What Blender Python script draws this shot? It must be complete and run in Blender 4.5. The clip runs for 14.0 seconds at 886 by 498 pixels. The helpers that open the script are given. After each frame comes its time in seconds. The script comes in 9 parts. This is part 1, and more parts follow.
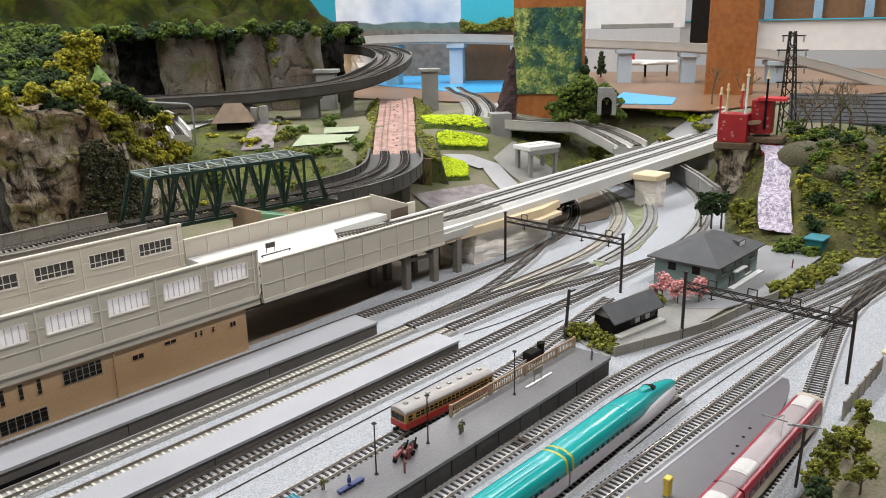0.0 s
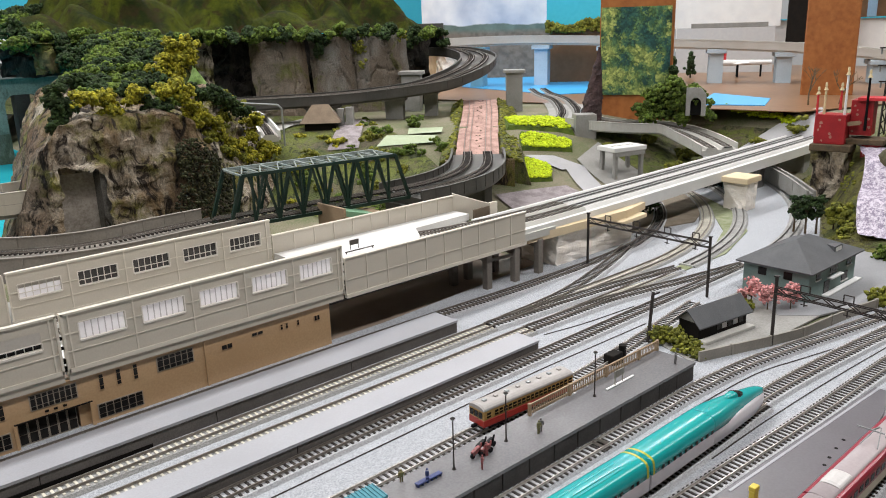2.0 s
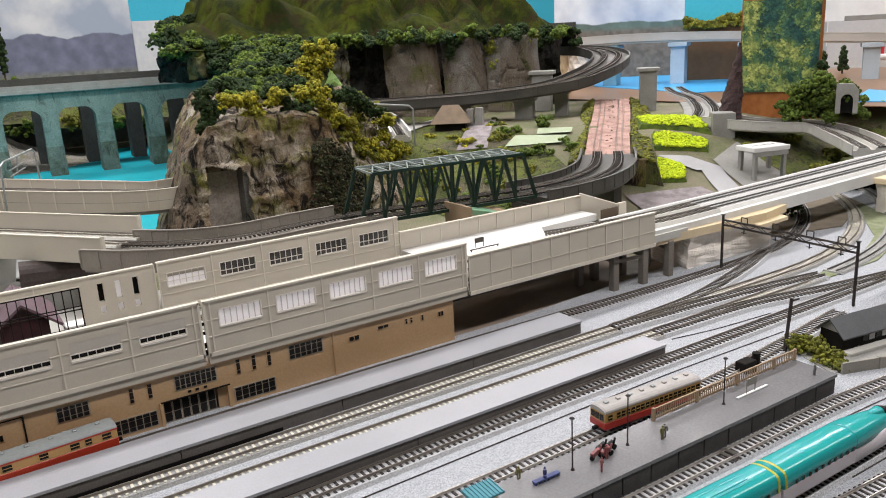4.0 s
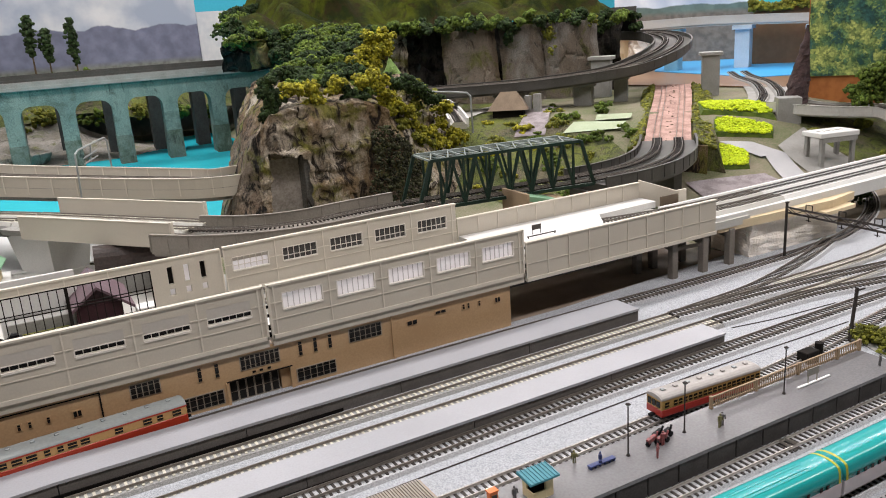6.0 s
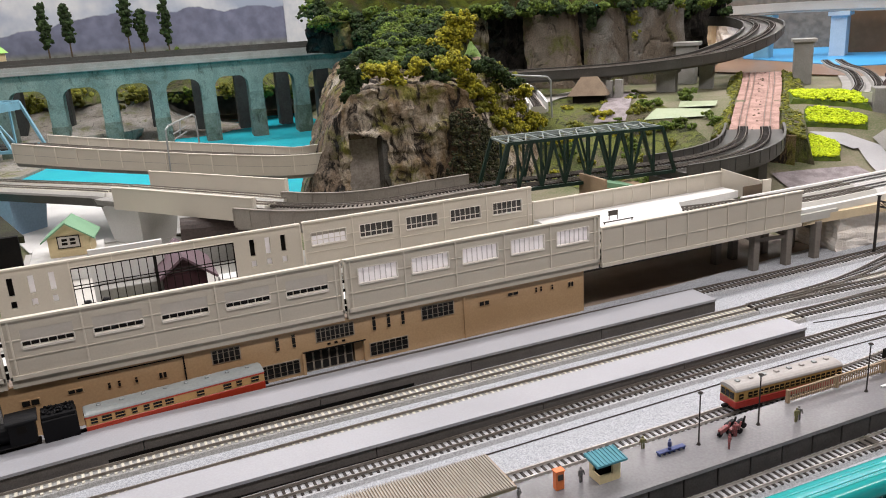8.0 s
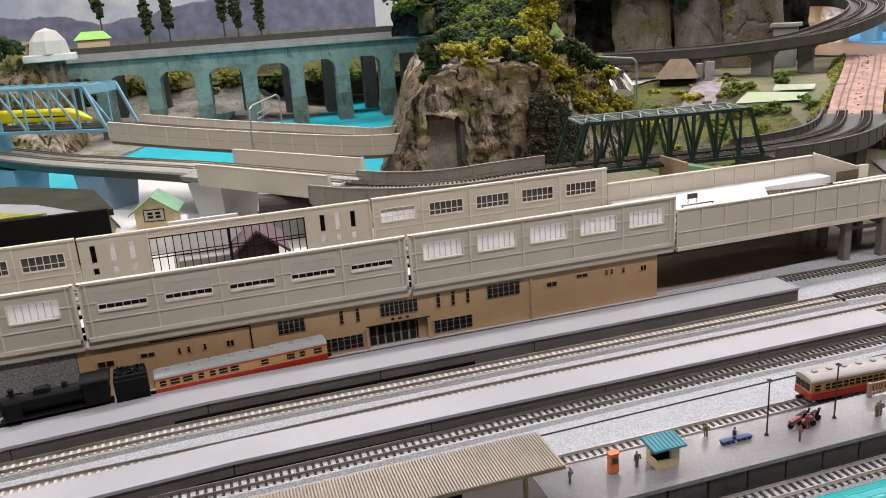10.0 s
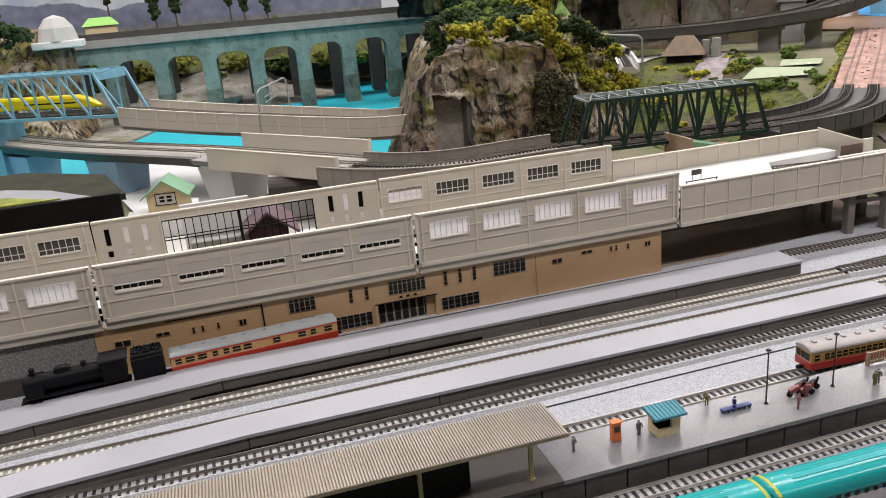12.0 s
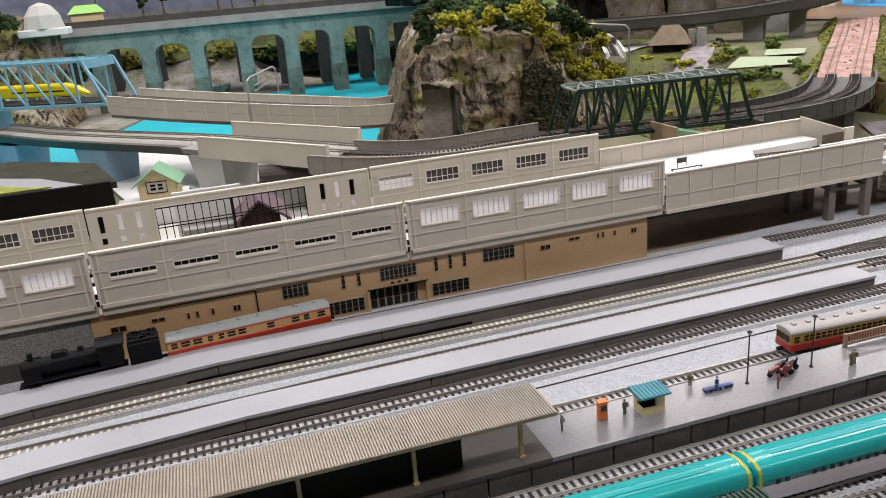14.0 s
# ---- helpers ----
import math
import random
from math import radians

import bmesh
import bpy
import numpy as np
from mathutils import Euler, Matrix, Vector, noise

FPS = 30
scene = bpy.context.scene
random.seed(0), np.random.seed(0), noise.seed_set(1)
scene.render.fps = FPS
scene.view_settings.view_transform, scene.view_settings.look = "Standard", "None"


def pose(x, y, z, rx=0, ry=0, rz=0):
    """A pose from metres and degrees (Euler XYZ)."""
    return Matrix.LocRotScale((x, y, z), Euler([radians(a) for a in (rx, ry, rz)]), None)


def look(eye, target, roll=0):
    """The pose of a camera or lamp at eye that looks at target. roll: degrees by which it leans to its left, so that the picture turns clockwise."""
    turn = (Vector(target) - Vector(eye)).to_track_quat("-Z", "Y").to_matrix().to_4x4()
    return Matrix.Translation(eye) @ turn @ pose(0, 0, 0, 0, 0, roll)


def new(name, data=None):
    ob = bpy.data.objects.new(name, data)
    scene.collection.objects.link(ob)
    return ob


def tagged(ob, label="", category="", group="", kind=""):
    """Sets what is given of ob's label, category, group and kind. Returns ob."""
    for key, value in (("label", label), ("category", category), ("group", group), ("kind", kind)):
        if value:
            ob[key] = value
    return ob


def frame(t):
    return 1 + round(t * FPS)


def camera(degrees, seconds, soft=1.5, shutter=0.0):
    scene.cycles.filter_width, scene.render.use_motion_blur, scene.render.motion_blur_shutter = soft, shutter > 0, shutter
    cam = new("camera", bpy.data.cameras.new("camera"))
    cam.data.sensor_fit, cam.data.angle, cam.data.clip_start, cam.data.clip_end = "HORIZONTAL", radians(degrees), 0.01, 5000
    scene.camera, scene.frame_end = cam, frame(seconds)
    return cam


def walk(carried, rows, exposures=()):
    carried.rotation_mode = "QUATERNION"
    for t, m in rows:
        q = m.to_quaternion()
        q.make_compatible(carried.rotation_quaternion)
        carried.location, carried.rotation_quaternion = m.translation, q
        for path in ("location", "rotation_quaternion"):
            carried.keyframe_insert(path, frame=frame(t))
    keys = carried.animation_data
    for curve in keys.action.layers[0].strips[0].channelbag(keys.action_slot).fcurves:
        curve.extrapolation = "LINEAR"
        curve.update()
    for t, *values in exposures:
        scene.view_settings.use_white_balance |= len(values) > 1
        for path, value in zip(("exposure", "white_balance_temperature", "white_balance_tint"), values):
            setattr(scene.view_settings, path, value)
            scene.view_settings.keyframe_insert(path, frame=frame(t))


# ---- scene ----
cam = camera(58.65, 14.0, soft=1.0)
PATH = [
    (0.0, look((-0.1492, -0.5760, 0.2858), (0.5687, 0.0633, 0.0102), -1.12)),
    (0.5, look((-0.1496, -0.5766, 0.2857), (0.5617, 0.0705, 0.0111), -1.17)),
    (1.0, look((-0.1502, -0.5774, 0.2854), (0.5471, 0.0852, 0.0118), -1.27)),
    (1.5, look((-0.1516, -0.5782, 0.2852), (0.5231, 0.1077, 0.0126), -1.49)),
    (2.0, look((-0.1512, -0.5775, 0.2828), (0.4957, 0.1358, 0.0128), -1.76)),
    (2.5, look((-0.1521, -0.5786, 0.2820), (0.4647, 0.1615, 0.0141), -2.05)),
    (3.0, look((-0.1520, -0.5795, 0.2817), (0.4326, 0.1868, 0.0153), -2.40)),
    (3.5, look((-0.1511, -0.5806, 0.2814), (0.3997, 0.2111, 0.0170), -2.80)),
    (4.0, look((-0.1496, -0.5815, 0.2801), (0.3698, 0.2320, 0.0186), -3.14)),
    (6.5, look((-0.1572, -0.5900, 0.2825), (0.2825, 0.2643, 0.0053), -4.09)),
    (7.0, look((-0.1597, -0.5921, 0.2832), (0.2591, 0.2706, -0.0001), -4.09)),
    (7.5, look((-0.1594, -0.5925, 0.2813), (0.2357, 0.2808, -0.0038), -3.88)),
    (8.0, look((-0.1577, -0.5922, 0.2790), (0.2113, 0.2925, -0.0058), -3.50)),
    (8.5, look((-0.1530, -0.5928, 0.2757), (0.1861, 0.3041, -0.0081), -3.29)),
    (11.0, look((-0.1370, -0.5957, 0.2646), (0.1043, 0.3280, -0.0329), -4.58)),
    (11.5, look((-0.1387, -0.6009, 0.2658), (0.1055, 0.3196, -0.0393), -4.85)),
    (12.0, look((-0.1408, -0.6060, 0.2676), (0.1069, 0.3110, -0.0453), -5.01)),
    (12.5, look((-0.1433, -0.6097, 0.2688), (0.1090, 0.3038, -0.0503), -5.02)),
    (13.0, look((-0.1450, -0.6130, 0.2698), (0.1109, 0.2980, -0.0537), -4.99)),
    (13.5, look((-0.1462, -0.6154, 0.2700), (0.1126, 0.2939, -0.0560), -4.91)),
    (14.0, look((-0.1469, -0.6172, 0.2699), (0.1137, 0.2910, -0.0575), -4.83)),
]
walk(cam, PATH, ((0.0, 0.11, 6400, 8), (4.0, 0.11, 6500, 11), (7.0, 0.11, 6600, 13), (11.0, 0.09, 6600, 14), (14.0, 0.07, 6500, 14)))

# ---- world and light ----
world = bpy.data.worlds.new("room_air")
scene.world = world
world.use_nodes = True
world.node_tree.nodes["Background"].inputs[0].default_value = (0.86, 0.93, 1.0, 1)
world.node_tree.nodes["Background"].inputs[1].default_value = 0.05
scene.view_settings.exposure = 0.0


def ceiling_lamp(x, y, sx, sy, watts):
    d = bpy.data.lights.new("ceiling_tube", "AREA")
    d.shape, d.size, d.size_y, d.energy, d.color = "RECTANGLE", sx, sy, watts, (1.0, 0.962, 0.945)
    ob = new("ceiling_tube", d)
    ob.matrix_world = pose(x, y, 1.62)


for lx in (-1.3, 0.2, 1.7, 3.0):
    for ly, watts in ((-0.75, 14.5), (0.75, 19.0), (2.2, 15.5)):
        # the south-west tube is set weaker to darken the platforms' west end
        ceiling_lamp(lx, ly, 1.1, 0.16, watts * (0.6 if lx < -1 and ly < 0 else 1.0))

# ---- materials ----


def mat(name, col, col2=None, rough=0.6, scale=60.0, fine=900.0, bump=0.15, metal=0.0, island=0.0, rand=0.0, spec=0.4, mix=0.5, dist=0.0006, trans=0.0, coat=0.0):
    """Two colours mixed by a coarse and a fine noise, with a fine bump; island, rand: brightness spread per piece."""
    m = bpy.data.materials.new(name)
    m.use_nodes = True
    nt = m.node_tree
    b = nt.nodes["Principled BSDF"]
    b.inputs["Roughness"].default_value = rough
    b.inputs["Metallic"].default_value = metal
    b.inputs["Specular IOR Level"].default_value = spec
    b.inputs["Coat Weight"].default_value = coat
    b.inputs["Transmission Weight"].default_value = trans
    c2 = col2 or tuple(c * 0.78 for c in col)
    geo = nt.nodes.new("ShaderNodeNewGeometry")
    n1, n2 = nt.nodes.new("ShaderNodeTexNoise"), nt.nodes.new("ShaderNodeTexNoise")
    for n, sc in ((n1, scale), (n2, fine)):
        nt.links.new(geo.outputs["Position"], n.inputs["Vector"])
        n.inputs["Scale"].default_value = sc
        n.inputs["Detail"].default_value = 4.0
    add = nt.nodes.new("ShaderNodeMath")
    add.operation = "ADD"
    nt.links.new(n1.outputs["Fac"], add.inputs[0])
    nt.links.new(n2.outputs["Fac"], add.inputs[1])
    ramp = nt.nodes.new("ShaderNodeMapRange")
    ramp.inputs["From Min"].default_value, ramp.inputs["From Max"].default_value = 1.0 - 0.35 * (1.1 - mix), 1.0 + 0.35 * (1.1 - mix)
    nt.links.new(add.outputs[0], ramp.inputs["Value"])
    mx = nt.nodes.new("ShaderNodeMix")
    mx.data_type = "RGBA"
    mx.inputs["A"].default_value, mx.inputs["B"].default_value = (*col, 1), (*c2, 1)
    nt.links.new(ramp.outputs[0], mx.inputs["Factor"])
    out = mx.outputs["Result"]
    for amount, sock in ((island, geo.outputs["Random Per Island"]), (rand, None)):
        if amount:
            if sock is None:
                sock = nt.nodes.new("ShaderNodeObjectInfo").outputs["Random"]
            hsv = nt.nodes.new("ShaderNodeHueSaturation")
            mr = nt.nodes.new("ShaderNodeMapRange")
            mr.inputs["To Min"].default_value, mr.inputs["To Max"].default_value = 1 - amount, 1 + amount
            nt.links.new(sock, mr.inputs["Value"])
            nt.links.new(mr.outputs[0], hsv.inputs["Value"])
            nt.links.new(out, hsv.inputs["Color"])
            out = hsv.outputs["Color"]
    nt.links.new(out, b.inputs["Base Color"])
    if bump:
        bp = nt.nodes.new("ShaderNodeBump")
        bp.inputs["Strength"].default_value, bp.inputs["Distance"].default_value = bump, dist
        nt.links.new(add.outputs[0], bp.inputs["Height"])
        nt.links.new(bp.outputs[0], b.inputs["Normal"])
    return m


GRAVEL = mat("gravel", (0.52, 0.54, 0.575), (0.27, 0.285, 0.315), 0.9, 900, 2600, 0.7, mix=0.62, dist=0.0008)
SOIL = mat("scenic_soil", (0.22, 0.19, 0.14), (0.10, 0.12, 0.05), 0.95, 14, 400, 0.5, dist=0.001)
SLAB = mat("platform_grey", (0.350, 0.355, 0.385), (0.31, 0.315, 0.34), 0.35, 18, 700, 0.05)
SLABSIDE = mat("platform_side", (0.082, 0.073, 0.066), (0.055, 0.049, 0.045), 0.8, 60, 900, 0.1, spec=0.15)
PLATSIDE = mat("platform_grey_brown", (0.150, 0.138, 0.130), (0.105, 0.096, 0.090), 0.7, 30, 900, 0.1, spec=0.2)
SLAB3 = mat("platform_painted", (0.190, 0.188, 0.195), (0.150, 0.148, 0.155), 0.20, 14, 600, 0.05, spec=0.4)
# brown deck with the canopy's shade darkened into its colour
SLAB3DARK = mat("platform_brown_shaded", (0.060, 0.050, 0.043), (0.042, 0.036, 0.031), 0.6, 20, 600, 0.04, spec=0.3)
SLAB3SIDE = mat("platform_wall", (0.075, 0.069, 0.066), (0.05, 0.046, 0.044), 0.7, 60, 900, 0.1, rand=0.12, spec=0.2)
SLAB4 = mat("platform_purple_grey", (0.118, 0.112, 0.125), (0.098, 0.094, 0.104), 0.35, 20, 600, 0.04)
RAIL = mat("rail_steel", (0.25, 0.225, 0.20), (0.16, 0.14, 0.12), 0.35, 80, 900, 0.05, metal=0.3)
RAILBRIGHT = mat("rail_polished", (0.62, 0.58, 0.54), (0.46, 0.42, 0.38), 0.28, 80, 900, 0.05, metal=0.6)
RAILDARK = mat("rail_dark", (0.10, 0.095, 0.09), (0.06, 0.057, 0.054), 0.4, 80, 900, 0.05)
SLEEPER = mat("sleeper_brown", (0.040, 0.032, 0.027), (0.022, 0.019, 0.017), 0.8, 90, 1200, 0.2, island=0.15, rand=0.2)
SLEEPERC = mat("sleeper_concrete", (0.62, 0.59, 0.50), (0.50, 0.475, 0.40), 0.7, 90, 1200, 0.2, island=0.1, rand=0.08)
SLEEPERW = mat("sleeper_white", (0.50, 0.50, 0.49), (0.42, 0.42, 0.41), 0.6, 90, 1200, 0.2, island=0.1)
BED = mat("ballast_bed", (0.56, 0.57, 0.59), (0.32, 0.325, 0.34), 0.95, 800, 2400, 0.7, mix=0.6, dist=0.0008)
BEDLIGHT = mat("ballast_bed_light", (0.40, 0.40, 0.39), (0.23, 0.23, 0.222), 0.95, 800, 2400, 0.7, mix=0.55, dist=0.0008)
STATION = mat("station_plastic", (0.535, 0.490, 0.415), (0.49, 0.45, 0.38), 0.45, 20, 700, 0.05)
STATIONRIB = mat("station_rib", (0.65, 0.60, 0.515), (0.60, 0.555, 0.475), 0.45, 40, 700, 0.05)
SHOPFRAME = mat("shop_window_bar", (0.40, 0.34, 0.27), (0.34, 0.285, 0.22), 0.4, 30, 600, 0.03)
BROWNWALL = mat("shop_plastic", (0.53, 0.355, 0.20), (0.46, 0.30, 0.165), 0.28, 12, 600, 0.04)
DARK = mat("dark_opening", (0.008, 0.007, 0.006), None, 0.7, 50, 500, 0.0, spec=0.1)
GLASSGREY = mat("grey_pane", (0.085, 0.08, 0.078), (0.06, 0.057, 0.055), 0.25, 50, 500, 0.0, spec=0.3)
GLASSDARK = mat("smoked_pane", (0.018, 0.016, 0.014), (0.01, 0.01, 0.01), 0.25, 50, 500, 0.0, spec=0.2)
def frosted(name, col):
    """A thin frosted sheet that lets light through."""
    m = mat(name, col, tuple(c * 0.94 for c in col), 0.35, 60, 500, 0.0)
    nt = m.node_tree
    tr, mx = nt.nodes.new("ShaderNodeBsdfTranslucent"), nt.nodes.new("ShaderNodeMixShader")
    tr.inputs["Color"].default_value = (*col, 1)
    mx.inputs[0].default_value = 0.5
    nt.links.new(nt.nodes["Principled BSDF"].outputs[0], mx.inputs[1])
    nt.links.new(tr.outputs[0], mx.inputs[2])
    nt.links.new(mx.outputs[0], nt.nodes["Material Output"].inputs["Surface"])
    return m


PANEDULL = mat("beige_pane", (0.50, 0.465, 0.42), (0.46, 0.43, 0.385), 0.35, 60, 500, 0.0)
WINFRAME = mat("white_window_frame", (0.74, 0.70, 0.64), (0.68, 0.64, 0.58), 0.4, 60, 500, 0.03)
MULLION = mat("frosted_bar", (0.60, 0.57, 0.57), (0.55, 0.52, 0.52), 0.4, 60, 500, 0.0)
PANE = frosted("frosted_pane", (0.93, 0.91, 0.92))
CONCRETE = mat("grey_concrete", (0.30, 0.295, 0.28), (0.22, 0.215, 0.20), 0.7, 30, 500, 0.15)
CONCLEG = mat("brown_grey_concrete", (0.22, 0.195, 0.17), (0.17, 0.15, 0.13), 0.7, 30, 500, 0.1)
CONCLIGHT = mat("pale_concrete", (0.52, 0.51, 0.475), (0.44, 0.43, 0.40), 0.6, 14, 500, 0.1)
VIAMID = mat("brown_grey_viaduct", (0.28, 0.256, 0.222), (0.22, 0.20, 0.172), 0.5, 22, 500, 0.1)
DARKVIA = mat("dark_viaduct", (0.080, 0.076, 0.069), (0.052, 0.05, 0.045), 0.5, 22, 500, 0.1)
WHITEDECK = mat("white_deck", (0.70, 0.695, 0.68), (0.62, 0.615, 0.60), 0.5, 20, 500, 0.08)
CREAM = mat("cream_foam", (0.72, 0.60, 0.40), (0.62, 0.50, 0.33), 0.75, 30, 600, 0.2)
FOAM = mat("white_foam", (0.92, 0.87, 0.81), (0.84, 0.77, 0.68), 0.85, 70, 500, 0.5, dist=0.002)
GREENSTEEL = mat("green_steel", (0.006, 0.026, 0.017), (0.004, 0.017, 0.011), 0.4, 60, 700, 0.05)
BLUESTEEL = mat("pale_blue_steel", (0.20, 0.42, 0.53), (0.16, 0.34, 0.44), 0.45, 60, 700, 0.05)
TOPSTEEL = mat("silvered_steel", (0.30, 0.34, 0.32), (0.16, 0.20, 0.19), 0.4, 60, 700, 0.05)
TURQ = mat("turquoise_water", (0.02, 0.50, 0.60), (0.015, 0.43, 0.54), 0.25, 8, 300, 0.04)
SKYBLUE = mat("blue_water", (0.07, 0.42, 0.80), (0.05, 0.36, 0.74), 0.3, 8, 300, 0.04)
BLACKISH = mat("black_shade", (0.008, 0.008, 0.008), (0.012, 0.011, 0.010), 0.9, 50, 500, 0.0, spec=0.1)
LEAFDARK = mat("foam_leaf_dark", (0.030, 0.054, 0.012), (0.012, 0.027, 0.008), 0.95, 90, 900, 0.6, island=0.55, dist=0.001)
LEAFMID = mat("foam_leaf_mid", (0.110, 0.155, 0.018), (0.045, 0.078, 0.012), 0.95, 90, 900, 0.6, island=0.55, dist=0.001)
LEAFYEL = mat("foam_leaf_yellow", (0.36, 0.32, 0.020), (0.15, 0.155, 0.016), 0.95, 90, 900, 0.6, island=0.6, dist=0.001)
LEAFOLIVE = mat("foam_leaf_olive", (0.20, 0.20, 0.022), (0.085, 0.095, 0.016), 0.95, 90, 900, 0.6, island=0.5, dist=0.001)
BLOSSOM = mat("cherry_blossom", (0.70, 0.38, 0.37), (0.46, 0.17, 0.17), 0.9, 90, 900, 0.4, island=0.4, dist=0.001)
BARK = mat("twig_bark", (0.13, 0.09, 0.05), (0.06, 0.045, 0.03), 0.9, 90, 900, 0.3)
LIME = mat("lime_crop", (0.52, 0.62, 0.01), (0.34, 0.45, 0.01), 0.95, 120, 900, 0.7, island=0.25, dist=0.001)
PALEFIELD = mat("pale_paddy", (0.33, 0.39, 0.25), (0.27, 0.33, 0.20), 0.5, 60, 500, 0.2)
PINKBED = mat("pink_ballast", (0.47, 0.30, 0.255), (0.27, 0.165, 0.14), 0.9, 60, 700, 0.5, mix=0.7, dist=0.001)
MAUVE = mat("mauve_gravel", (0.31, 0.275, 0.285), (0.18, 0.155, 0.16), 0.9, 60, 700, 0.4, mix=0.7)
ROADGREY = mat("grey_road", (0.40, 0.40, 0.41), (0.33, 0.33, 0.34), 0.6, 20, 600, 0.08)
ASPHALT = mat("yard_asphalt", (0.27, 0.275, 0.29), (0.22, 0.225, 0.235), 0.6, 20, 600, 0.08)
BOARD = mat("brown_board", (0.235, 0.135, 0.075), (0.185, 0.105, 0.056), 0.3, 5, 60, 0.04, spec=0.25)
PLY = mat("orange_plywood", (0.40, 0.15, 0.045), (0.28, 0.095, 0.028), 0.4, 14, 90, 0.08)
ROOMWALL = mat("pale_blue_wall", (0.06, 0.50, 0.68), (0.05, 0.46, 0.64), 0.8, 3, 100, 0.03)
ROOMWHITE = mat("white_wall", (0.52, 0.52, 0.52), (0.48, 0.48, 0.49), 0.8, 3, 100, 0.03)
TEALCAR = mat("train_teal", (0.010, 0.34, 0.345), (0.009, 0.315, 0.32), 0.2, 20, 500, 0.0, spec=0.45)
WHITECAR = mat("train_white", (0.60, 0.58, 0.61), (0.56, 0.54, 0.57), 0.3, 20, 500, 0.0)
YELLOWCAR = mat("train_yellow", (0.85, 0.68, 0.01), (0.80, 0.63, 0.01), 0.25, 20, 500, 0.0)
REDCAR = mat("train_red", (0.27, 0.020, 0.040), (0.23, 0.018, 0.035), 0.3, 20, 500, 0.0)
ORANGECAR = mat("train_orange_red", (0.48, 0.05, 0.022), (0.42, 0.045, 0.02), 0.35, 20, 500, 0.0)
OCHRECAR = mat("train_ochre", (0.44, 0.265, 0.085), (0.38, 0.225, 0.07), 0.35, 20, 500, 0.0)
MAROONCAR = mat("train_maroon", (0.36, 0.035, 0.025), (0.31, 0.03, 0.022), 0.35, 20, 500, 0.0)
CREAMCAR = mat("train_cream", (0.58, 0.345, 0.135), (0.52, 0.30, 0.115), 0.35, 20, 500, 0.0)
ROOFCAR = mat("train_roof_grey", (0.36, 0.39, 0.39), (0.31, 0.335, 0.335), 0.45, 30, 500, 0.05)
ROOFTAN = mat("train_roof_tan", (0.37, 0.345, 0.33), (0.32, 0.30, 0.285), 0.4, 30, 500, 0.05)
ROOFWHITE = mat("train_roof_white", (0.40, 0.345, 0.355), (0.36, 0.31, 0.32), 0.45, 30, 500, 0.05)
BLACKCAR = mat("loco_black", (0.006, 0.0065, 0.008), (0.004, 0.004, 0.005), 0.5, 40, 600, 0.08, spec=0.15)
POLE = mat("pole_brown", (0.04, 0.033, 0.03), (0.028, 0.024, 0.022), 0.6, 60, 700, 0.05, spec=0.2)
STEEL = mat("grey_steel", (0.33, 0.35, 0.35), (0.26, 0.28, 0.28), 0.4, 60, 700, 0.05, metal=0.3)
TIN = mat("corrugated_tan", (0.335, 0.305, 0.26), (0.26, 0.235, 0.20), 0.4, 60, 700, 0.1)
MINT = mat("mint_roof", (0.19, 0.36, 0.22), (0.15, 0.30, 0.18), 0.6, 30, 600, 0.1)
HOUSECREAM = mat("house_cream", (0.66, 0.54, 0.32), (0.58, 0.47, 0.28), 0.6, 30, 600, 0.08)
HOUSEGREEN = mat("house_grey_green", (0.19, 0.265, 0.25), (0.16, 0.225, 0.21), 0.6, 30, 600, 0.08)
ROOFSLATE = mat("roof_slate", (0.095, 0.098, 0.105), (0.07, 0.073, 0.078), 0.6, 60, 900, 0.15, spec=0.25)
WOODDARK = mat("dark_timber", (0.014, 0.011, 0.009), (0.008, 0.007, 0.006), 0.8, 60, 600, 0.2, spec=0.15)
FENCEBROWN = mat("fence_tan", (0.36, 0.26, 0.165), (0.29, 0.205, 0.13), 0.6, 40, 600, 0.1)
FENCEGREY = mat("fence_grey", (0.27, 0.25, 0.215), (0.21, 0.195, 0.17), 0.6, 40, 600, 0.1)
BLUEROOF = mat("blue_ribbed_roof", (0.055, 0.24, 0.30), (0.045, 0.20, 0.25), 0.5, 60, 600, 0.1)
VENDOR = mat("orange_box", (0.75, 0.20, 0.06), (0.68, 0.17, 0.05), 0.45, 60, 600, 0.05)
YELLOW = mat("yellow_paint", (0.68, 0.53, 0.08), (0.60, 0.46, 0.06), 0.5, 60, 600, 0.05)
RED = mat("red_paint", (0.58, 0.035, 0.045), (0.46, 0.028, 0.035), 0.45, 30, 600, 0.08)
WHITE = mat("white_paint", (0.78, 0.78, 0.77), (0.70, 0.70, 0.70), 0.5, 30, 600, 0.05)
FIGURE = mat("figure_paint", (0.17, 0.16, 0.15), (0.10, 0.10, 0.11), 0.6, 300, 900, 0.1)
FIGURERED = mat("figure_red", (0.35, 0.09, 0.09), (0.12, 0.06, 0.06), 0.6, 300, 900, 0.1)
FIGUREBLUE = mat("figure_blue", (0.05, 0.07, 0.20), (0.03, 0.04, 0.12), 0.6, 300, 900, 0.1)
FIGUREYEL = mat("figure_olive", (0.18, 0.16, 0.06), (0.12, 0.12, 0.06), 0.6, 300, 900, 0.1)

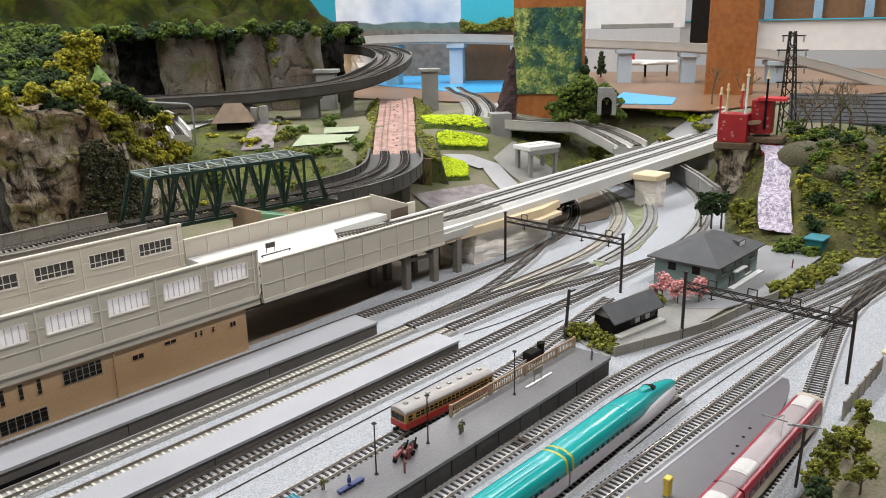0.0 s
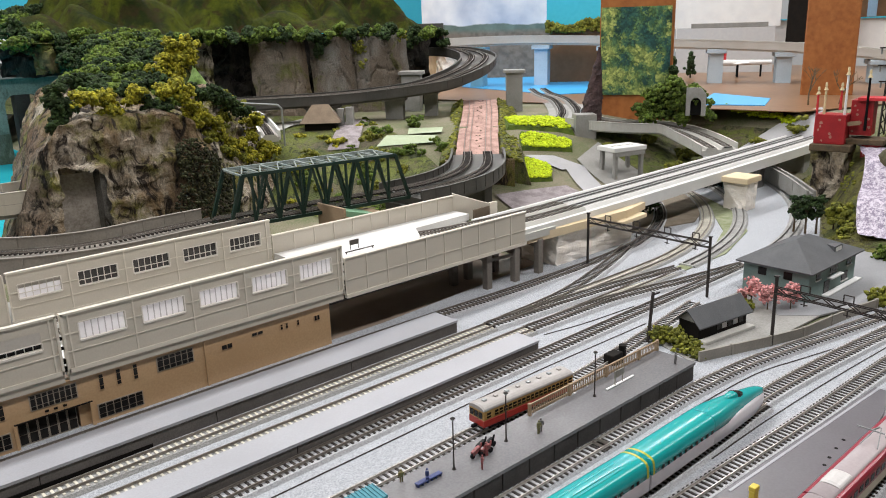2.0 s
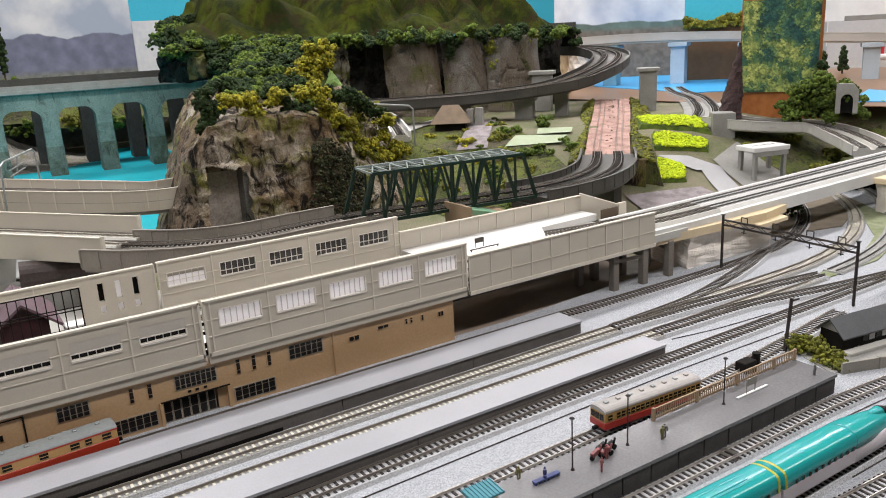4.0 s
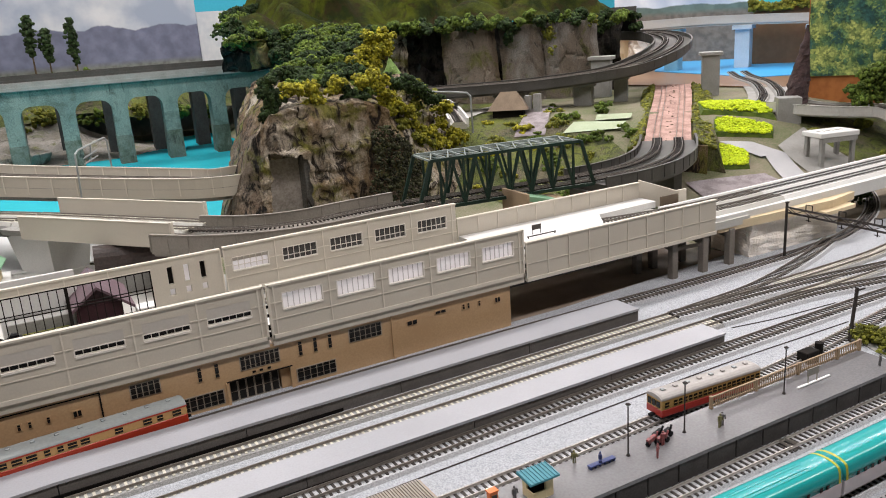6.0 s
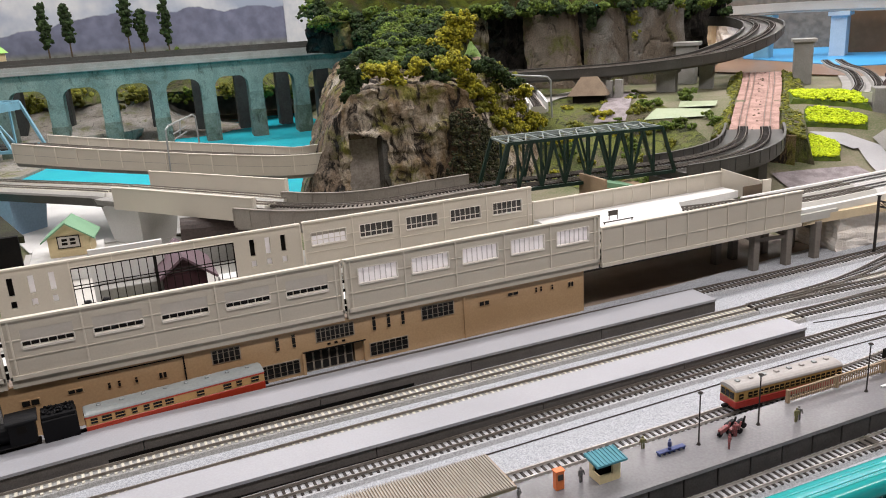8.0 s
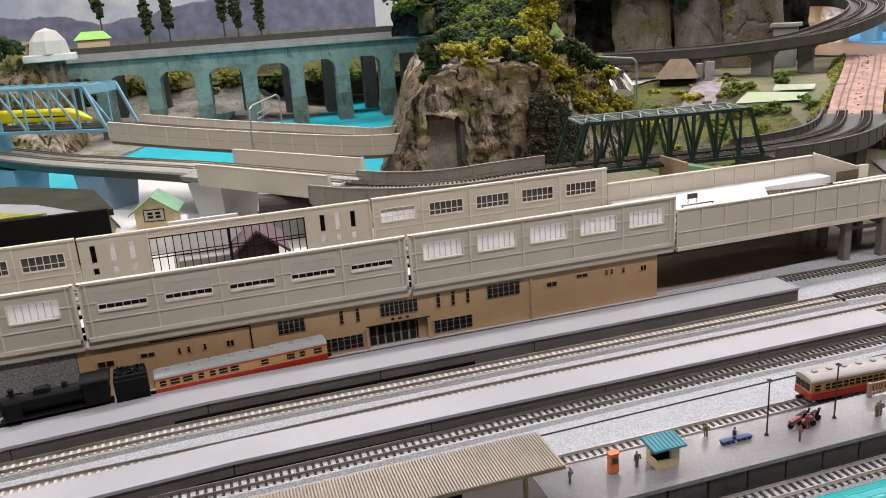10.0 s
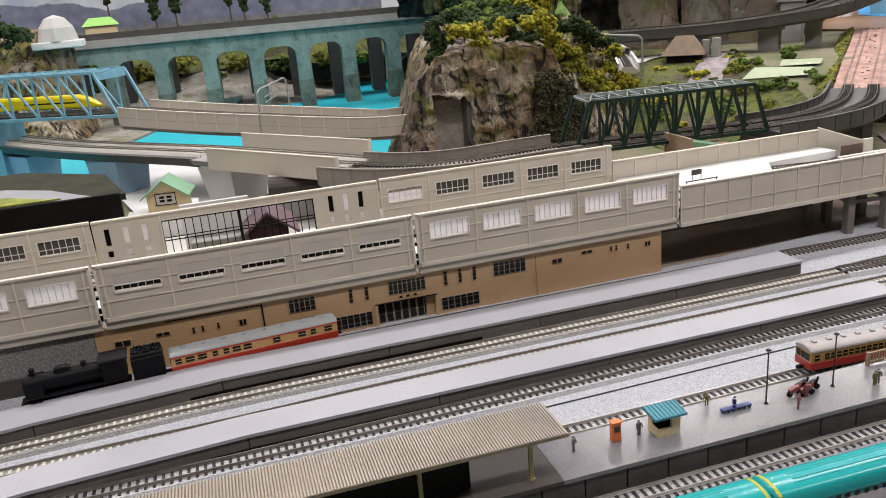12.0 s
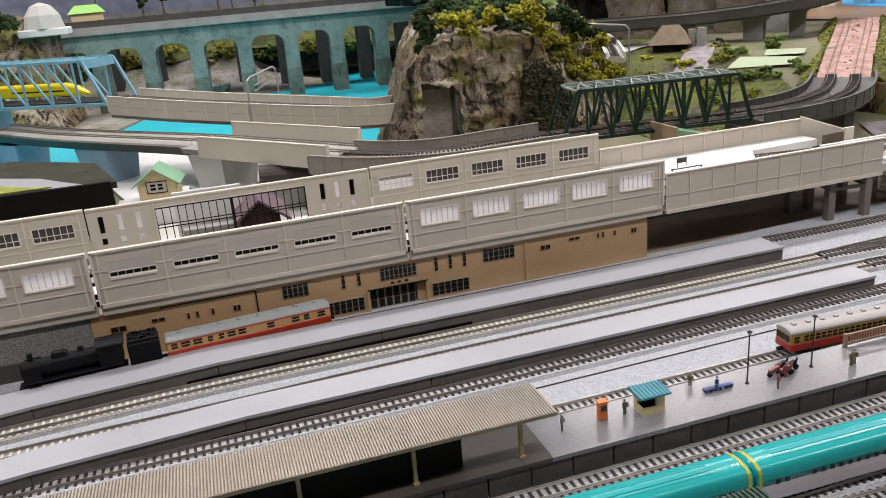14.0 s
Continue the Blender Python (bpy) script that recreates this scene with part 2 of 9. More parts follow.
# ---- mesh tools ----
_ico = bmesh.new()
bmesh.ops.create_icosphere(_ico, subdivisions=1, radius=1.0)
ICO_V = [v.co.copy() for v in _ico.verts]
ICO_F = [tuple(v.index for v in f.verts) for f in _ico.faces]
_ico.free()


class Geo:
    def __init__(self):
        self.v, self.f = [], []

    def add(self, verts, faces):
        n = len(self.v)
        self.v.extend(verts)
        self.f.extend(tuple(i + n for i in f) for f in faces)
        return self

    def box(self, x0, x1, y0, y1, z0, z1, m=None, b=0.0):
        """A box; with b its edges are chamfered."""
        if not b:
            vs = [Vector((x, y, z)) for x in (x0, x1) for y in (y0, y1) for z in (z0, z1)]
            fs = [(0, 1, 3, 2), (4, 6, 7, 5), (0, 4, 5, 1), (2, 3, 7, 6), (0, 2, 6, 4), (1, 5, 7, 3)]
        else:
            vs, fs, key = [], [], {}
            lo, hi = (x0, y0, z0), (x1, y1, z1)
            for c in range(8):
                s = [(c >> k) & 1 for k in range(3)]
                for a in range(3):
                    p = [(hi[k] if s[k] else lo[k]) - (0 if k == a else (b if s[k] else -b)) for k in range(3)]
                    key[c, a] = len(vs)
                    vs.append(Vector(p))
            for a in range(3):
                u, w = (a + 1) % 3, (a + 2) % 3
                for s in (0, 1):
                    q = [(s << a) | (i << u) | (j << w) for i, j in ((0, 0), (1, 0), (1, 1), (0, 1))]
                    f = tuple(key[c, a] for c in q)
                    fs.append(f if s else f[::-1])
                for i in (0, 1):
                    for j in (0, 1):
                        c0 = (i << u) | (j << w)
                        c1 = c0 | (1 << a)
                        f = (key[c0, u], key[c1, u], key[c1, w], key[c0, w])
                        fs.append(f if i ^ j else f[::-1])
            for c in range(8):
                f = (key[c, 0], key[c, 1], key[c, 2])
                fs.append(f if bin(c).count("1") % 2 else f[::-1])
        if m is not None:
            vs = [m @ p for p in vs]
        return self.add(vs, fs)

    def bar(self, a, b, w, h=None):
        """A square bar from a to b."""
        a, b = Vector(a), Vector(b)
        d = b - a
        h = h or w
        m = Matrix.Translation(a) @ d.to_track_quat("X", "Z").to_matrix().to_4x4()
        return self.box(0, d.length, -w / 2, w / 2, -h / 2, h / 2, m)

    def tube(self, a, b, r0, r1=None, n=8):
        a, b = Vector(a), Vector(b)
        r1 = r0 if r1 is None else r1
        q = (b - a).to_track_quat("Z", "Y").to_matrix()
        vs = []
        for p, r in ((a, r0), (b, r1)):
            vs += [p + q @ Vector((r * math.cos(k * math.tau / n), r * math.sin(k * math.tau / n), 0)) for k in range(n)]
        fs = [(k, (k + 1) % n, n + (k + 1) % n, n + k) for k in range(n)]
        fs += [tuple(range(n))[::-1], tuple(range(n, 2 * n))]
        return self.add(vs, fs)

    def prism(self, poly, z0, z1, m=None):
        """An upright prism on a polygon of (x, y), counter-clockwise."""
        n = len(poly)
        vs = [Vector((x, y, z0)) for x, y in poly] + [Vector((x, y, z1)) for x, y in poly]
        if m is not None:
            vs = [m @ p for p in vs]
        fs = [(k, (k + 1) % n, n + (k + 1) % n, n + k) for k in range(n)]
        return self.add(vs, fs + [tuple(range(n))[::-1], tuple(range(n, 2 * n))])

    def sweep(self, path, prof, close=True):
        """A profile of (left, up) points swept along (place, left, up) stations."""
        n = len(prof)
        vs = [p + l * a + Vector((0, 0, 1)) * b for p, l in path for a, b in prof]
        fs = []
        for i in range(len(path) - 1):
            for k in range(n if close else n - 1):
                j = (k + 1) % n
                fs.append((i * n + k, i * n + j, (i + 1) * n + j, (i + 1) * n + k))
        if close:
            fs += [tuple(range(n)), tuple(range((len(path) - 1) * n, len(path) * n))[::-1]]
        return self.add(vs, fs)

    def blob(self, p, r, rng, squash=1.0):
        """A small torn lump of foam."""
        s = [r * rng.uniform(0.65, 1.3) for _ in ICO_V]
        c, a = Vector(p), rng.uniform(0, math.tau)
        ca, sa = math.cos(a), math.sin(a)
        return self.add([c + Vector(((v.x * ca - v.y * sa) * q, (v.x * sa + v.y * ca) * q, v.z * q * squash)) for v, q in zip(ICO_V, s)], ICO_F)

    def clump(self, p, r, n, leaf, rng, squash=0.8):
        """A bush: lumps of foam strewn through a ball, most of them near its skin."""
        p = Vector(p)
        knots = [Vector((rng.gauss(0, 0.42), rng.gauss(0, 0.42), rng.gauss(0.05, 0.32))) * r for _ in range(7)]
        for k in range(n):
            c, q0 = p + knots[k % 7], r * (0.62 if k % 7 else 0.75)
            d = Vector((rng.gauss(0, 1), rng.gauss(0, 1), rng.gauss(0, 1))).normalized()
            d.z = abs(d.z) if rng.random() < 0.7 else d.z
            q = q0 * rng.uniform(0.45, 1.1)
            self.blob(c + Vector((d.x * q, d.y * q, d.z * q * squash)), leaf * rng.uniform(0.6, 1.3), rng)
        return self

    def grid(self, nx, ny, fn):
        """A sheet of fn(u, v) points."""
        vs = [Vector(fn(i / nx, j / ny)) for j in range(ny + 1) for i in range(nx + 1)]
        fs = [(j * (nx + 1) + i, j * (nx + 1) + i + 1, (j + 1) * (nx + 1) + i + 1, (j + 1) * (nx + 1) + i) for j in range(ny) for i in range(nx)]
        return self.add(vs, fs)


def part(name, geo, material, parent=None, label="", smooth=False):
    me = bpy.data.meshes.new(name)
    me.from_pydata([tuple(p) for p in geo.v], [], geo.f)
    me.materials.append(material)
    if smooth:
        me.polygons.foreach_set("use_smooth", [True] * len(me.polygons))
    me.update()
    ob = new(name, me)
    if parent is not None:
        ob.parent = parent
        # parts are modelled in the place's own coordinates
        ob.matrix_parent_inverse = parent.matrix_basis.inverted()
    return tagged(ob, label=label)


def thing(name, label, category, at=(0, 0, 0), group="", kind=""):
    ob = new(name)
    ob.empty_display_size = 0.01
    ob.matrix_basis = Matrix.Translation(at)
    return tagged(ob, label, category, group, kind)


def place(ob, m):
    """Moves a thing that was built round the world's origin."""
    ob.matrix_basis = m
    for c in ob.children:
        c.matrix_parent_inverse = Matrix.Identity(4)
    return ob


def rock_mat(name, brown, grey, moss, dark, mossy=0.55, crack=0.40, bump=0.8, spec=0.3):
    """Painted plaster rock: two stains, moss, dark cracks and a fine grain."""
    m = bpy.data.materials.new(name)
    m.use_nodes = True
    nt = m.node_tree
    b = nt.nodes["Principled BSDF"]
    b.inputs["Roughness"].default_value = 0.8
    b.inputs["Specular IOR Level"].default_value = spec
    geo = nt.nodes.new("ShaderNodeNewGeometry")
    mp = nt.nodes.new("ShaderNodeMapping")
    mp.inputs["Scale"].default_value = (1, 1, 0.45)
    nt.links.new(geo.outputs["Position"], mp.inputs["Vector"])

    def tex(sc, det, lo, hi, vec=None, off=0.0):
        n = nt.nodes.new("ShaderNodeTexNoise")
        n.inputs["Scale"].default_value, n.inputs["Detail"].default_value = sc, det
        n.inputs["Roughness"].default_value = 0.65
        n.inputs["Distortion"].default_value = off
        nt.links.new(vec or mp.outputs[0], n.inputs["Vector"])
        r = nt.nodes.new("ShaderNodeMapRange")
        r.inputs["From Min"].default_value, r.inputs["From Max"].default_value = lo, hi
        nt.links.new(n.outputs["Fac"], r.inputs["Value"])
        return r.outputs[0], n.outputs["Fac"]

    def blend(f, a, c):
        n = nt.nodes.new("ShaderNodeMix")
        n.data_type = "RGBA"
        nt.links.new(f, n.inputs["Factor"])
        for k, q in (("A", a), ("B", c)):
            if isinstance(q, tuple):
                n.inputs[k].default_value = (*q, 1)
            else:
                nt.links.new(q, n.inputs[k])
        return n.outputs["Result"]

    col = blend(tex(13, 6, 0.42, 0.58)[0], brown, grey)
    col = blend(tex(21, 8, mossy - 0.03, mossy + 0.09, geo.outputs["Position"], 0.6)[0], col, moss)
    cr, h = tex(48, 9, crack + 0.06, crack - 0.05, None, 1.2)
    col = blend(cr, col, dark)
    gr, h2 = tex(420, 5, 0.30, 0.75, geo.outputs["Position"])
    hv = nt.nodes.new("ShaderNodeHueSaturation")
    mr = nt.nodes.new("ShaderNodeMapRange")
    mr.inputs["To Min"].default_value, mr.inputs["To Max"].default_value = 0.6, 1.35
    nt.links.new(gr, mr.inputs["Value"])
    nt.links.new(mr.outputs[0], hv.inputs["Value"])
    nt.links.new(col, hv.inputs["Color"])
    nt.links.new(hv.outputs["Color"], b.inputs["Base Color"])
    add = nt.nodes.new("ShaderNodeMath")
    nt.links.new(h, add.inputs[0])
    nt.links.new(h2, add.inputs[1])
    bp = nt.nodes.new("ShaderNodeBump")
    bp.inputs["Strength"].default_value, bp.inputs["Distance"].default_value = bump, 0.004
    nt.links.new(add.outputs[0], bp.inputs["Height"])
    nt.links.new(bp.outputs[0], b.inputs["Normal"])
    return m


ROCK = rock_mat("painted_rock", (0.225, 0.155, 0.086), (0.48, 0.42, 0.34), (0.165, 0.155, 0.030), (0.022, 0.015, 0.010), 0.52, 0.46, 1.0)
ROCKGREY = rock_mat("grey_rock", (0.13, 0.105, 0.08), (0.21, 0.20, 0.185), (0.105, 0.11, 0.03), (0.04, 0.034, 0.028), 0.58, 0.37)
SLABROCK = rock_mat("brown_slab_rock", (0.125, 0.092, 0.062), (0.175, 0.145, 0.115), (0.10, 0.10, 0.03), (0.05, 0.038, 0.028), 0.57, 0.35, 0.5)
LEAFIVY = mat("creeper_leaf", (0.045, 0.05, 0.018), (0.022, 0.022, 0.012), 0.9, 90, 900, 0.5, island=0.6, dist=0.001)
ROCKDARK = rock_mat("dark_rock", (0.150, 0.100, 0.062), (0.21, 0.17, 0.13), (0.12, 0.125, 0.027), (0.008, 0.007, 0.006), 0.55, 0.45)
HILL = rock_mat("hill_grass", (0.046, 0.056, 0.004), (0.011, 0.017, 0.003), (0.024, 0.017, 0.006), (0.010, 0.012, 0.004), 0.53, 0.36, 0.5, 0.06)
HILLEAST = rock_mat("mossy_hill", (0.155, 0.155, 0.022), (0.085, 0.078, 0.028), (0.055, 0.072, 0.014), (0.035, 0.028, 0.015), 0.52, 0.42, 0.9)
HILLROCK = rock_mat("mossy_boulder", (0.095, 0.085, 0.045), (0.13, 0.12, 0.075), (0.075, 0.08, 0.022), (0.03, 0.026, 0.018), 0.54, 0.40, 0.8)
SHORE = rock_mat("shore_rock", (0.27, 0.245, 0.205), (0.36, 0.34, 0.31), (0.17, 0.18, 0.07), (0.09, 0.08, 0.07), 0.56, 0.38)
BLUEPIER = mat("blue_grey_pier", (0.30, 0.45, 0.60), (0.25, 0.38, 0.51), 0.6, 20, 300, 0.1)
GRASS = rock_mat("static_grass", (0.125, 0.145, 0.026), (0.070, 0.090, 0.020), (0.105, 0.090, 0.055), (0.030, 0.036, 0.012), 0.51, 0.43, 0.8)
TEALWALL = rock_mat("weathered_teal", (0.20, 0.28, 0.255), (0.145, 0.22, 0.205), (0.10, 0.15, 0.135), (0.06, 0.085, 0.075), 0.56, 0.36, 0.3)


def curve(points, step=0.006):
    """A smooth line through points, as stations of (place, left)."""
    pts = [Vector(p) if len(p) == 3 else Vector((*p, 0)) for p in points]
    ext = [2 * pts[0] - pts[1], *pts, 2 * pts[-1] - pts[-2]]
    fine = []
    for i in range(1, len(ext) - 2):
        p0, p1, p2, p3 = ext[i - 1:i + 3]
        n = max(2, int((p2 - p1).length / step))
        for k in range(n):
            t = k / n
            fine.append(0.5 * (2 * p1 + (p2 - p0) * t + (2 * p0 - 5 * p1 + 4 * p2 - p3) * t * t + (3 * p1 - p0 - 3 * p2 + p3) * t ** 3))
    fine.append(pts[-1])
    out = []
    for i, p in enumerate(fine):
        d = fine[min(i + 1, len(fine) - 1)] - fine[max(i - 1, 0)]
        out.append((p, Vector((-d.y, d.x, 0)).normalized()))
    return out


def arc(cx, cy, r, a0, a1, z=0.0, n=24):
    return [(cx + r * math.cos(radians(a0 + (a1 - a0) * k / n)), cy + r * math.sin(radians(a0 + (a1 - a0) * k / n)), z) for k in range(n + 1)]


def shifted(path, off, up=0.0):
    return [(p + l * off + Vector((0, 0, up)), l) for p, l in path]


def every(path, gap):
    """Stations at an even gap along a path."""
    out, left = [], 0.0
    for (p, l), (q, _) in zip(path, path[1:]):
        d = (q - p).length
        while left <= d:
            out.append((p.lerp(q, left / d), l, (q - p).normalized()))
            left += gap
        left -= d
    return out


def frame_at(p, l, d):
    """A pose with x along the line and y to its left."""
    f = Vector((d.x, d.y, d.z))
    up = f.cross(l).normalized()
    return Matrix(((f.x, l.x, up.x, p.x), (f.y, l.y, up.y, p.y), (f.z, l.z, up.z, p.z), (0, 0, 0, 1)))


def rails(path, owner, sleepers, bed=None, z=0.0, bedwidth=0.0125, single=None, steel=None):
    """Ballast, sleepers and two rails of N gauge along a path."""
    path = shifted(path, 0, z)
    if bed:
        part("ballast_bed", Geo().sweep(path, [(-bedwidth, 0), (bedwidth, 0), (bedwidth - 0.003, 0.0044), (-bedwidth + 0.003, 0.0044)]), bed, owner)
    if sleepers:
        g = Geo()
        me = None
        for p, l, d in every(path, 0.0049):
            if single and single[0] < p.x < single[1]:
                # sleepers of the yard that can be told apart, on one mesh
                if me is None:
                    me = part("sleeper", Geo().box(-0.0009, 0.0009, -0.0078, 0.0078, 0.0030, 0.0050), sleepers, owner)
                    first, me = me, me.data
                else:
                    first = new("sleeper", me)
                    first.parent = owner
                first.matrix_parent_inverse = owner.matrix_basis.inverted()
                first.matrix_basis = frame_at(p, l, d)
            else:
                g.box(-0.0009, 0.0009, -0.0078, 0.0078, 0.0030, 0.0050, frame_at(p, l, d))
        if g.v:
            tagged(part("sleeper_rest", g, sleepers, owner), kind="stuff")
    for s in (-1, 1):
        o = s * 0.0048
        part("rail", Geo().sweep(path, [(o - 0.0005, 0.005), (o + 0.0005, 0.005), (o + 0.0002, 0.0056), (o + 0.0003, 0.0068), (o - 0.0003, 0.0068), (o - 0.0002, 0.0056)]), RAILDARK if sleepers is SLEEPERW else steel or RAIL, owner)


def track(points, label, sleepers=None, bed=None, z=0.0, bedwidth=0.0125, single=None, steel=None):
    path = curve(points)
    t = thing("railway_track", label, "railway track", path[0][0] + Vector((0, 0, z)), "model railway tracks")
    rails(path, t, sleepers or SLEEPER, bed or BED, z, bedwidth, single, steel)
    return path


def smooth(a, b, x):
    t = min(1.0, max(0.0, (x - a) / (b - a)))
    return t * t * (3 - 2 * t)


def lie(x, y):
    """The height of the layout's ground: level yard, rising behind it to the far board."""
    return 0.1 * smooth(0.62, 1.05, 0.707 * (x + y)) * max(smooth(0.15, 0.45, y), smooth(1.3, 1.5, x)) * smooth(0.42, 0.62, x)

# ---- the room and the layout's ground ----
part("floor", Geo().box(-4, 6, -4, 5, -0.80, -0.75), BOARD)
tagged(bpy.data.objects["floor"], "brown wooden room floor under the layout", "floor", kind="structure")
for nm, b, mt in (("wall_north", (-4, 6, 3.6, 3.75, -0.75, 1.7), ROOMWALL), ("wall_south", (-4, 6, -4, -3.85, -0.75, 1.7), ROOMWHITE),
                  ("wall_east", (4.6, 4.75, -3.85, 3.6, -0.75, 1.7), ROOMWHITE), ("wall_west", (-4, -3.85, -3.85, 3.6, -0.75, 1.7), ROOMWHITE),
                  ("ceiling", (-4, 6, -4, 3.75, 1.7, 1.8), ROOMWHITE)):
    tagged(part(nm, Geo().box(*b), mt), "plain painted " + ("ceiling" if nm == "ceiling" else "room wall") + " round the layout", "wall" if nm != "ceiling" else "ceiling", kind="structure")

tagged(part("ground", Geo().grid(110, 90, lambda u, v: (-1.6 + 4.6 * u, -0.9 + 4.0 * v, lie(-1.6 + 4.6 * u, -0.9 + 4.0 * v) - 0.0005)), SOIL, smooth=True),
       "brown scenic soil sheet of the layout", "ground", kind="structure")
tb0 = thing("layout_table", "long plywood table carrying the layout", "table", (0.7, 1.1, -0.75))
part("table_top", Geo().box(-1.6, 3.0, -0.9, 3.1, -0.06, -0.002), PLY, tb0)
for lx in (-1.5, 0.7, 2.9):
    for ly in (-0.8, 1.1, 3.0):
        part("leg", Geo().box(lx - 0.04, lx + 0.04, ly - 0.04, ly + 0.04, -0.75, -0.06, b=0.004), PLY, tb0)


def sheet(name, poly, z, material, label, category="ground", thick=0.0016):
    ob = part(name, Geo().prism(poly, z - thick, z), material)
    return tagged(ob, label, category, kind="structure")


# the station yard's pale gravel, under all its tracks
yard = [(-0.75, -0.62), (0.62, -0.50), (0.74, -0.415), (1.12, -0.46), (1.12, -0.41), (0.92, -0.345), (0.66, -0.322), (0.54, -0.296), (0.44, -0.26),
        (0.55, -0.205), (0.72, -0.185), (0.90, -0.165), (1.06, -0.10), (1.22, 0.03), (1.34, 0.20), (1.42, 0.40), (1.20, 0.40), (0.96, 0.14), (0.80, 0.04), (0.55, 0.03), (0.30, 0.01), (-0.75, 0.01)]
sheet("ballast_ground", yard, 0.0018, GRAVEL, "pale grey speckled gravel of the station yard")
# brown floor; the shade below the deck is worked into its tone
sheet("dark_slab", [(0.225, 0.004), (0.56, 0.012), (0.56, 0.14), (-0.75, 0.14), (-0.75, 0.012)], 0.0012, mat("brown_shade_floor", (0.27, 0.21, 0.165), (0.20, 0.155, 0.12), 0.6, 40, 700, 0.1), "brown floor toned for the shade under the viaduct")

sheet("pale_apron", [(0.245, 0.142), (0.60, 0.142), (0.60, 0.185), (0.245, 0.185)], 0.0018, CONCLIGHT, "pale base board behind the open viaduct")

# ---- tracks of the yard ----
T = {}
T[0] = track([(-0.75, -0.075), (-0.31, -0.037), (-0.20, -0.0275), (-0.075, -0.0175), (0.10, -0.0165), (0.30, -0.018), (0.45, -0.022), (0.60, -0.022), *arc(0.60, 0.472, 0.494, -80, -6)], "dark-sleepered track along the station building", single=(-0.20, 0.62))
T[1] = track([(-0.75, -0.112), (-0.31, -0.0865), (-0.16, -0.0785), (0.0, -0.078), (0.36, -0.078), (0.62, -0.078), *arc(0.62, 0.472, 0.55, -82, -8)], "track with pale concrete sleepers between two platforms", SLEEPERC, BEDLIGHT, single=(-0.45, 0.62))
track(arc(0.64, 0.50, 0.611, -88, -14), "pale slab track curving round the throat", SLEEPERW, BEDLIGHT)
T[2] = track([(-0.75, -0.140), (-0.31, -0.1190), (-0.16, -0.1155), (0.0, -0.111), (0.38, -0.111), (0.64, -0.111)], "track with pale concrete sleepers beside the narrow platform", SLEEPERC, BEDLIGHT, single=(-0.45, 0.60))
track(arc(0.70, 0.554, 0.712, -88, -20), "pale outer slab track curving round the throat", SLEEPERW, BEDLIGHT)
T[3] = track([(-0.75, -0.166), (-0.2, -0.1645), (0.16, -0.1575), (0.35, -0.158), (0.71, -0.158)], "brown-sleepered track on grey ballast beside the platform", single=(-0.45, 0.66))
T[4] = track([(-0.75, -0.2175), (0.10, -0.2165), (0.30, -0.212), (0.40, -0.204), (0.55, -0.186)], "weathered siding behind the railcar platform", single=(-0.10, 0.40), steel=RAILBRIGHT)
T[5] = track([(-0.75, -0.2885), (0.15, -0.2890), (0.254, -0.2893), (0.332, -0.2892), (0.37, -0.2898), (0.44, -0.2955), (0.5115, -0.3090), (0.60, -0.3280), (0.70, -0.3470), (0.82, -0.3660), (1.12, -0.4020)], "brown-sleepered running line beside the platform wall", bedwidth=0.0105, single=(-0.12, 0.70), steel=RAILBRIGHT)
T[6] = track([(-0.75, -0.340), (0.28, -0.339), (0.36, -0.3345), (0.393, -0.3335), (0.448, -0.3365), (0.517, -0.3430), (0.615, -0.3545), (0.72, -0.372), (0.82, -0.388), (1.10, -0.428)], "brown-sleepered line under the teal express train", single=(0.30, 0.70), steel=RAILBRIGHT)
T[7] = track([(-0.75, -0.352), (-0.1, -0.3575), (0.10, -0.3580), (0.23, -0.3640), (0.30, -0.3675), (0.39, -0.3728), (0.495, -0.3768), (0.60, -0.3820), (0.72, -0.3910), (1.10, -0.425)][2:], "brown-sleepered line beside the curved-end platform", single=(-0.05, 0.62), steel=RAILBRIGHT)
T[8] = track([(-0.20, -0.446), (0.20, -0.437), (0.34, -0.4335), (0.40, -0.4285), (0.455, -0.4195), (0.515, -0.4085), (0.618, -0.3925), (0.70, -0.3885), (0.82, -0.386)], "brown-sleepered line under the red train", single=(0.36, 0.66))
# crossovers of the station throat
track([(0.36, -0.078), (0.48, -0.070), (0.60, -0.040), (0.68, -0.012)], "crossover track of the station throat", z=0.0006)
track([(0.38, -0.111), (0.50, -0.118), (0.60, -0.140), (0.70, -0.158)], "crossover track of the station throat", z=0.0006)
track([(0.36, -0.078), (0.50, -0.090), (0.64, -0.111)], "crossover track of the station throat", z=0.0012)

# ---- platforms ----


def bend(x):
    """The slight bow of the old board at its west end."""
    return -0.30 * max(0.0, -0.13 - x) ** 2 - 0.02 * max(0.0, -0.13 - x)


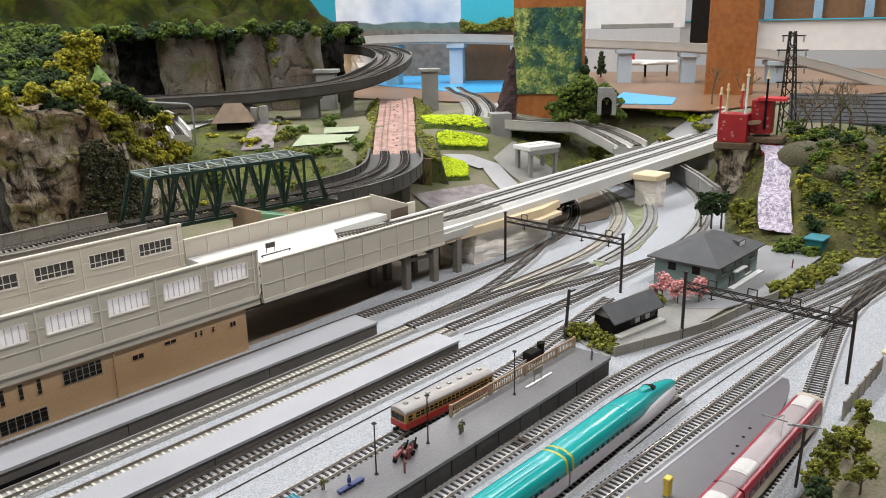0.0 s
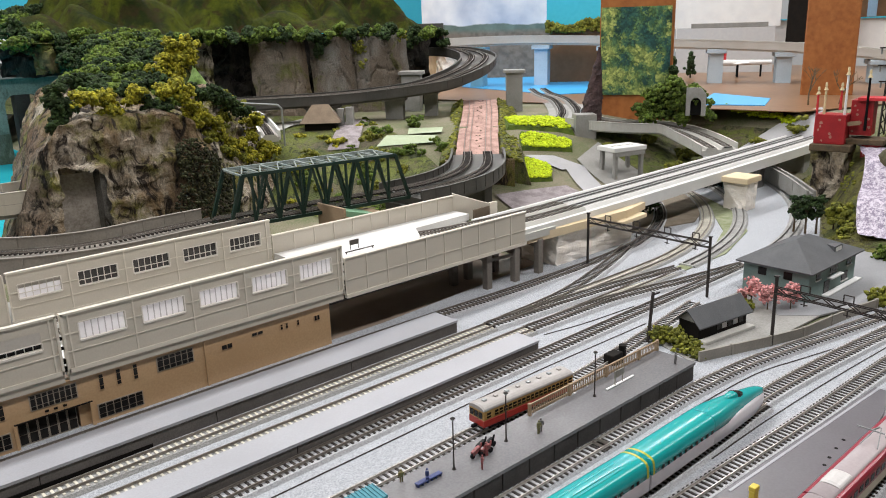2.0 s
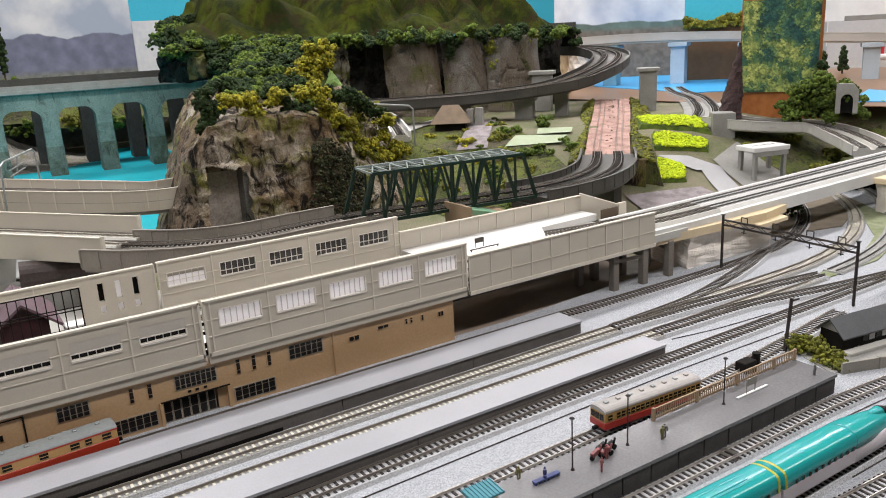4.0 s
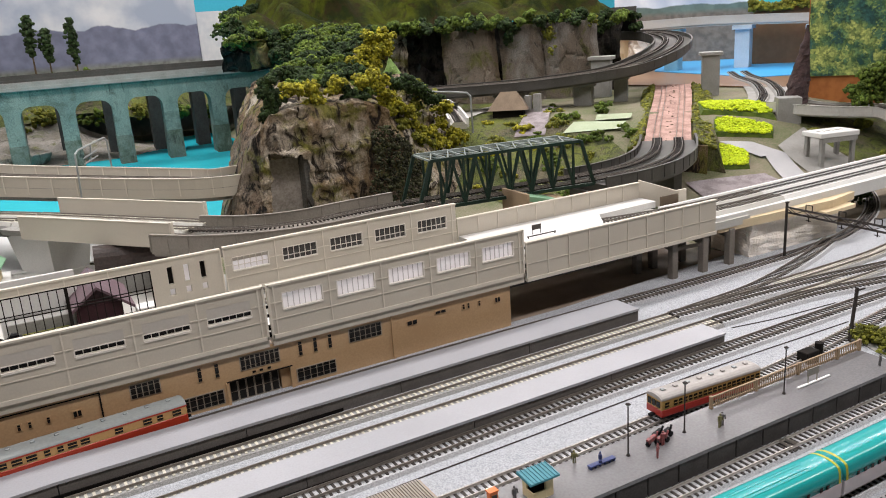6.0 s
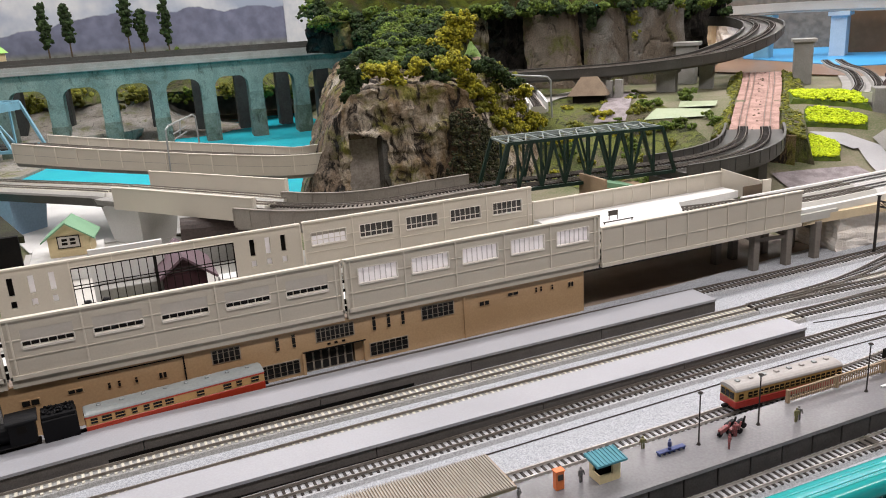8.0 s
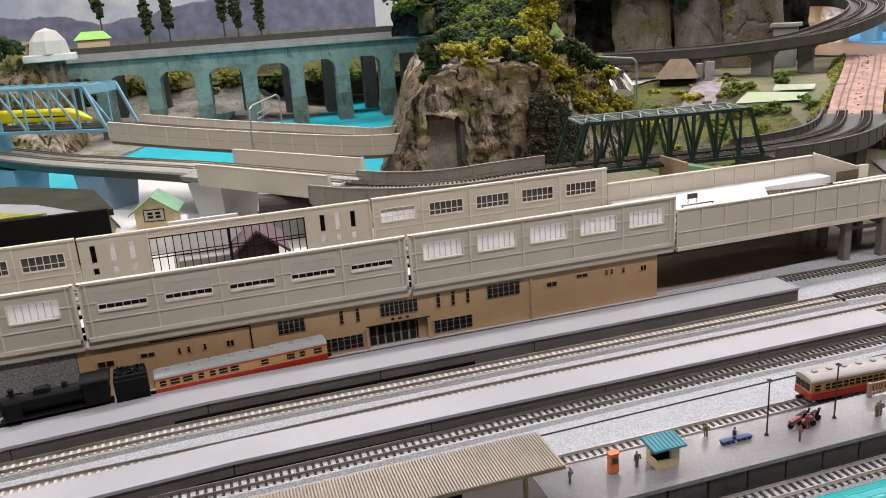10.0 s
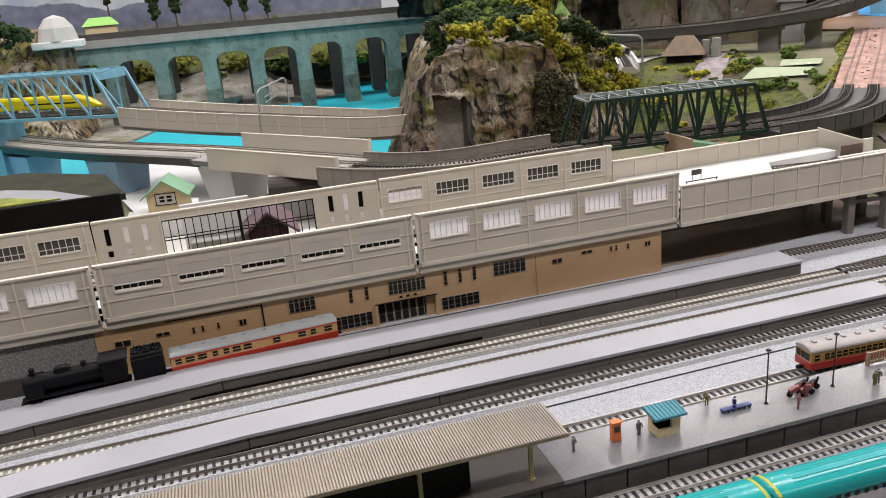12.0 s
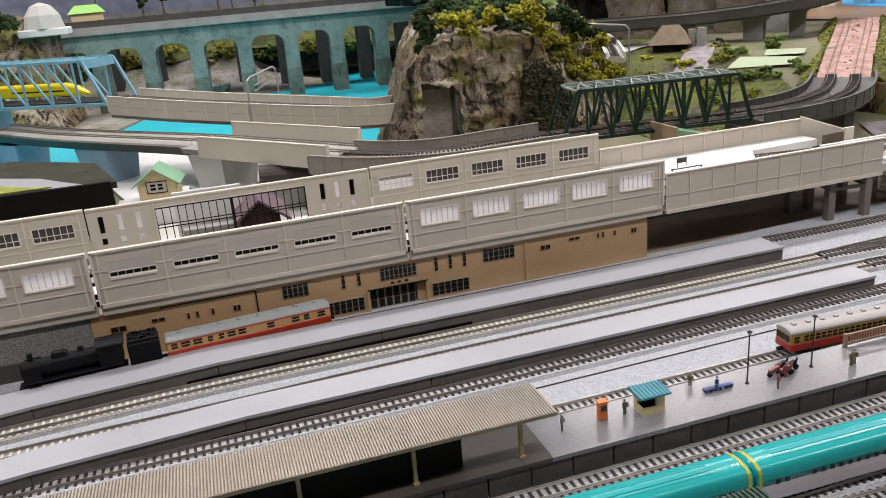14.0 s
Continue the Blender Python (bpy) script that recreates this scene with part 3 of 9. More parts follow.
def platform(x0, x1, y0, y1, z, top, side, label, gap=0.124):
    p = thing("platform", label, "platform", (x0, y0, 0), "station platforms")
    n = max(1, round((x1 - x0) / gap))

    def strip(a, b, ya, yb):
        return [(a, ya + bend(a)), (b, ya + bend(b)), (b, yb + bend(b)), (a, yb + bend(a))]

    for k in range(n):
        a, b = x0 + (x1 - x0) * k / n, x0 + (x1 - x0) * (k + 1) / n
        part("deck_slab", Geo().prism(strip(a, b, y0, y1), z - 0.0022, z), top, p)
        for y, s in ((y0, 1), (y1, -1)):
            ya, yb = sorted((y + s * 0.001, y + s * 0.003))
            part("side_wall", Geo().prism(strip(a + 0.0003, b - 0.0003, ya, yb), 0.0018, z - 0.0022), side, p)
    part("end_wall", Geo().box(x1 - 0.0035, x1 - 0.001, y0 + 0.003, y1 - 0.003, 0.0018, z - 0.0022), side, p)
    a, b = x0 + 0.47 * (x1 - x0), x0 + 0.70 * (x1 - x0)
    # black strip on the wall draws the shadow gap along its foot
    part("base_gap", Geo().prism(strip(a, b, y0 + 0.0006, y0 + 0.002), 0.0018, 0.0046), DARK, p, "black strip drawn as the shadow gap at the foot")
    return p


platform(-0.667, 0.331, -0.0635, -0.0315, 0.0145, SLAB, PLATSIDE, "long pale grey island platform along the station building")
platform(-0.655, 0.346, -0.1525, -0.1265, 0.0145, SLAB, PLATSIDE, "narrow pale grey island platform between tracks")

p3 = thing("platform", "grey painted platform with panelled dark side walls", "platform", (0, -0.26, 0), "station platforms")
# western slabs under the canopy take the shade-darkened brown
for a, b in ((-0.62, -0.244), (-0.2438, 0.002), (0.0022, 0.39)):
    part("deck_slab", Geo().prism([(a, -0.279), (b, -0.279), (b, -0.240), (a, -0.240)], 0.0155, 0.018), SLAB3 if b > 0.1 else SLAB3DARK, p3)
for k in range(40):
    a = -0.61 + 0.025 * k
    if a + 0.0245 < 0.392:
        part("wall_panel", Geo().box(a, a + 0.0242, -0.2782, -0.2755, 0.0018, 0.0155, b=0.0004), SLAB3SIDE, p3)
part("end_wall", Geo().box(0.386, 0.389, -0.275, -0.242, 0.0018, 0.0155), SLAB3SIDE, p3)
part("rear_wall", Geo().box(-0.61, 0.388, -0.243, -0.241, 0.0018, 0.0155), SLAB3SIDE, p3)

p4 = thing("platform", "purple-grey platform with a tapered end and yellow edge line", "platform", (0.1, -0.40, 0), "station platforms")
gc = thing("platform_canopy", "dark green corrugated canopy over the tapered platform", "canopy", (-0.02, -0.397, 0.018))
gcm = Matrix.Translation((0, -0.372, 0.0448)) @ Euler((radians(-3), 0, 0)).to_matrix().to_4x4() @ Matrix.Translation((0, 0.372, 0))
GREENSHEET = mat("green_sheet", (0.012, 0.050, 0.026), (0.008, 0.034, 0.018), 0.45, 40, 500, 0.05)
part("canopy_sheet", Geo().box(-0.098, 0.0590, -0.424, -0.3720, -0.0009, 0.0, gcm), GREENSHEET, gc)
for k in range(63):
    part("canopy_rib", Geo().box(-0.0975 + 0.0025 * k, -0.0963 + 0.0025 * k, -0.4235, -0.3722, 0.0, 0.0008, gcm), GREENSHEET, gc)
for x in (-0.06, 0.0, 0.05):
    part("post", Geo().box(x - 0.0012, x + 0.0012, -0.4000, -0.3976, 0.018, 0.0440), GREENSHEET, gc)
p4poly = [(-0.10, -0.4235), (0.28, -0.4235), (0.36, -0.4215), (0.40, -0.416), (0.425, -0.4105), (0.4385, -0.405), (0.4395, -0.3965), (0.25, -0.3855), (0.10, -0.378), (-0.10, -0.374)]
part("deck_slab", Geo().prism(p4poly, 0.0155, 0.018), SLAB4, p4)
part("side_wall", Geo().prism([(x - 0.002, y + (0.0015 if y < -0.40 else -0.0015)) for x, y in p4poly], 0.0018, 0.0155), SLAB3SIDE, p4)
part("edge_line", Geo().prism([(-0.10, -0.3785), (0.10, -0.3825), (0.22, -0.3890), (0.22, -0.3873), (0.10, -0.3808), (-0.10, -0.3768)], 0.018, 0.0184), YELLOW, p4, "faded yellow safety line")
g = Geo()
g.prism([(0.24, -0.3890), (0.4385, -0.4005), (0.4385, -0.3985), (0.24, -0.3872)], 0.018, 0.0183)
part("kerb_line", g, SLAB, p4, "pale edging strip")
for hx, hy in ((0.345, -0.411), (0.331, -0.412), (0.317, -0.4135), (0.306, -0.415)):
    part("peg_hole", Geo().tube((hx, hy, 0.0178), (hx, hy, 0.0183), 0.0012, n=8), DARK, p4)

# ---- the elevated station ----
ZB, ZT, YR = 0.043, 0.094, 0.127


def wall_bays(x0, x1, y, s, zb, zt, owner, wz0, wz1, n=5, kind="white", first=0.0047, last=0.0047, half=0.0170):
    """A panelled wall of n bays with a many-paned window in each, between two plain end strips; s: the side that faces out."""
    w = (x1 - x0 - first - last) / n
    y0, y1 = (y, y + 0.003) if s < 0 else (y - 0.003, y)
    ya, yb = (y - 0.0008, y) if s < 0 else (y, y + 0.0008)
    courses = (zb + (wz0 - zb) * 0.70, (wz0 + wz1) / 2)
    for a, b in ((x0, x0 + first), (x1 - last, x1)):
        if b - a > 0.001:
            part("end_strip", Geo().box(a, b, y0, y1, zb, zt), STATION, owner)
            for z in courses:
                part("string_course", Geo().box(a, b, ya + 0.0002, yb, z - 0.0004, z + 0.0004), STATIONRIB, owner)
    part("pilaster", Geo().box(x1 - last - 0.0006, x1 - last + 0.0006, ya, yb, zb + 0.003, zt - 0.001), STATIONRIB, owner)
    for k in range(n):
        a, b = x0 + first + w * k, x0 + first + w * (k + 1)
        c, e = (a + b) / 2 - half, (a + b) / 2 + half
        g = Geo().box(a, b, y0, y1, zb, wz0).box(a, b, y0, y1, wz1, zt).box(a, c, y0, y1, wz0, wz1).box(e, b, y0, y1, wz0, wz1)
        part("wall_bay", g, STATION, owner)
        part("pilaster", Geo().box(a - 0.0006, a + 0.0006, ya, yb, zb + 0.003, zt - 0.001), STATIONRIB, owner)
        part("string_course", Geo().box(a + 0.0006, b - 0.0006, ya + 0.0002, yb, courses[0] - 0.0004, courses[0] + 0.0004), STATIONRIB, owner)
        for q0, q1 in ((a + 0.0006, c), (e, b - 0.0006)):
            part("string_course", Geo().box(q0, q1, ya + 0.0002, yb, courses[1] - 0.0004, courses[1] + 0.0004), STATIONRIB, owner)
        low = 0.0009 if kind != "mixed" else 0.0012
        zm = wz0 + (wz1 - wz0) * 0.36
        wt = wz1 if kind != "mixed" else zm
        win = part("window", Geo().box(c, e, ya, y1, wz0 - low, wz0 + 0.0003).box(c, e, ya + 0.0004, y1, wt - 0.0002, wt + 0.0005).box(c - 0.0006, c + 0.0003, ya + 0.0003, y1, wz0, wt).box(e - 0.0003, e + 0.0006, ya + 0.0003, y1, wz0, wt),
                   WINFRAME, owner, "pale window frame")
        m = 7 if kind == "white" else 6
        g = Geo()
        for j in range(1, m):
            q = c + (e - c) * j / m
            g.box(q - 0.0003, q + 0.0003, y0 + 0.0012, y0 + 0.0018, wz0, wz1 if kind != "mixed" else zm)
        if kind == "mixed":
            g.box(c, e, y0 + 0.0010, y0 + 0.0018, zm - 0.0004, zm + 0.0004).box(c, e, y0 + 0.0010, y0 + 0.0018, wz0, wz0 + 0.0010)
        elif kind == "dark":
            g.box(c, e, y0 + 0.0012, y0 + 0.0018, zm - 0.0003, zm + 0.0003)
        part("mullions", g, WINFRAME if kind != "white" else MULLION, win)
        if kind == "white":
            part("pane", Geo().box(c, e, y0 + 0.0020, y0 + 0.0023, wz0, wz1), PANE, win, "bright frosted pane")
        elif kind == "mixed":
            part("pane", Geo().box(c, e, y0 + 0.0002, y0 + 0.0010, zm + 0.0005, wz1), PANEDULL, win, "beige frosted upper pane")
            part("pane", Geo().box(c, e, y0 + 0.0020, y0 + 0.0023, wz0, zm), GLASSDARK, win, "dark lower pane")
        elif k == 0 and x0 > -0.1:
            part("pane", Geo().box(c, e, y0 + 0.0020, y0 + 0.0023, wz0, wz0 + (wz1 - wz0) * 0.7), PANE, win, "bright frosted pane")
            part("pane", Geo().box(c, e, y0 + 0.0020, y0 + 0.0023, wz0 + (wz1 - wz0) * 0.7, wz1), PANEDULL, win, "beige frosted upper pane")
        else:
            part("pane", Geo().box(c, e, y0 + 0.0020, y0 + 0.0023, wz0, wz1), GLASSGREY, win, "grey pane")
    part("top_rail", Geo().box(x0, x1, ya - 0.0004, y1 + 0.0004, zt - 0.0014, zt + 0.0002), STATIONRIB, owner)
    part("bottom_rail", Geo().box(x0, x1, ya - 0.0004, y1, zb - 0.0002, zb + 0.0030), STATIONRIB, owner)


for k, kind in ((-2, "white"), (-1, "mixed"), (0, "white")):
    x0, x1 = 0.248 * k + 0.0018, 0.248 * (k + 1) - 0.0016
    st = thing("station_building", "beige panelled elevated station hall with rows of " + ("frosted" if kind == "white" else "half-frosted") + " windows", "station building", (x0, 0, ZB), "station hall modules")
    wall_bays(x0, x1, 0.0, -1, 0.049, ZT, st, 0.0715, 0.0850, kind=kind)
    part("base_fascia", Geo().box(x0, x1, 0.0004, 0.006, ZB - 0.0006, 0.049), STATION, st)
    part("deck", Geo().box(x0, x1, 0.0062, YR - 0.003, ZB + 0.002, ZB + 0.010), WHITEDECK, st)
    if k != -1:
        xa, xb = (x0 - 0.0025, x1 + 0.0015) if k == 0 else (x0, -0.2635)
        wall_bays(xa, xb, YR, -1, ZB + 0.010, 0.0982, st, 0.0740, 0.0868, kind="dark", first=0.0006, last=0.0050, half=0.0172)
    else:
        # slit panels and a wide black grille
        xl, xr = -0.2618, -0.0032
        for a, b, xs3, dark in ((xl, -0.2042, (-0.2505, -0.2345, -0.2185), 1), (-0.0655, xr, (-0.0492, -0.0348, -0.0202), 3)):
            g, at = Geo(), a
            for q in xs3:
                q0, q1 = q - 0.0023, q + 0.0023
                g.box(at, q0, YR, YR + 0.003, ZB + 0.01, 0.0975)
                g.box(q0, q1, YR, YR + 0.003, ZB + 0.01, 0.0628).box(q0, q1, YR, YR + 0.003, 0.0690, 0.0735).box(q0, q1, YR, YR + 0.003, 0.0895, 0.0975)
                at = q1
            g.box(at, b, YR, YR + 0.003, ZB + 0.01, 0.0975)
            part("slit_panel", g, STATION, st)
            part("panel_rib", Geo().box(b - 0.0006, b + 0.0006, YR - 0.0008, YR, ZB + 0.012, 0.0970), STATIONRIB, st)
            part("panel_rail", Geo().box(a, b, YR - 0.0010, YR + 0.0034, 0.0962, 0.0977), STATIONRIB, st)
            for i, q in enumerate(xs3):
                part("slit_backing", Geo().box(q - 0.003, q + 0.003, YR + 0.0034, YR + 0.0040, 0.0728, 0.0902), DARK if i == 0 or dark == 3 and i == 2 else PANE, st)
                part("slit_backing", Geo().box(q - 0.003, q + 0.003, YR + 0.0034, YR + 0.0040, 0.0622, 0.0697), DARK if i == 0 and dark == 1 else PANE, st)
        a, b = -0.2042, -0.0655
        part("lintel", Geo().box(a, b, YR, YR + 0.003, 0.0905, 0.0962), STATION, st)
        part("panel_rail", Geo().box(a, b, YR - 0.0010, YR + 0.0034, 0.0962, 0.0977).box(a, b, YR - 0.0008, YR, 0.0900, 0.0908), STATIONRIB, st)
        for j in range(1, 4):
            q = a + (b - a) * j / 4
            part("panel_rib", Geo().box(q - 0.0005, q + 0.0005, YR - 0.0008, YR, 0.0908, 0.0962), STATIONRIB, st)
        gr = part("grille", Geo().box(a, b, YR + 0.0005, YR + 0.002, 0.0885, 0.0905).box(a, b, YR + 0.0005, YR + 0.002, ZB + 0.01, ZB + 0.012).box(a, b, YR + 0.0008, YR + 0.0016, 0.0700, 0.0709).box(a, b, YR + 0.0008, YR + 0.0016, 0.0728, 0.0736), WOODDARK, st, "black window grille")
        n = 20
        for j in range(n + 1):
            q = a + (b - a) * j / n
            hw = 0.0011 if j in (0, n) else 0.0014 if j == 10 else 0.0004
            part("grille_bar", Geo().box(q - hw, q + hw, YR + 0.0008, YR + 0.0018, ZB + 0.012, 0.0885), WOODDARK, gr)
    for xp in (x0 + 0.0004, x1 - 0.0004):
        part("end_post", Geo().box(xp - 0.0009, xp + 0.0009, -0.0012, 0.0036, 0.0492, ZT + 0.0003), STATIONRIB, st)
    for z in (0.0500, 0.0560, 0.0670, 0.0745):
        part("joint_clip", Geo().box(x1 - 0.0002, x1 + 0.0030, 0.0012, 0.0030, z, z + (0.0040 if z < 0.06 else 0.0022)), DARK, st, "dark joint clip")

# the open end of the viaduct with its noise barriers
ve = thing("viaduct_section", "beige viaduct end with panelled barriers and a white deck on legs", "viaduct", (0.249, 0, 0))
part("deck", Geo().box(0.2495, 0.50, 0.003, 0.135, 0.046, 0.054), CONCLIGHT, ve)
for y0, y1, xe in ((0.0, 0.003, 0.50), (YR, YR + 0.003, 0.507)):
    for k in range(10):
        a, b = 0.2495 + (xe - 0.2495) * k / 10, 0.2495 + (xe - 0.2495) * (k + 1) / 10
        part("barrier_panel", Geo().box(a + 0.0003, b - 0.0003, y0, y1, 0.044, 0.0800, b=0.0003), STATION, ve)
        part("panel_rib", Geo().box(a - 0.0005, a + 0.0005, y0 - 0.0008, y0, 0.046, 0.080), STATIONRIB, ve)
    part("coping", Geo().box(0.2495, xe, y0 - 0.0009, y1 + 0.0005, 0.0800, 0.0812), STATIONRIB, ve)
    part("string_course", Geo().box(0.2495, xe, y0 - 0.0006, y0, 0.0595, 0.0603), STATIONRIB, ve)
    part("bottom_rail", Geo().box(0.2495, xe, y0 - 0.0014, y1, 0.0425, 0.046), STATIONRIB, ve)
for a, b, z0, z1, mt in (((0.5075, 0.1290), (0.5420, 0.0980), 0.0835, 0.0690, STATIONRIB), ((0.5430, 0.0975), (0.5560, 0.0975), 0.0700, 0.0700, STATIONRIB)):
    d = (Vector(b) - Vector(a)).normalized()
    q = Vector((-d.y, d.x)) * 0.003
    vs = [Vector((p[0] + k * q.x, p[1] + k * q.y, z)) for k in (0, 1) for p, z in ((a, 0.050), (b, 0.050), (b, z1), (a, z0))]
    part("return_wall", Geo().add(vs, [(0, 1, 2, 3), (7, 6, 5, 4), (0, 4, 5, 1), (1, 5, 6, 2), (2, 6, 7, 3), (3, 7, 4, 0)]), mt, ve)
# brown plate paints the shaded inner face of the beige return wall
part("return_inner", Geo().box(0.5120, 0.5400, 0.0955, 0.0972, 0.0545, 0.0668), mat("inner_face_shade", (0.13, 0.095, 0.065), None, 0.6), ve, "brown plate coloured as the shaded inner face")
for xl, yl in ((0.4290, 0.046), (0.4450, 0.008), (0.4860, 0.004), (0.5280, 0.005), (0.4560, 0.050), (0.4980, 0.048), (0.5380, 0.048), (0.4700, 0.108), (0.5100, 0.108)):
    part("leg", Geo().box(xl - 0.0042, xl + 0.0042, yl - 0.004, yl + 0.004, 0.0012, 0.043, b=0.0006), CONCLEG, ve)
for x0, y0, x1, y1 in ((0.4290, 0.046, 0.4560, 0.050), (0.4450, 0.008, 0.4560, 0.050), (0.4860, 0.004, 0.4980, 0.048), (0.5280, 0.005, 0.5380, 0.048), (0.4450, 0.008, 0.4860, 0.004), (0.4980, 0.048, 0.5380, 0.048)):
    part("leg_tie", Geo().bar((x0, y0, 0.0335), (x1, y1, 0.0335), 0.0026, 0.0036), CONCLEG, ve)
part("deck_edge", Geo().box(0.5000, 0.5560, 0.002, 0.094, 0.0450, 0.0535), CONCLIGHT, ve)
part("under_rail", Geo().box(0.2330, 0.4000, 0.0075, 0.0110, 0.0375, 0.0415), SLABSIDE, ve, "dark rail below the deck edge")
# white side platform on the deck
sp = thing("side_platform", "white platform on the viaduct deck with a tapered end", "platform", (0.27, 0.03, 0.054))
part("deck_slab", Geo().prism([(0.2495, 0.006), (0.335, 0.006), (0.400, 0.068), (0.418, 0.096), (0.508, 0.100), (0.508, 0.126), (0.2495, 0.126)], 0.054, 0.0618), WHITEDECK, sp)
for off in (-0.014, 0.016):
    track([(-0.4, 0.078 + off), (0.25, 0.078 + off), (0.36, 0.072 + off), (0.46, 0.054 + off), (0.56, 0.047 + off), (0.64, 0.0485 + off)],
          "track on the elevated line", z=0.0541 if off < 0 else 0.0543, bed=CONCLIGHT)
    track([(0.64, 0.0485 + off), (0.70, 0.050 + off), (0.90, 0.056 + off), (1.20, 0.066 + off), (1.46, 0.078 + off)], "white slab track on the elevated line", SLEEPERW, WHITEDECK, z=0.0541 if off < 0 else 0.0543)

# ---- brown building below the station ----
sb = thing("station_shop", "brown plastic shop front under the elevated station", "building", (0, 0.003, 0))
for xa, xb in ((-0.257, -0.1306), (-0.1300, -0.0385), (0.0145, 0.1070), (0.1076, 0.2290)):
    part("front_wall", Geo().box(xa, xb, 0.003, 0.006, 0.0012, ZB - 0.0008), BROWNWALL, sb)
part("front_wall", Geo().box(-0.0385, 0.0145, 0.003, 0.006, 0.0212, ZB - 0.0008), BROWNWALL, sb)
part("side_wall", Geo().box(0.2292, 0.2315, 0.0032, 0.11, 0.0012, ZB - 0.0008), BROWNWALL, sb)
part("corner_post", Geo().box(0.1066, 0.1080, 0.0017, 0.003, 0.0012, 0.042), BROWNWALL, sb)
part("dark_joint", Geo().box(-0.1312, -0.1300, 0.0022, 0.0030, 0.0120, 0.0400), WOODDARK, sb)
part("dark_joint", Geo().box(-0.205, -0.1312, 0.0025, 0.0030, 0.0392, 0.0400), WOODDARK, sb)


def shop_window(x, z, w, h, nx, rows=(0.30, 0.46, 0.24)):
    """A window of small panes in rows of unequal height between brown bars."""
    fr = part("window", Geo().box(x - w / 2 - 0.0005, x + w / 2 + 0.0005, 0.0026, 0.0031, z - h / 2 - 0.0005, z + h / 2 + 0.0005), SHOPFRAME if len(rows) > 1 and nx > 1 else BROWNWALL, sb)
    c = z - h / 2
    for f in rows:
        e = c + h * f
        for i in range(nx):
            a, b = x - w / 2 + w * i / nx, x - w / 2 + w * (i + 1) / nx
            part("pane", Geo().box(a + 0.0004, b - 0.0004, 0.0023, 0.0026, c + 0.0003, e - 0.0003), GLASSDARK, fr)
        c = e


BIG, SLIT = (0.30, 0.46, 0.24), (0.26, 0.50, 0.24)
for x, z, w, h, nx, rows in ((0.0820, 0.0333, 0.030, 0.0115, 6, BIG), (0.0235, 0.0338, 0.0036, 0.0122, 1, SLIT), (0.0365, 0.0338, 0.0036, 0.0122, 1, SLIT), (0.0495, 0.0336, 0.0036, 0.0122, 1, SLIT), (-0.0105, 0.0335, 0.032, 0.0112, 8, SLIT), (0.0355, 0.0107, 0.034, 0.0112, 6, BIG),
                             (-0.0585, 0.0333, 0.0036, 0.0115, 1, SLIT), (-0.0452, 0.0333, 0.0036, 0.0115, 1, SLIT), (-0.0988, 0.0334, 0.0215, 0.0108, 5, BIG), (-0.0585, 0.0107, 0.032, 0.0115, 6, BIG), (-0.0985, 0.0105, 0.022, 0.0105, 5, BIG)):
    shop_window(x, z, w, h, nx, rows)
for x, z, w, h, nx, rows in ((0.1270, 0.0308, 0.0100, 0.0042, 2, (1.0,)), (0.1560, 0.0340, 0.0110, 0.0030, 2, (1.0,)), (0.1800, 0.0330, 0.0026, 0.0050, 1, (0.6, 0.4)), (0.1852, 0.0330, 0.0026, 0.0050, 1, (0.6, 0.4)), (0.1970, 0.0325, 0.0026, 0.0050, 1, (0.6, 0.4)), (0.2170, 0.0315, 0.0060, 0.0048, 2, (1.0,)),
                             (-0.2080, 0.0302, 0.0105, 0.0030, 2, (1.0,)), (-0.1850, 0.0290, 0.0026, 0.0048, 1, (0.6, 0.4)), (-0.1780, 0.0290, 0.0026, 0.0048, 1, (0.6, 0.4)), (-0.1660, 0.0290, 0.0026, 0.0048, 1, (0.6, 0.4)), (-0.1470, 0.0282, 0.0060, 0.0048, 2, (1.0,)), (-0.2380, 0.0285, 0.0120, 0.0046, 2, (1.0,))):
    shop_window(x, z, w, h, nx, rows)
# the recessed entrance
part("entrance_frame", Geo().box(-0.0390, 0.0150, 0.0018, 0.0030, 0.0206, 0.0214), WOODDARK, sb, "dark entrance lintel")
part("entrance_jamb", Geo().box(-0.0398, -0.0375, 0.0016, 0.0135, 0.0012, 0.0206), BROWNWALL, sb)
part("entrance_jamb", Geo().box(0.0130, 0.0153, 0.0016, 0.0135, 0.0012, 0.0206), BROWNWALL, sb)
part("entrance_back", Geo().box(-0.0400, 0.0155, 0.0120, 0.0135, 0.0012, 0.0300), WOODDARK, sb)
part("entrance_back", Geo().box(0.0055, 0.0130, 0.0060, 0.0118, 0.0012, 0.0206), BROWNWALL, sb)
for i in range(6):
    a = -0.0368 + 0.0068 * i
    dr = part("entrance_door", Geo().box(a, a + 0.0066, 0.0062, 0.0066, 0.0014, 0.0200), SHOPFRAME, sb, "pale framed glazed door")
    for z0, z1 in ((0.0030, 0.0100), (0.0108, 0.0190)):
        part("door_pane", Geo().box(a + 0.0007, a + 0.0059, 0.0058, 0.0062, z0, z1), GLASSDARK, dr)
for dx in (-0.0165, -0.0105, -0.0040):
    part("entrance_sign", Geo().box(dx - 0.0013, dx + 0.0013, 0.0024, 0.0030, 0.0236, 0.0252), DARK, sb, "small dark sign bar")
gv = thing("retaining_wall", "grey speckled retaining wall beside the shop front", "wall", (-0.5, 0.004, 0))
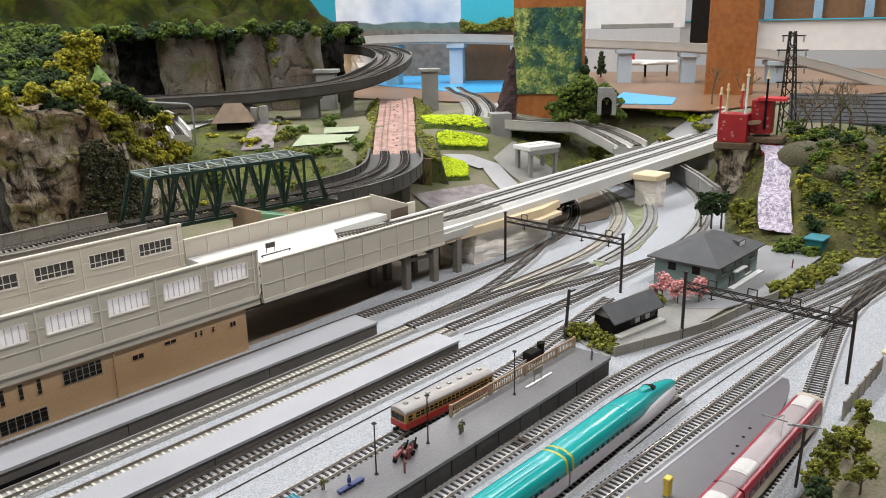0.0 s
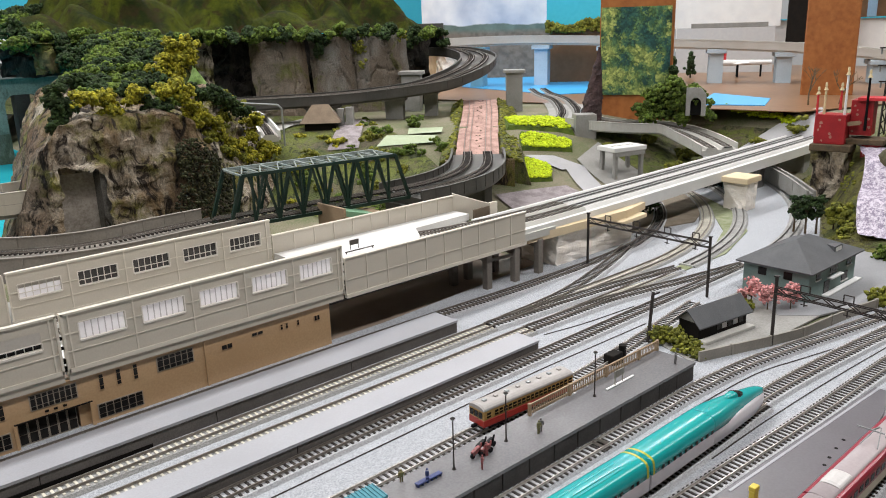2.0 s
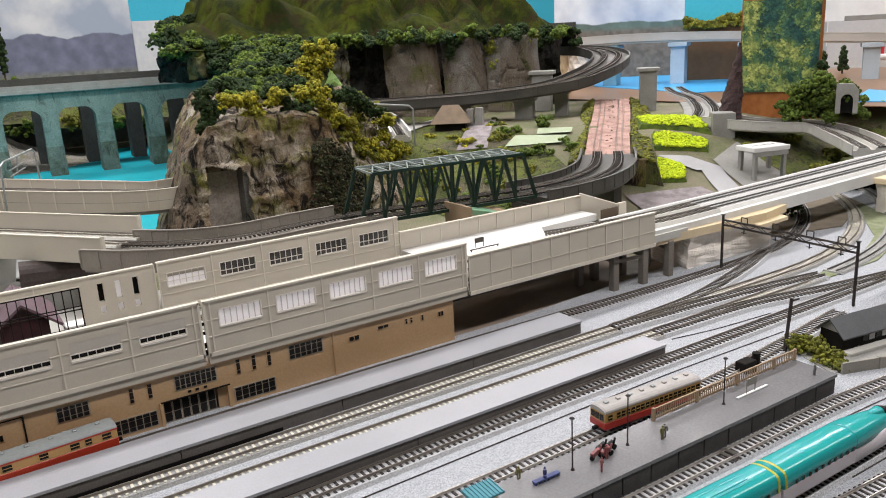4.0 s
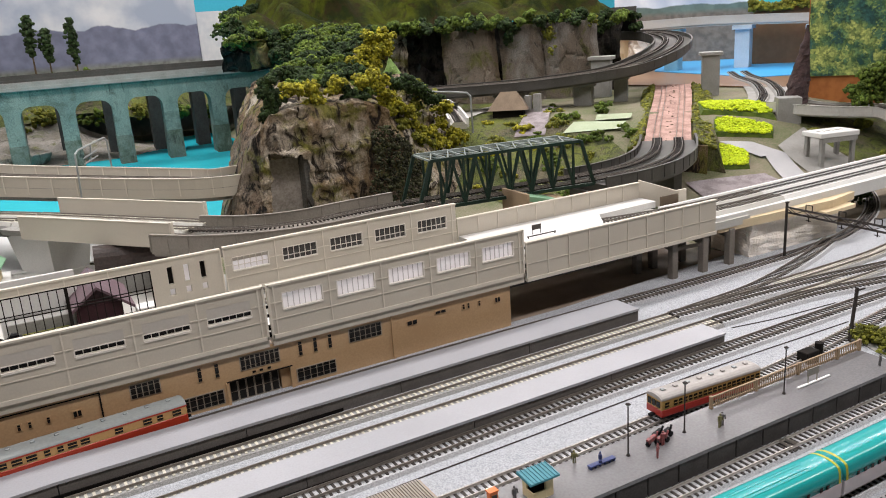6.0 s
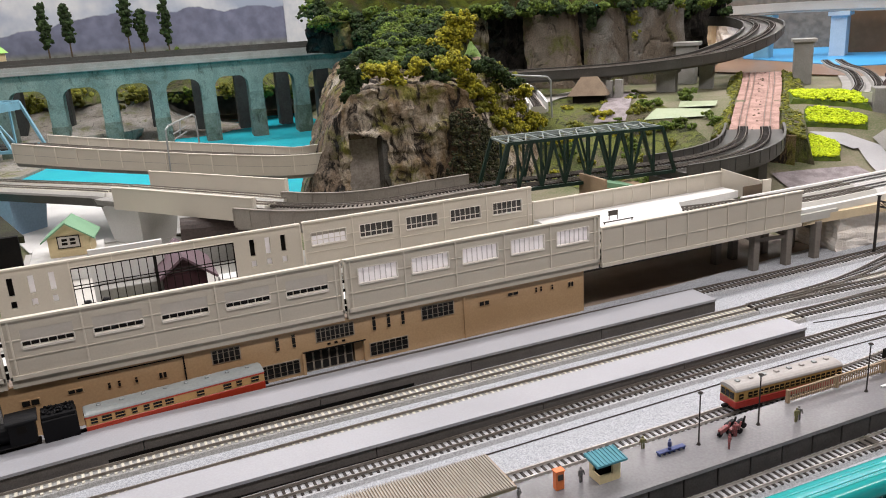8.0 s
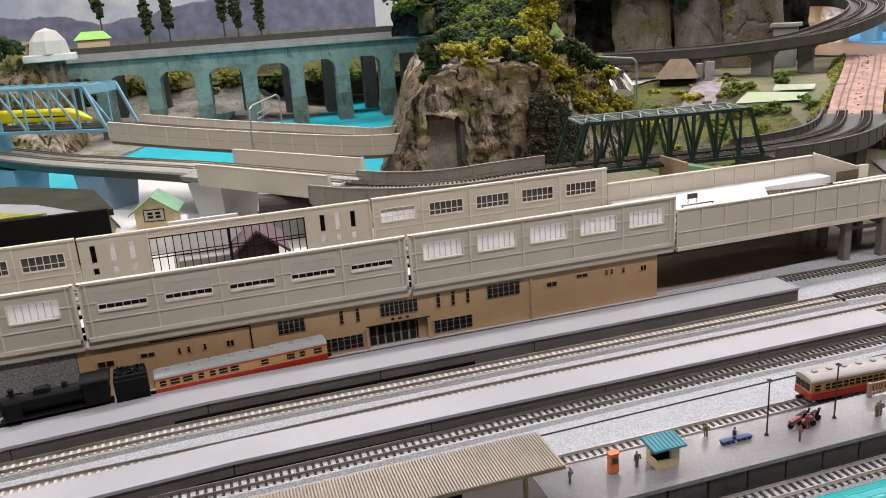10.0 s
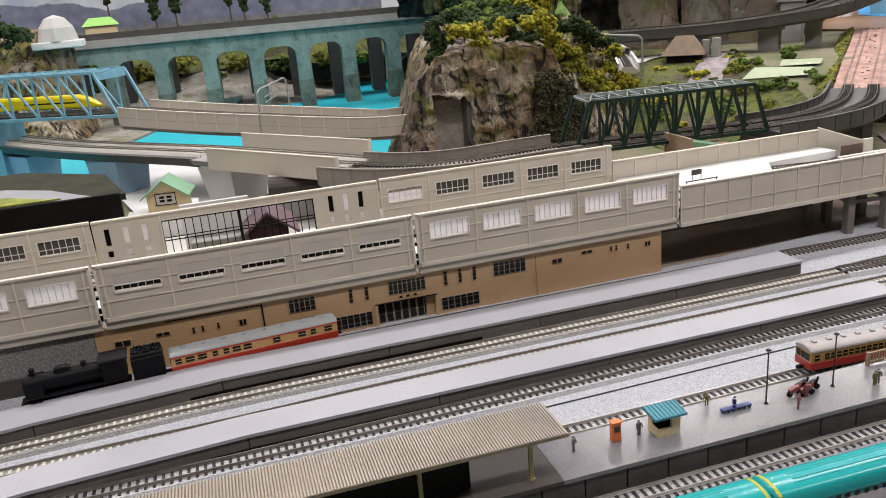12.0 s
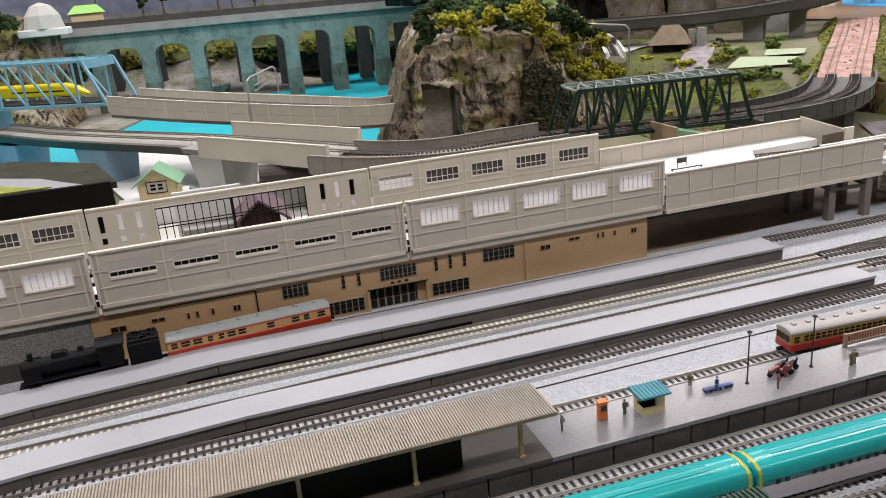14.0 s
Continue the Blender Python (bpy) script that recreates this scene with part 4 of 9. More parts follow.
part("wall_face", Geo().box(-0.75, -0.2575, 0.003, 0.012, 0.016, 0.0425), mat("speckled_wall", (0.36, 0.355, 0.35), (0.13, 0.125, 0.12), 0.9, 700, 2400, 0.7, mix=0.6, dist=0.0008), gv)
part("plinth", Geo().box(-0.75, -0.2575, 0.001, 0.012, 0.0012, 0.016), SLABSIDE, gv)
# ---- trains ----


def hull(stations, prof):
    """A lofted shell: at each station (x, width, height, lift) the half-profile of (y, z) in 0..1, mirrored."""
    ring = [(y, z) for y, z in prof] + [(-y, z) for y, z in reversed(prof)]
    n = len(ring)
    g = Geo()
    vs = [Vector((x, y * w, lift + z * h)) for x, w, h, lift in stations for y, z in ring]
    fs = [(i * n + k, i * n + (k + 1) % n, (i + 1) * n + (k + 1) % n, (i + 1) * n + k) for i in range(len(stations) - 1) for k in range(n)]
    fs += [tuple(range(n))[::-1], tuple(range((len(stations) - 1) * n, len(stations) * n))]
    return g.add(vs, fs)


def wheels(owner, xs, mt=BLACKCAR):
    for x in xs:
        bg = part("bogie", Geo().box(x - 0.009, x + 0.009, -0.0068, 0.0068, 0.0012, 0.0042, b=0.0005), mt, owner)
        for dx in (-0.006, 0.006):
            for y in (-0.0056, 0.0036):
                part("wheel", Geo().tube((x + dx, y, 0.0021), (x + dx, y + 0.002, 0.0021), 0.0021, n=10), RAIL, bg)


ROOFARC = [(1.0, 0.0), (1.0, 0.12), (0.94, 0.42), (0.78, 0.70), (0.52, 0.90), (0.2, 1.0)]


def coach(name, label, cat, L, W, low, band, roof, zl, zw, zr, zt, wins, m, vents=7, line=None, group=""):
    """A box coach: lower panel, window band, arched roof; wins: (centre, width) along the side, 0..1."""
    c = thing(name, label, cat, group=group)
    h = W / 2
    part("underframe", Geo().box(0.004, L - 0.004, -h * 0.7, h * 0.7, 0.0030, 0.0046), BLACKCAR, c)
    part("lower_body", Geo().box(0, L, -h, h, 0.0044, zl, b=0.0006), low, c)
    part("upper_body", Geo().box(0.0002, L - 0.0002, -h + 0.0002, h - 0.0002, zl - 0.0006, zr, b=0.0005), band, c)
    if line:
        part("cant_line", Geo().box(0, L, -h - 0.0001, h + 0.0001, zr - 0.0013, zr - 0.0002), line, c)
    part("roof", hull([(0.0, h * 0.97, (zt - zr) * 0.8, zr - 0.0002), (0.0015, h * 1.01, zt - zr, zr - 0.0002), (L - 0.0015, h * 1.01, zt - zr, zr - 0.0002), (L, h * 0.97, (zt - zr) * 0.8, zr - 0.0002)], ROOFARC), roof, c, smooth=False)
    for k in range(vents):
        x = L * (k + 0.7) / (vents + 0.4)
        part("roof_vent", Geo().box(x - 0.0016, x + 0.0016, -0.0016, 0.0016, zt - 0.0004, zt + 0.0009, b=0.0004), roof if k % 2 else STEEL, c)
    for f, w in wins:
        for s in (-1, 1):
            ya, yb = sorted((s * (h - 0.0001), s * (h + 0.0003)))
            wn = part("window", Geo().box(L * f - w / 2, L * f + w / 2, ya, yb, zw[0], zw[1]), GLASSDARK, c)
            part("sash", Geo().box(L * f - w / 2, L * f + w / 2, min(s * (h + 0.0003), s * (h + 0.0005)), max(s * (h + 0.0003), s * (h + 0.0005)), (zw[0] + zw[1]) / 2 - 0.0002, (zw[0] + zw[1]) / 2 + 0.0002), band, wn)
    for e, x in ((-1, 0), (1, L)):
        for y in (-h * 0.55, 0, h * 0.55):
            part("end_window", Geo().box(min(x, x + e * 0.0003), max(x, x + e * 0.0003), y - 0.0018, y + 0.0018, zw[0] - 0.0004, zw[1] + 0.0006), GLASSDARK, c)
        part("coupler", Geo().box(min(x, x + e * 0.004), max(x, x + e * 0.004), -0.0012, 0.0012, 0.0038, 0.0056), BLACKCAR, c)
    wheels(c, (L * 0.17, L * 0.83))
    return place(c, m)


wins = [(0.045, 0.0045), (0.11, 0.0065), (0.18, 0.0065), (0.255, 0.0038), (0.32, 0.004), (0.38, 0.006), (0.445, 0.006), (0.62, 0.0055), (0.775, 0.006), (0.845, 0.0042), (0.94, 0.0060)]
coach("diesel_railcar", "red and cream railcar with a grey roof behind the steam locomotive", "train car", 0.1275, 0.0180, ORANGECAR, CREAMCAR, ROOFCAR, 0.0112, (0.0126, 0.0163), 0.0184, 0.0216, wins,
      pose(-0.2035, -0.0268, 0.0068, 0, 0, 4.6), 8, ORANGECAR)
wins = [(0.05, 0.0035)] + [(0.13 + 0.0485 * k, 0.0031) for k in range(17)] + [(0.96, 0.0035)]
coach("diesel_railcar", "ochre and maroon railcar with a tan roof beside the platform", "train car", 0.0925, 0.0165, MAROONCAR, OCHRECAR, ROOFTAN, 0.0102, (0.0116, 0.0152), 0.0172, 0.0208, wins,
      pose(0.2025, -0.2170, 0.0068, 0, 0, -3.5), 8)

# teal express
SIDE = [(0.80, 0.0), (0.98, 0.10), (1.0, 0.35), (1.0, 0.55)]
CROWN = [(1.0, 0.0), (0.985, 0.34), (0.945, 0.62), (0.86, 0.79), (0.72, 0.88), (0.45, 0.96), (0.15, 1.0)]


LIMEBAND = mat("lime_band", (0.42, 0.44, 0.03), (0.36, 0.38, 0.025), 0.35, 60, 600, 0.0)


def express(x0, L, y, rot, nose, label):
    c = thing("express_car", label, "train car", group="teal express train")
    h, zs, zt = 0.0106, 0.0135, 0.0250
    end = L * (0.46 if nose else 1.0)
    runs = (0.0, 0.0015, 0.02, end * 0.6, end - 0.0015, end)
    part("lower_shell", hull([(x, h, (zs - 0.0022) / 0.55, 0.0022) for x in runs], SIDE), WHITECAR, c, "pale pinkish-white lower shell")
    part("upper_shell", hull([(x, h, zt - zs, zs) for x in runs], CROWN), TEALCAR, c, "glossy teal upper shell", smooth=True)
    if nose:
        low = [(0.46, 1.0, 1.0), (0.60, 0.99, 0.99), (0.70, 0.96, 0.97), (0.78, 0.90, 0.94), (0.85, 0.80, 0.90), (0.91, 0.67, 0.84), (0.955, 0.52, 0.76), (0.985, 0.36, 0.68), (1.0, 0.12, 0.52)]
        part("nose_shell", hull([(L * f, h * w, (zs + 0.0010 - 0.0022) * q, 0.0022) for f, w, q in low], [(0.80, 0.0), (0.98, 0.12), (1.0, 0.45), (0.97, 0.82), (0.80, 0.96), (0.3, 1.0)]), WHITECAR, c, "white nose flank sweeping up", smooth=True)
        top = [(0.46, 1.0, 1.0), (0.47, 1.0, 1.0), (0.54, 0.975, 0.97), (0.60, 0.90, 0.91), (0.66, 0.80, 0.84), (0.72, 0.70, 0.76), (0.78, 0.61, 0.65), (0.84, 0.54, 0.52), (0.90, 0.48, 0.37), (0.95, 0.41, 0.21), (0.985, 0.30, 0.05), (1.005, 0.12, -0.10)]
        part("nose_crown", hull([(L * f, h * w, (zt - zs) * q + 0.0045 * smooth(0.48, 0.80, f), zs - 0.0045 * smooth(0.48, 0.80, f)) for f, w, q in top], CROWN), TEALCAR, c, "long teal nose hood", smooth=True)
    for k in range(22 if not nose else 10):
        x = 0.012 + (L - 0.024) * k / 21
        if not nose and k in (2, 3, 19):
            continue
        for s in (-1, 1):
            ya, yb = sorted((s * (h - 0.0004), s * (h + 0.0002)))
            part("window", Geo().box(x - 0.0011, x + 0.0011, ya, yb, zs - 0.0001, zs + 0.0022), GLASSDARK, c)
    if nose:
        cab = part("cab_hood", hull([(L * 0.655, 0.0016, 0.0040, 0.0195), (L * 0.69, 0.0034, 0.0054, 0.0191), (L * 0.73, 0.0040, 0.0060, 0.0186), (L * 0.765, 0.0038, 0.0055, 0.0174), (L * 0.80, 0.0028, 0.0044, 0.0162)], CROWN), TEALCAR, c, smooth=True)
        part("windscreen", hull([(L * 0.728, 0.0039, 0.0052, 0.0196), (L * 0.75, 0.0043, 0.0054, 0.0184), (L * 0.775, 0.0038, 0.0052, 0.0173), (L * 0.795, 0.0026, 0.0044, 0.0166)], CROWN), GLASSDARK, cab, "black cab windscreen")
    for q in (-0.0042, -0.0021, 0.0021, 0.0042) if not nose else ():
        part("roof_ridge", Geo().box(L * 0.10, L * 0.86, q - 0.0004, q + 0.0004, zt - 0.0012, zt + 0.0002 - 0.0004 * (abs(q) > 0.003), b=0.0001), TEALCAR, c)
    part("end_band", hull([(0.0010, h * 1.012, (zt - zs) * 1.015, zs), (0.0028, h * 1.012, (zt - zs) * 1.015, zs)], CROWN), LIMEBAND, c, "yellow-green end band")
    if not nose:
        part("end_band", hull([(L - 0.0028, h * 1.012, (zt - zs) * 1.015, zs), (L - 0.0010, h * 1.012, (zt - zs) * 1.015, zs)], CROWN), LIMEBAND, c, "yellow-green end band")
    part("gangway", Geo().box(-0.0016, 0.0, -0.006, 0.006, 0.005, zt - 0.003), BLACKCAR, c)
    wheels(c, (L * 0.15, L * (0.72 if nose else 0.85)))
    return place(c, pose(x0, y, 0.0068, 0, 0, rot))


express(0.2195, 0.160, -0.3388, 0.1, True, "teal and white express train car with a long pointed nose")
express(0.0802, 0.1370, -0.3362, -1.05, False, "teal and white express train car with small square windows")
express(-0.0590, 0.1370, -0.3337, -1.05, False, "teal and white express train car with small square windows")
express(-0.1982, 0.1370, -0.3312, -1.05, False, "teal and white express train car with small square windows")


CREAMLOW = mat("train_pale_cream", (0.55, 0.47, 0.36), (0.50, 0.43, 0.33), 0.4, 20, 500, 0.0)


UNITWHITE = mat("roof_unit_white", (0.58, 0.56, 0.55), (0.52, 0.50, 0.49), 0.35, 60, 600, 0.05)


def red_car(x0, y, rot, front, label):
    L, h = 0.150, 0.0095
    c = thing("red_train_car", label, "train car", group="red limited express train")
    e = L - (0.010 if front else 0)
    part("lower_body", Geo().box(0, e, -h, h, 0.0040, 0.0112, b=0.0006), CREAMLOW, c, "cream lower body")
    part("upper_body", hull([(0, h, 0.0105, 0.0108), (e, h, 0.0105, 0.0108)], [(1.0, 0.0), (1.0, 0.72), (0.97, 0.86), (0.88, 0.96), (0.74, 1.0)]), REDCAR, c)
    part("roof", hull([(0, h * 0.68, 0.0020, 0.0210), (e, h * 0.68, 0.0020, 0.0210)], ROOFARC), ROOFWHITE, c, smooth=True)
    if front:
        part("cab_nose", hull([(L - 0.0102, h, 0.0190, 0.0040), (L - 0.005, h * 0.97, 0.0182, 0.0040), (L - 0.001, h * 0.86, 0.0150, 0.0042), (L, h * 0.75, 0.0120, 0.0050)],
                              [(1.0, 0.0), (1.0, 0.55), (0.97, 0.8), (0.85, 0.93), (0.5, 1.0)]), CREAMLOW, c, "cream rounded cab front", smooth=True)
        part("windscreen", Geo().box(L - 0.0035, L - 0.0005, -0.0068, 0.0068, 0.0125, 0.0165, b=0.0005), GLASSDARK, c)
    for x in (0.013, L - 0.030):
        part("air_conditioner", hull([(x, h * 0.58, 0.0018, 0.0218), (x + 0.002, h * 0.64, 0.0026, 0.0218), (x + 0.016, h * 0.64, 0.0026, 0.0218), (x + 0.018, h * 0.58, 0.0018, 0.0218)], ROOFARC), UNITWHITE, c, "white rounded roof unit")
    for k in range(15):
        x = 0.010 + (L - 0.032) * k / 14
        for s in (-1, 1):
            ya, yb = sorted((s * (h - 0.0003), s * (h + 0.0002)))
            part("window", Geo().box(x - 0.0027, x + 0.0027, ya, yb, 0.0126, 0.0166), GLASSDARK, c)
    if front:
        pg = part("pantograph", Geo().bar((0.070, -0.005, 0.0237), (0.086, -0.001, 0.0300), 0.0006).bar((0.070, 0.005, 0.0237), (0.086, 0.001, 0.0300), 0.0006), STEEL, c, "raised grey pantograph")
        part("pantograph_arm", Geo().bar((0.086, 0, 0.0300), (0.070, 0, 0.0345), 0.0007), STEEL, pg)
        part("contact_bar", Geo().bar((0.070, -0.008, 0.0347), (0.070, 0.008, 0.0347), 0.0008), STEEL, pg)
    wheels(c, (L * 0.16, L * 0.80))
    part("skirt", Geo().box(L * 0.3, L * 0.65, -h * 0.85, h * 0.85, 0.0020, 0.0042), BLACKCAR, c)
    return place(c, pose(x0, y, 0.0068, 0, 0, rot))


red_car(0.2545, -0.4327, 0.2, True, "red and cream express car with a white roof and raised pantograph")
red_car(0.1025, -0.4330, 0.1, False, "red and cream express car with a white roof")


def steam_locomotive(m):
    c = thing("steam_locomotive", "black steam locomotive with tender on the station track", "locomotive")
    part("frame", Geo().box(0.001, 0.076, -0.0055, 0.0055, 0.0045, 0.0065, b=0.0004), BLACKCAR, c)
    part("running_board", Geo().box(0.004, 0.073, -0.0088, 0.0088, 0.0088, 0.0096, b=0.0003), BLACKCAR, c)
    part("boiler", Geo().tube((0.006, 0, 0.0152), (0.0577, 0, 0.0152), 0.0060, n=20), BLACKCAR, c, smooth=False)
    part("smokebox_door", Geo().tube((0.0045, 0, 0.0152), (0.006, 0, 0.0152), 0.0048, 0.0058, n=20), BLACKCAR, c)
    part("chimney", Geo().tube((0.012, 0, 0.0205), (0.012, 0, 0.0255), 0.0016, 0.0021, n=12), BLACKCAR, c)
    part("steam_dome", hull([(0.026, 0.0026, 0.0030, 0.0200), (0.028, 0.0034, 0.0040, 0.0200), (0.035, 0.0034, 0.0040, 0.0200), (0.037, 0.0026, 0.0030, 0.0200)], CROWN), BLACKCAR, c)
    part("sand_dome", Geo().tube((0.046, 0, 0.0205), (0.046, 0, 0.0235), 0.0022, 0.0018, n=12), BLACKCAR, c)
    for s in (-1, 1):
        part("smoke_deflector", Geo().box(0.007, 0.018, s * 0.0083 - 0.0003, s * 0.0083 + 0.0003, 0.0096, 0.0195, b=0.0002), BLACKCAR, c)
        part("cylinder", Geo().tube((0.008, s * 0.0072, 0.0048), (0.016, s * 0.0072, 0.0048), 0.0024, n=12), BLACKCAR, c)
        rod = part("side_rod", Geo().box(0.016, 0.058, s * 0.0070 - 0.0004, s * 0.0070 + 0.0004, 0.0038, 0.0048), STEEL, c, "bright steel side rod")
        for x in (0.026, 0.038, 0.050):
            part("driving_wheel", Geo().tube((x, s * 0.0046, 0.0046), (x, s * 0.0062, 0.0046), 0.0046, n=16), BLACKCAR, c)
            part("crank_pin", Geo().tube((x, s * 0.0074, 0.0043), (x, s * 0.0080, 0.0043), 0.0007, n=8), STEEL, rod)
        part("cab_window", Geo().box(0.063, 0.069, s * 0.0090 - 0.0002, s * 0.0090 + 0.0002, 0.0165, 0.0205), DARK, c)
    part("cab", Geo().box(0.0575, 0.0745, -0.0089, 0.0089, 0.0094, 0.0225, b=0.0006), BLACKCAR, c)
    part("cab_roof", hull([(0.0565, 0.0095, 0.0026, 0.0222), (0.0765, 0.0095, 0.0026, 0.0222)], ROOFARC), BLACKCAR, c)
    t = part("tender", Geo().box(0.0780, 0.101, -0.0085, 0.0085, 0.0050, 0.0200, b=0.0006), BLACKCAR, c)
    part("tender_rim", Geo().box(0.0785, 0.1005, -0.0080, 0.0080, 0.0198, 0.0225, b=0.0006), BLACKCAR, t)
    rng = random.Random(4)
    g = Geo()
    for _ in range(60):
        g.blob((rng.uniform(0.080, 0.099), rng.uniform(-0.006, 0.006), 0.0225 + rng.uniform(0, 0.001)), 0.0011, rng)
    tagged(part("coal", g, BLACKCAR, t), kind="stuff")
    wheels(c, (0.0885,))
    part("coupler", Geo().box(0.101, 0.1045, -0.0012, 0.0012, 0.0038, 0.0056), BLACKCAR, c)
    return place(c, m)


steam_locomotive(pose(-0.3065, -0.0370, 0.0068, 0, 0, 4.8) @ Matrix.Diagonal((0.985, 1.06, 1.20, 1.0)))

# ---- things on the platforms ----
TANPOST = mat("tan_post", (0.34, 0.26, 0.11), (0.28, 0.21, 0.09), 0.5, 60, 600, 0.05)
can = thing("platform_canopy", "long tan corrugated canopy over the platform on yellow posts", "canopy", (-0.2, -0.267, 0.018))
part("canopy_sheet", Geo().box(-0.50, 0.006, -0.2785, -0.2445, 0.0445, 0.0452), FENCEBROWN, can)
n = 0
x = -0.50
while x < 0.0050:
    part("corrugation", Geo().prism([(x, -0.2790), (x + 0.0009, -0.2790), (x + 0.0009, -0.2440), (x, -0.2440)], 0.0452, 0.0461), TIN, can) if x > -0.35 else None
    x += 0.0016
for x in (-0.013, -0.073, -0.133, -0.193, -0.253):
    ps = part("post", Geo().box(x - 0.0012, x + 0.0010, -0.2725, -0.2705, 0.018, 0.0445, b=0.0002), TANPOST, can, "yellow canopy post")
    part("post_foot", Geo().box(x - 0.0016, x + 0.0016, -0.2731, -0.2699, 0.018, 0.0195), TANPOST, ps)
    part("bracket", Geo().bar((x, -0.277, 0.0438), (x, -0.246, 0.0438), 0.0012), TIN, can)
part("fascia", Geo().box(-0.50, 0.006, -0.2784, -0.2778, 0.0432, 0.0445), FENCEBROWN, can)
# added dark block that stands in for the deep shade below the canopy
part("waiting_room", Geo().box(-0.42, -0.045, -0.266, -0.250, 0.018, 0.0440, b=0.0004), WOODDARK, can, "dark block filling in the shade under the canopy")

ki = thing("platform_kiosk", "small cream kiosk with a blue ribbed roof", "kiosk", (0.077, -0.258, 0.018))
part("counter", Geo().box(0.0680, 0.0780, -0.2640, -0.2630, 0.018, 0.0245), HOUSECREAM, ki)
part("front_wall", Geo().box(0.0782, 0.0848, -0.2640, -0.2630, 0.018, 0.0330), HOUSECREAM, ki)
part("rear_wall", Geo().box(0.0680, 0.0860, -0.2520, -0.2510, 0.018, 0.0330), HOUSECREAM, ki)
part("end_wall", Geo().box(0.0850, 0.0860, -0.2630, -0.2520, 0.018, 0.0330), HOUSECREAM, ki)
part("end_wall", Geo().box(0.0680, 0.0690, -0.2630, -0.2520, 0.018, 0.0245), HOUSECREAM, ki)
part("rear_panel", Geo().box(0.0680, 0.0690, -0.2560, -0.2520, 0.0247, 0.0330), HOUSECREAM, ki)
part("corner_post", Geo().box(0.0780, 0.0788, -0.2640, -0.2632, 0.0245, 0.0330), HOUSECREAM, ki)
part("interior", Geo().box(0.0720, 0.0848, -0.2600, -0.2522, 0.018, 0.0310), DARK, ki)
m = Matrix.Translation((0.0765, -0.2585, 0.0345)) @ Euler((radians(6), 0, 0)).to_matrix().to_4x4()
rf = part("roof", Geo().box(-0.0125, 0.0125, -0.0085, 0.0085, -0.0008, 0.0008, m), BLUEROOF, ki)
for k in range(9):
    x = -0.0118 + 0.00295 * k
    part("roof_rib", Geo().box(x - 0.0004, x + 0.0004, -0.0086, 0.0086, 0.0008, 0.0014, m), BLUEROOF, rf)

ki.matrix_basis = Matrix.Translation((0.0742, -0.2590, 0.018)) @ Matrix.Scale(0.82, 4) @ Matrix.Translation((-0.0770, 0.2585, -0.018)) @ ki.matrix_basis
vb = thing("ticket_machine", "orange machine box on the platform", "machine", (0.0445, -0.2555, 0.018))
part("cabinet", Geo().box(0.0420, 0.0475, -0.2575, -0.2535, 0.018, 0.0295, b=0.0004), VENDOR, vb)
part("screen", Geo().box(0.0430, 0.0465, -0.2579, -0.2575, 0.0245, 0.0280), SLABSIDE, vb)
part("cap", Geo().box(0.0417, 0.0478, -0.2578, -0.2532, 0.0295, 0.0303), VENDOR, vb)


def figure(x, y, z, material, label, rng, h=0.0112, seat=False):
    """A tiny painted doll, kept as one plain shape."""
    g = Geo()
    k = h / 0.0112
    if seat:
        g.box(-0.0012, 0.0012, -0.0022, 0.0006, 0.0, 0.0016).box(-0.0014, 0.0014, -0.0004, 0.0010, 0.0016, 0.0052, b=0.0004).blob((0, 0.0004, 0.0064), 0.0010, rng)
    else:
        g.box(-0.0013, -0.0002, -0.0007, 0.0007, 0, 0.0052 * k, b=0.0003).box(0.0002, 0.0013, -0.0003, 0.0011, 0, 0.0052 * k, b=0.0003)
        g.box(-0.0015, 0.0015, -0.0009, 0.0011, 0.005 * k, 0.0092 * k, b=0.0005).blob((0, 0.0001, 0.0103 * k), 0.0010, rng)
        g.bar((-0.0018, 0, 0.0088 * k), (-0.0022, -0.0006, 0.0052 * k), 0.0007).bar((0.0018, 0, 0.0088 * k), (0.0024, -0.0008, 0.0056 * k), 0.0007)
    ob = part("figurine", g, material)
    ob.matrix_basis = pose(x, y, z, 0, 0, rng.uniform(-60, 60)) @ Matrix.Diagonal((0.82, 0.82, 0.92, 1.0))
    return tagged(ob, label, "figurine", "platform figurines")


rng = random.Random(11)
figure(0.0185, -0.2566, 0.018, FIGURE, "tiny dark painted figurine standing on the platform", rng)
figure(0.0590, -0.2564, 0.018, FIGURE, "tiny grey painted figurine beside the kiosk", rng)
figure(0.1113, -0.2442, 0.018, FIGUREYEL, "tiny olive painted figurine at the platform edge", rng, 0.0095)
figure(0.2140, -0.2650, 0.018, FIGUREYEL, "tiny olive figurine of a close pair", rng)
figure(0.2172, -0.2640, 0.018, FIGURE, "tiny dark figurine of a close pair", rng)
figure(0.3757, -0.2694, 0.018, FIGURE, "tiny dark figurine at the platform's end", rng)
figure(0.7757, -0.2973, 0.0032, FIGURERED, "tiny red figurine standing on the grey lot", rng, 0.0125)
be = thing("platform_bench", "low dark blue backless bench on the platform", "bench", (0.123, -0.2555, 0.018))
part("seat", Geo().box(0.1135, 0.1335, -0.2570, -0.2535, 0.0195, 0.0206, b=0.0003), FIGUREBLUE, be)
for k in range(6):
    part("leg", Geo().box(0.1142 + 0.0036 * k, 0.1150 + 0.0036 * k, -0.2566, -0.2538, 0.018, 0.0195), FIGUREBLUE, be)
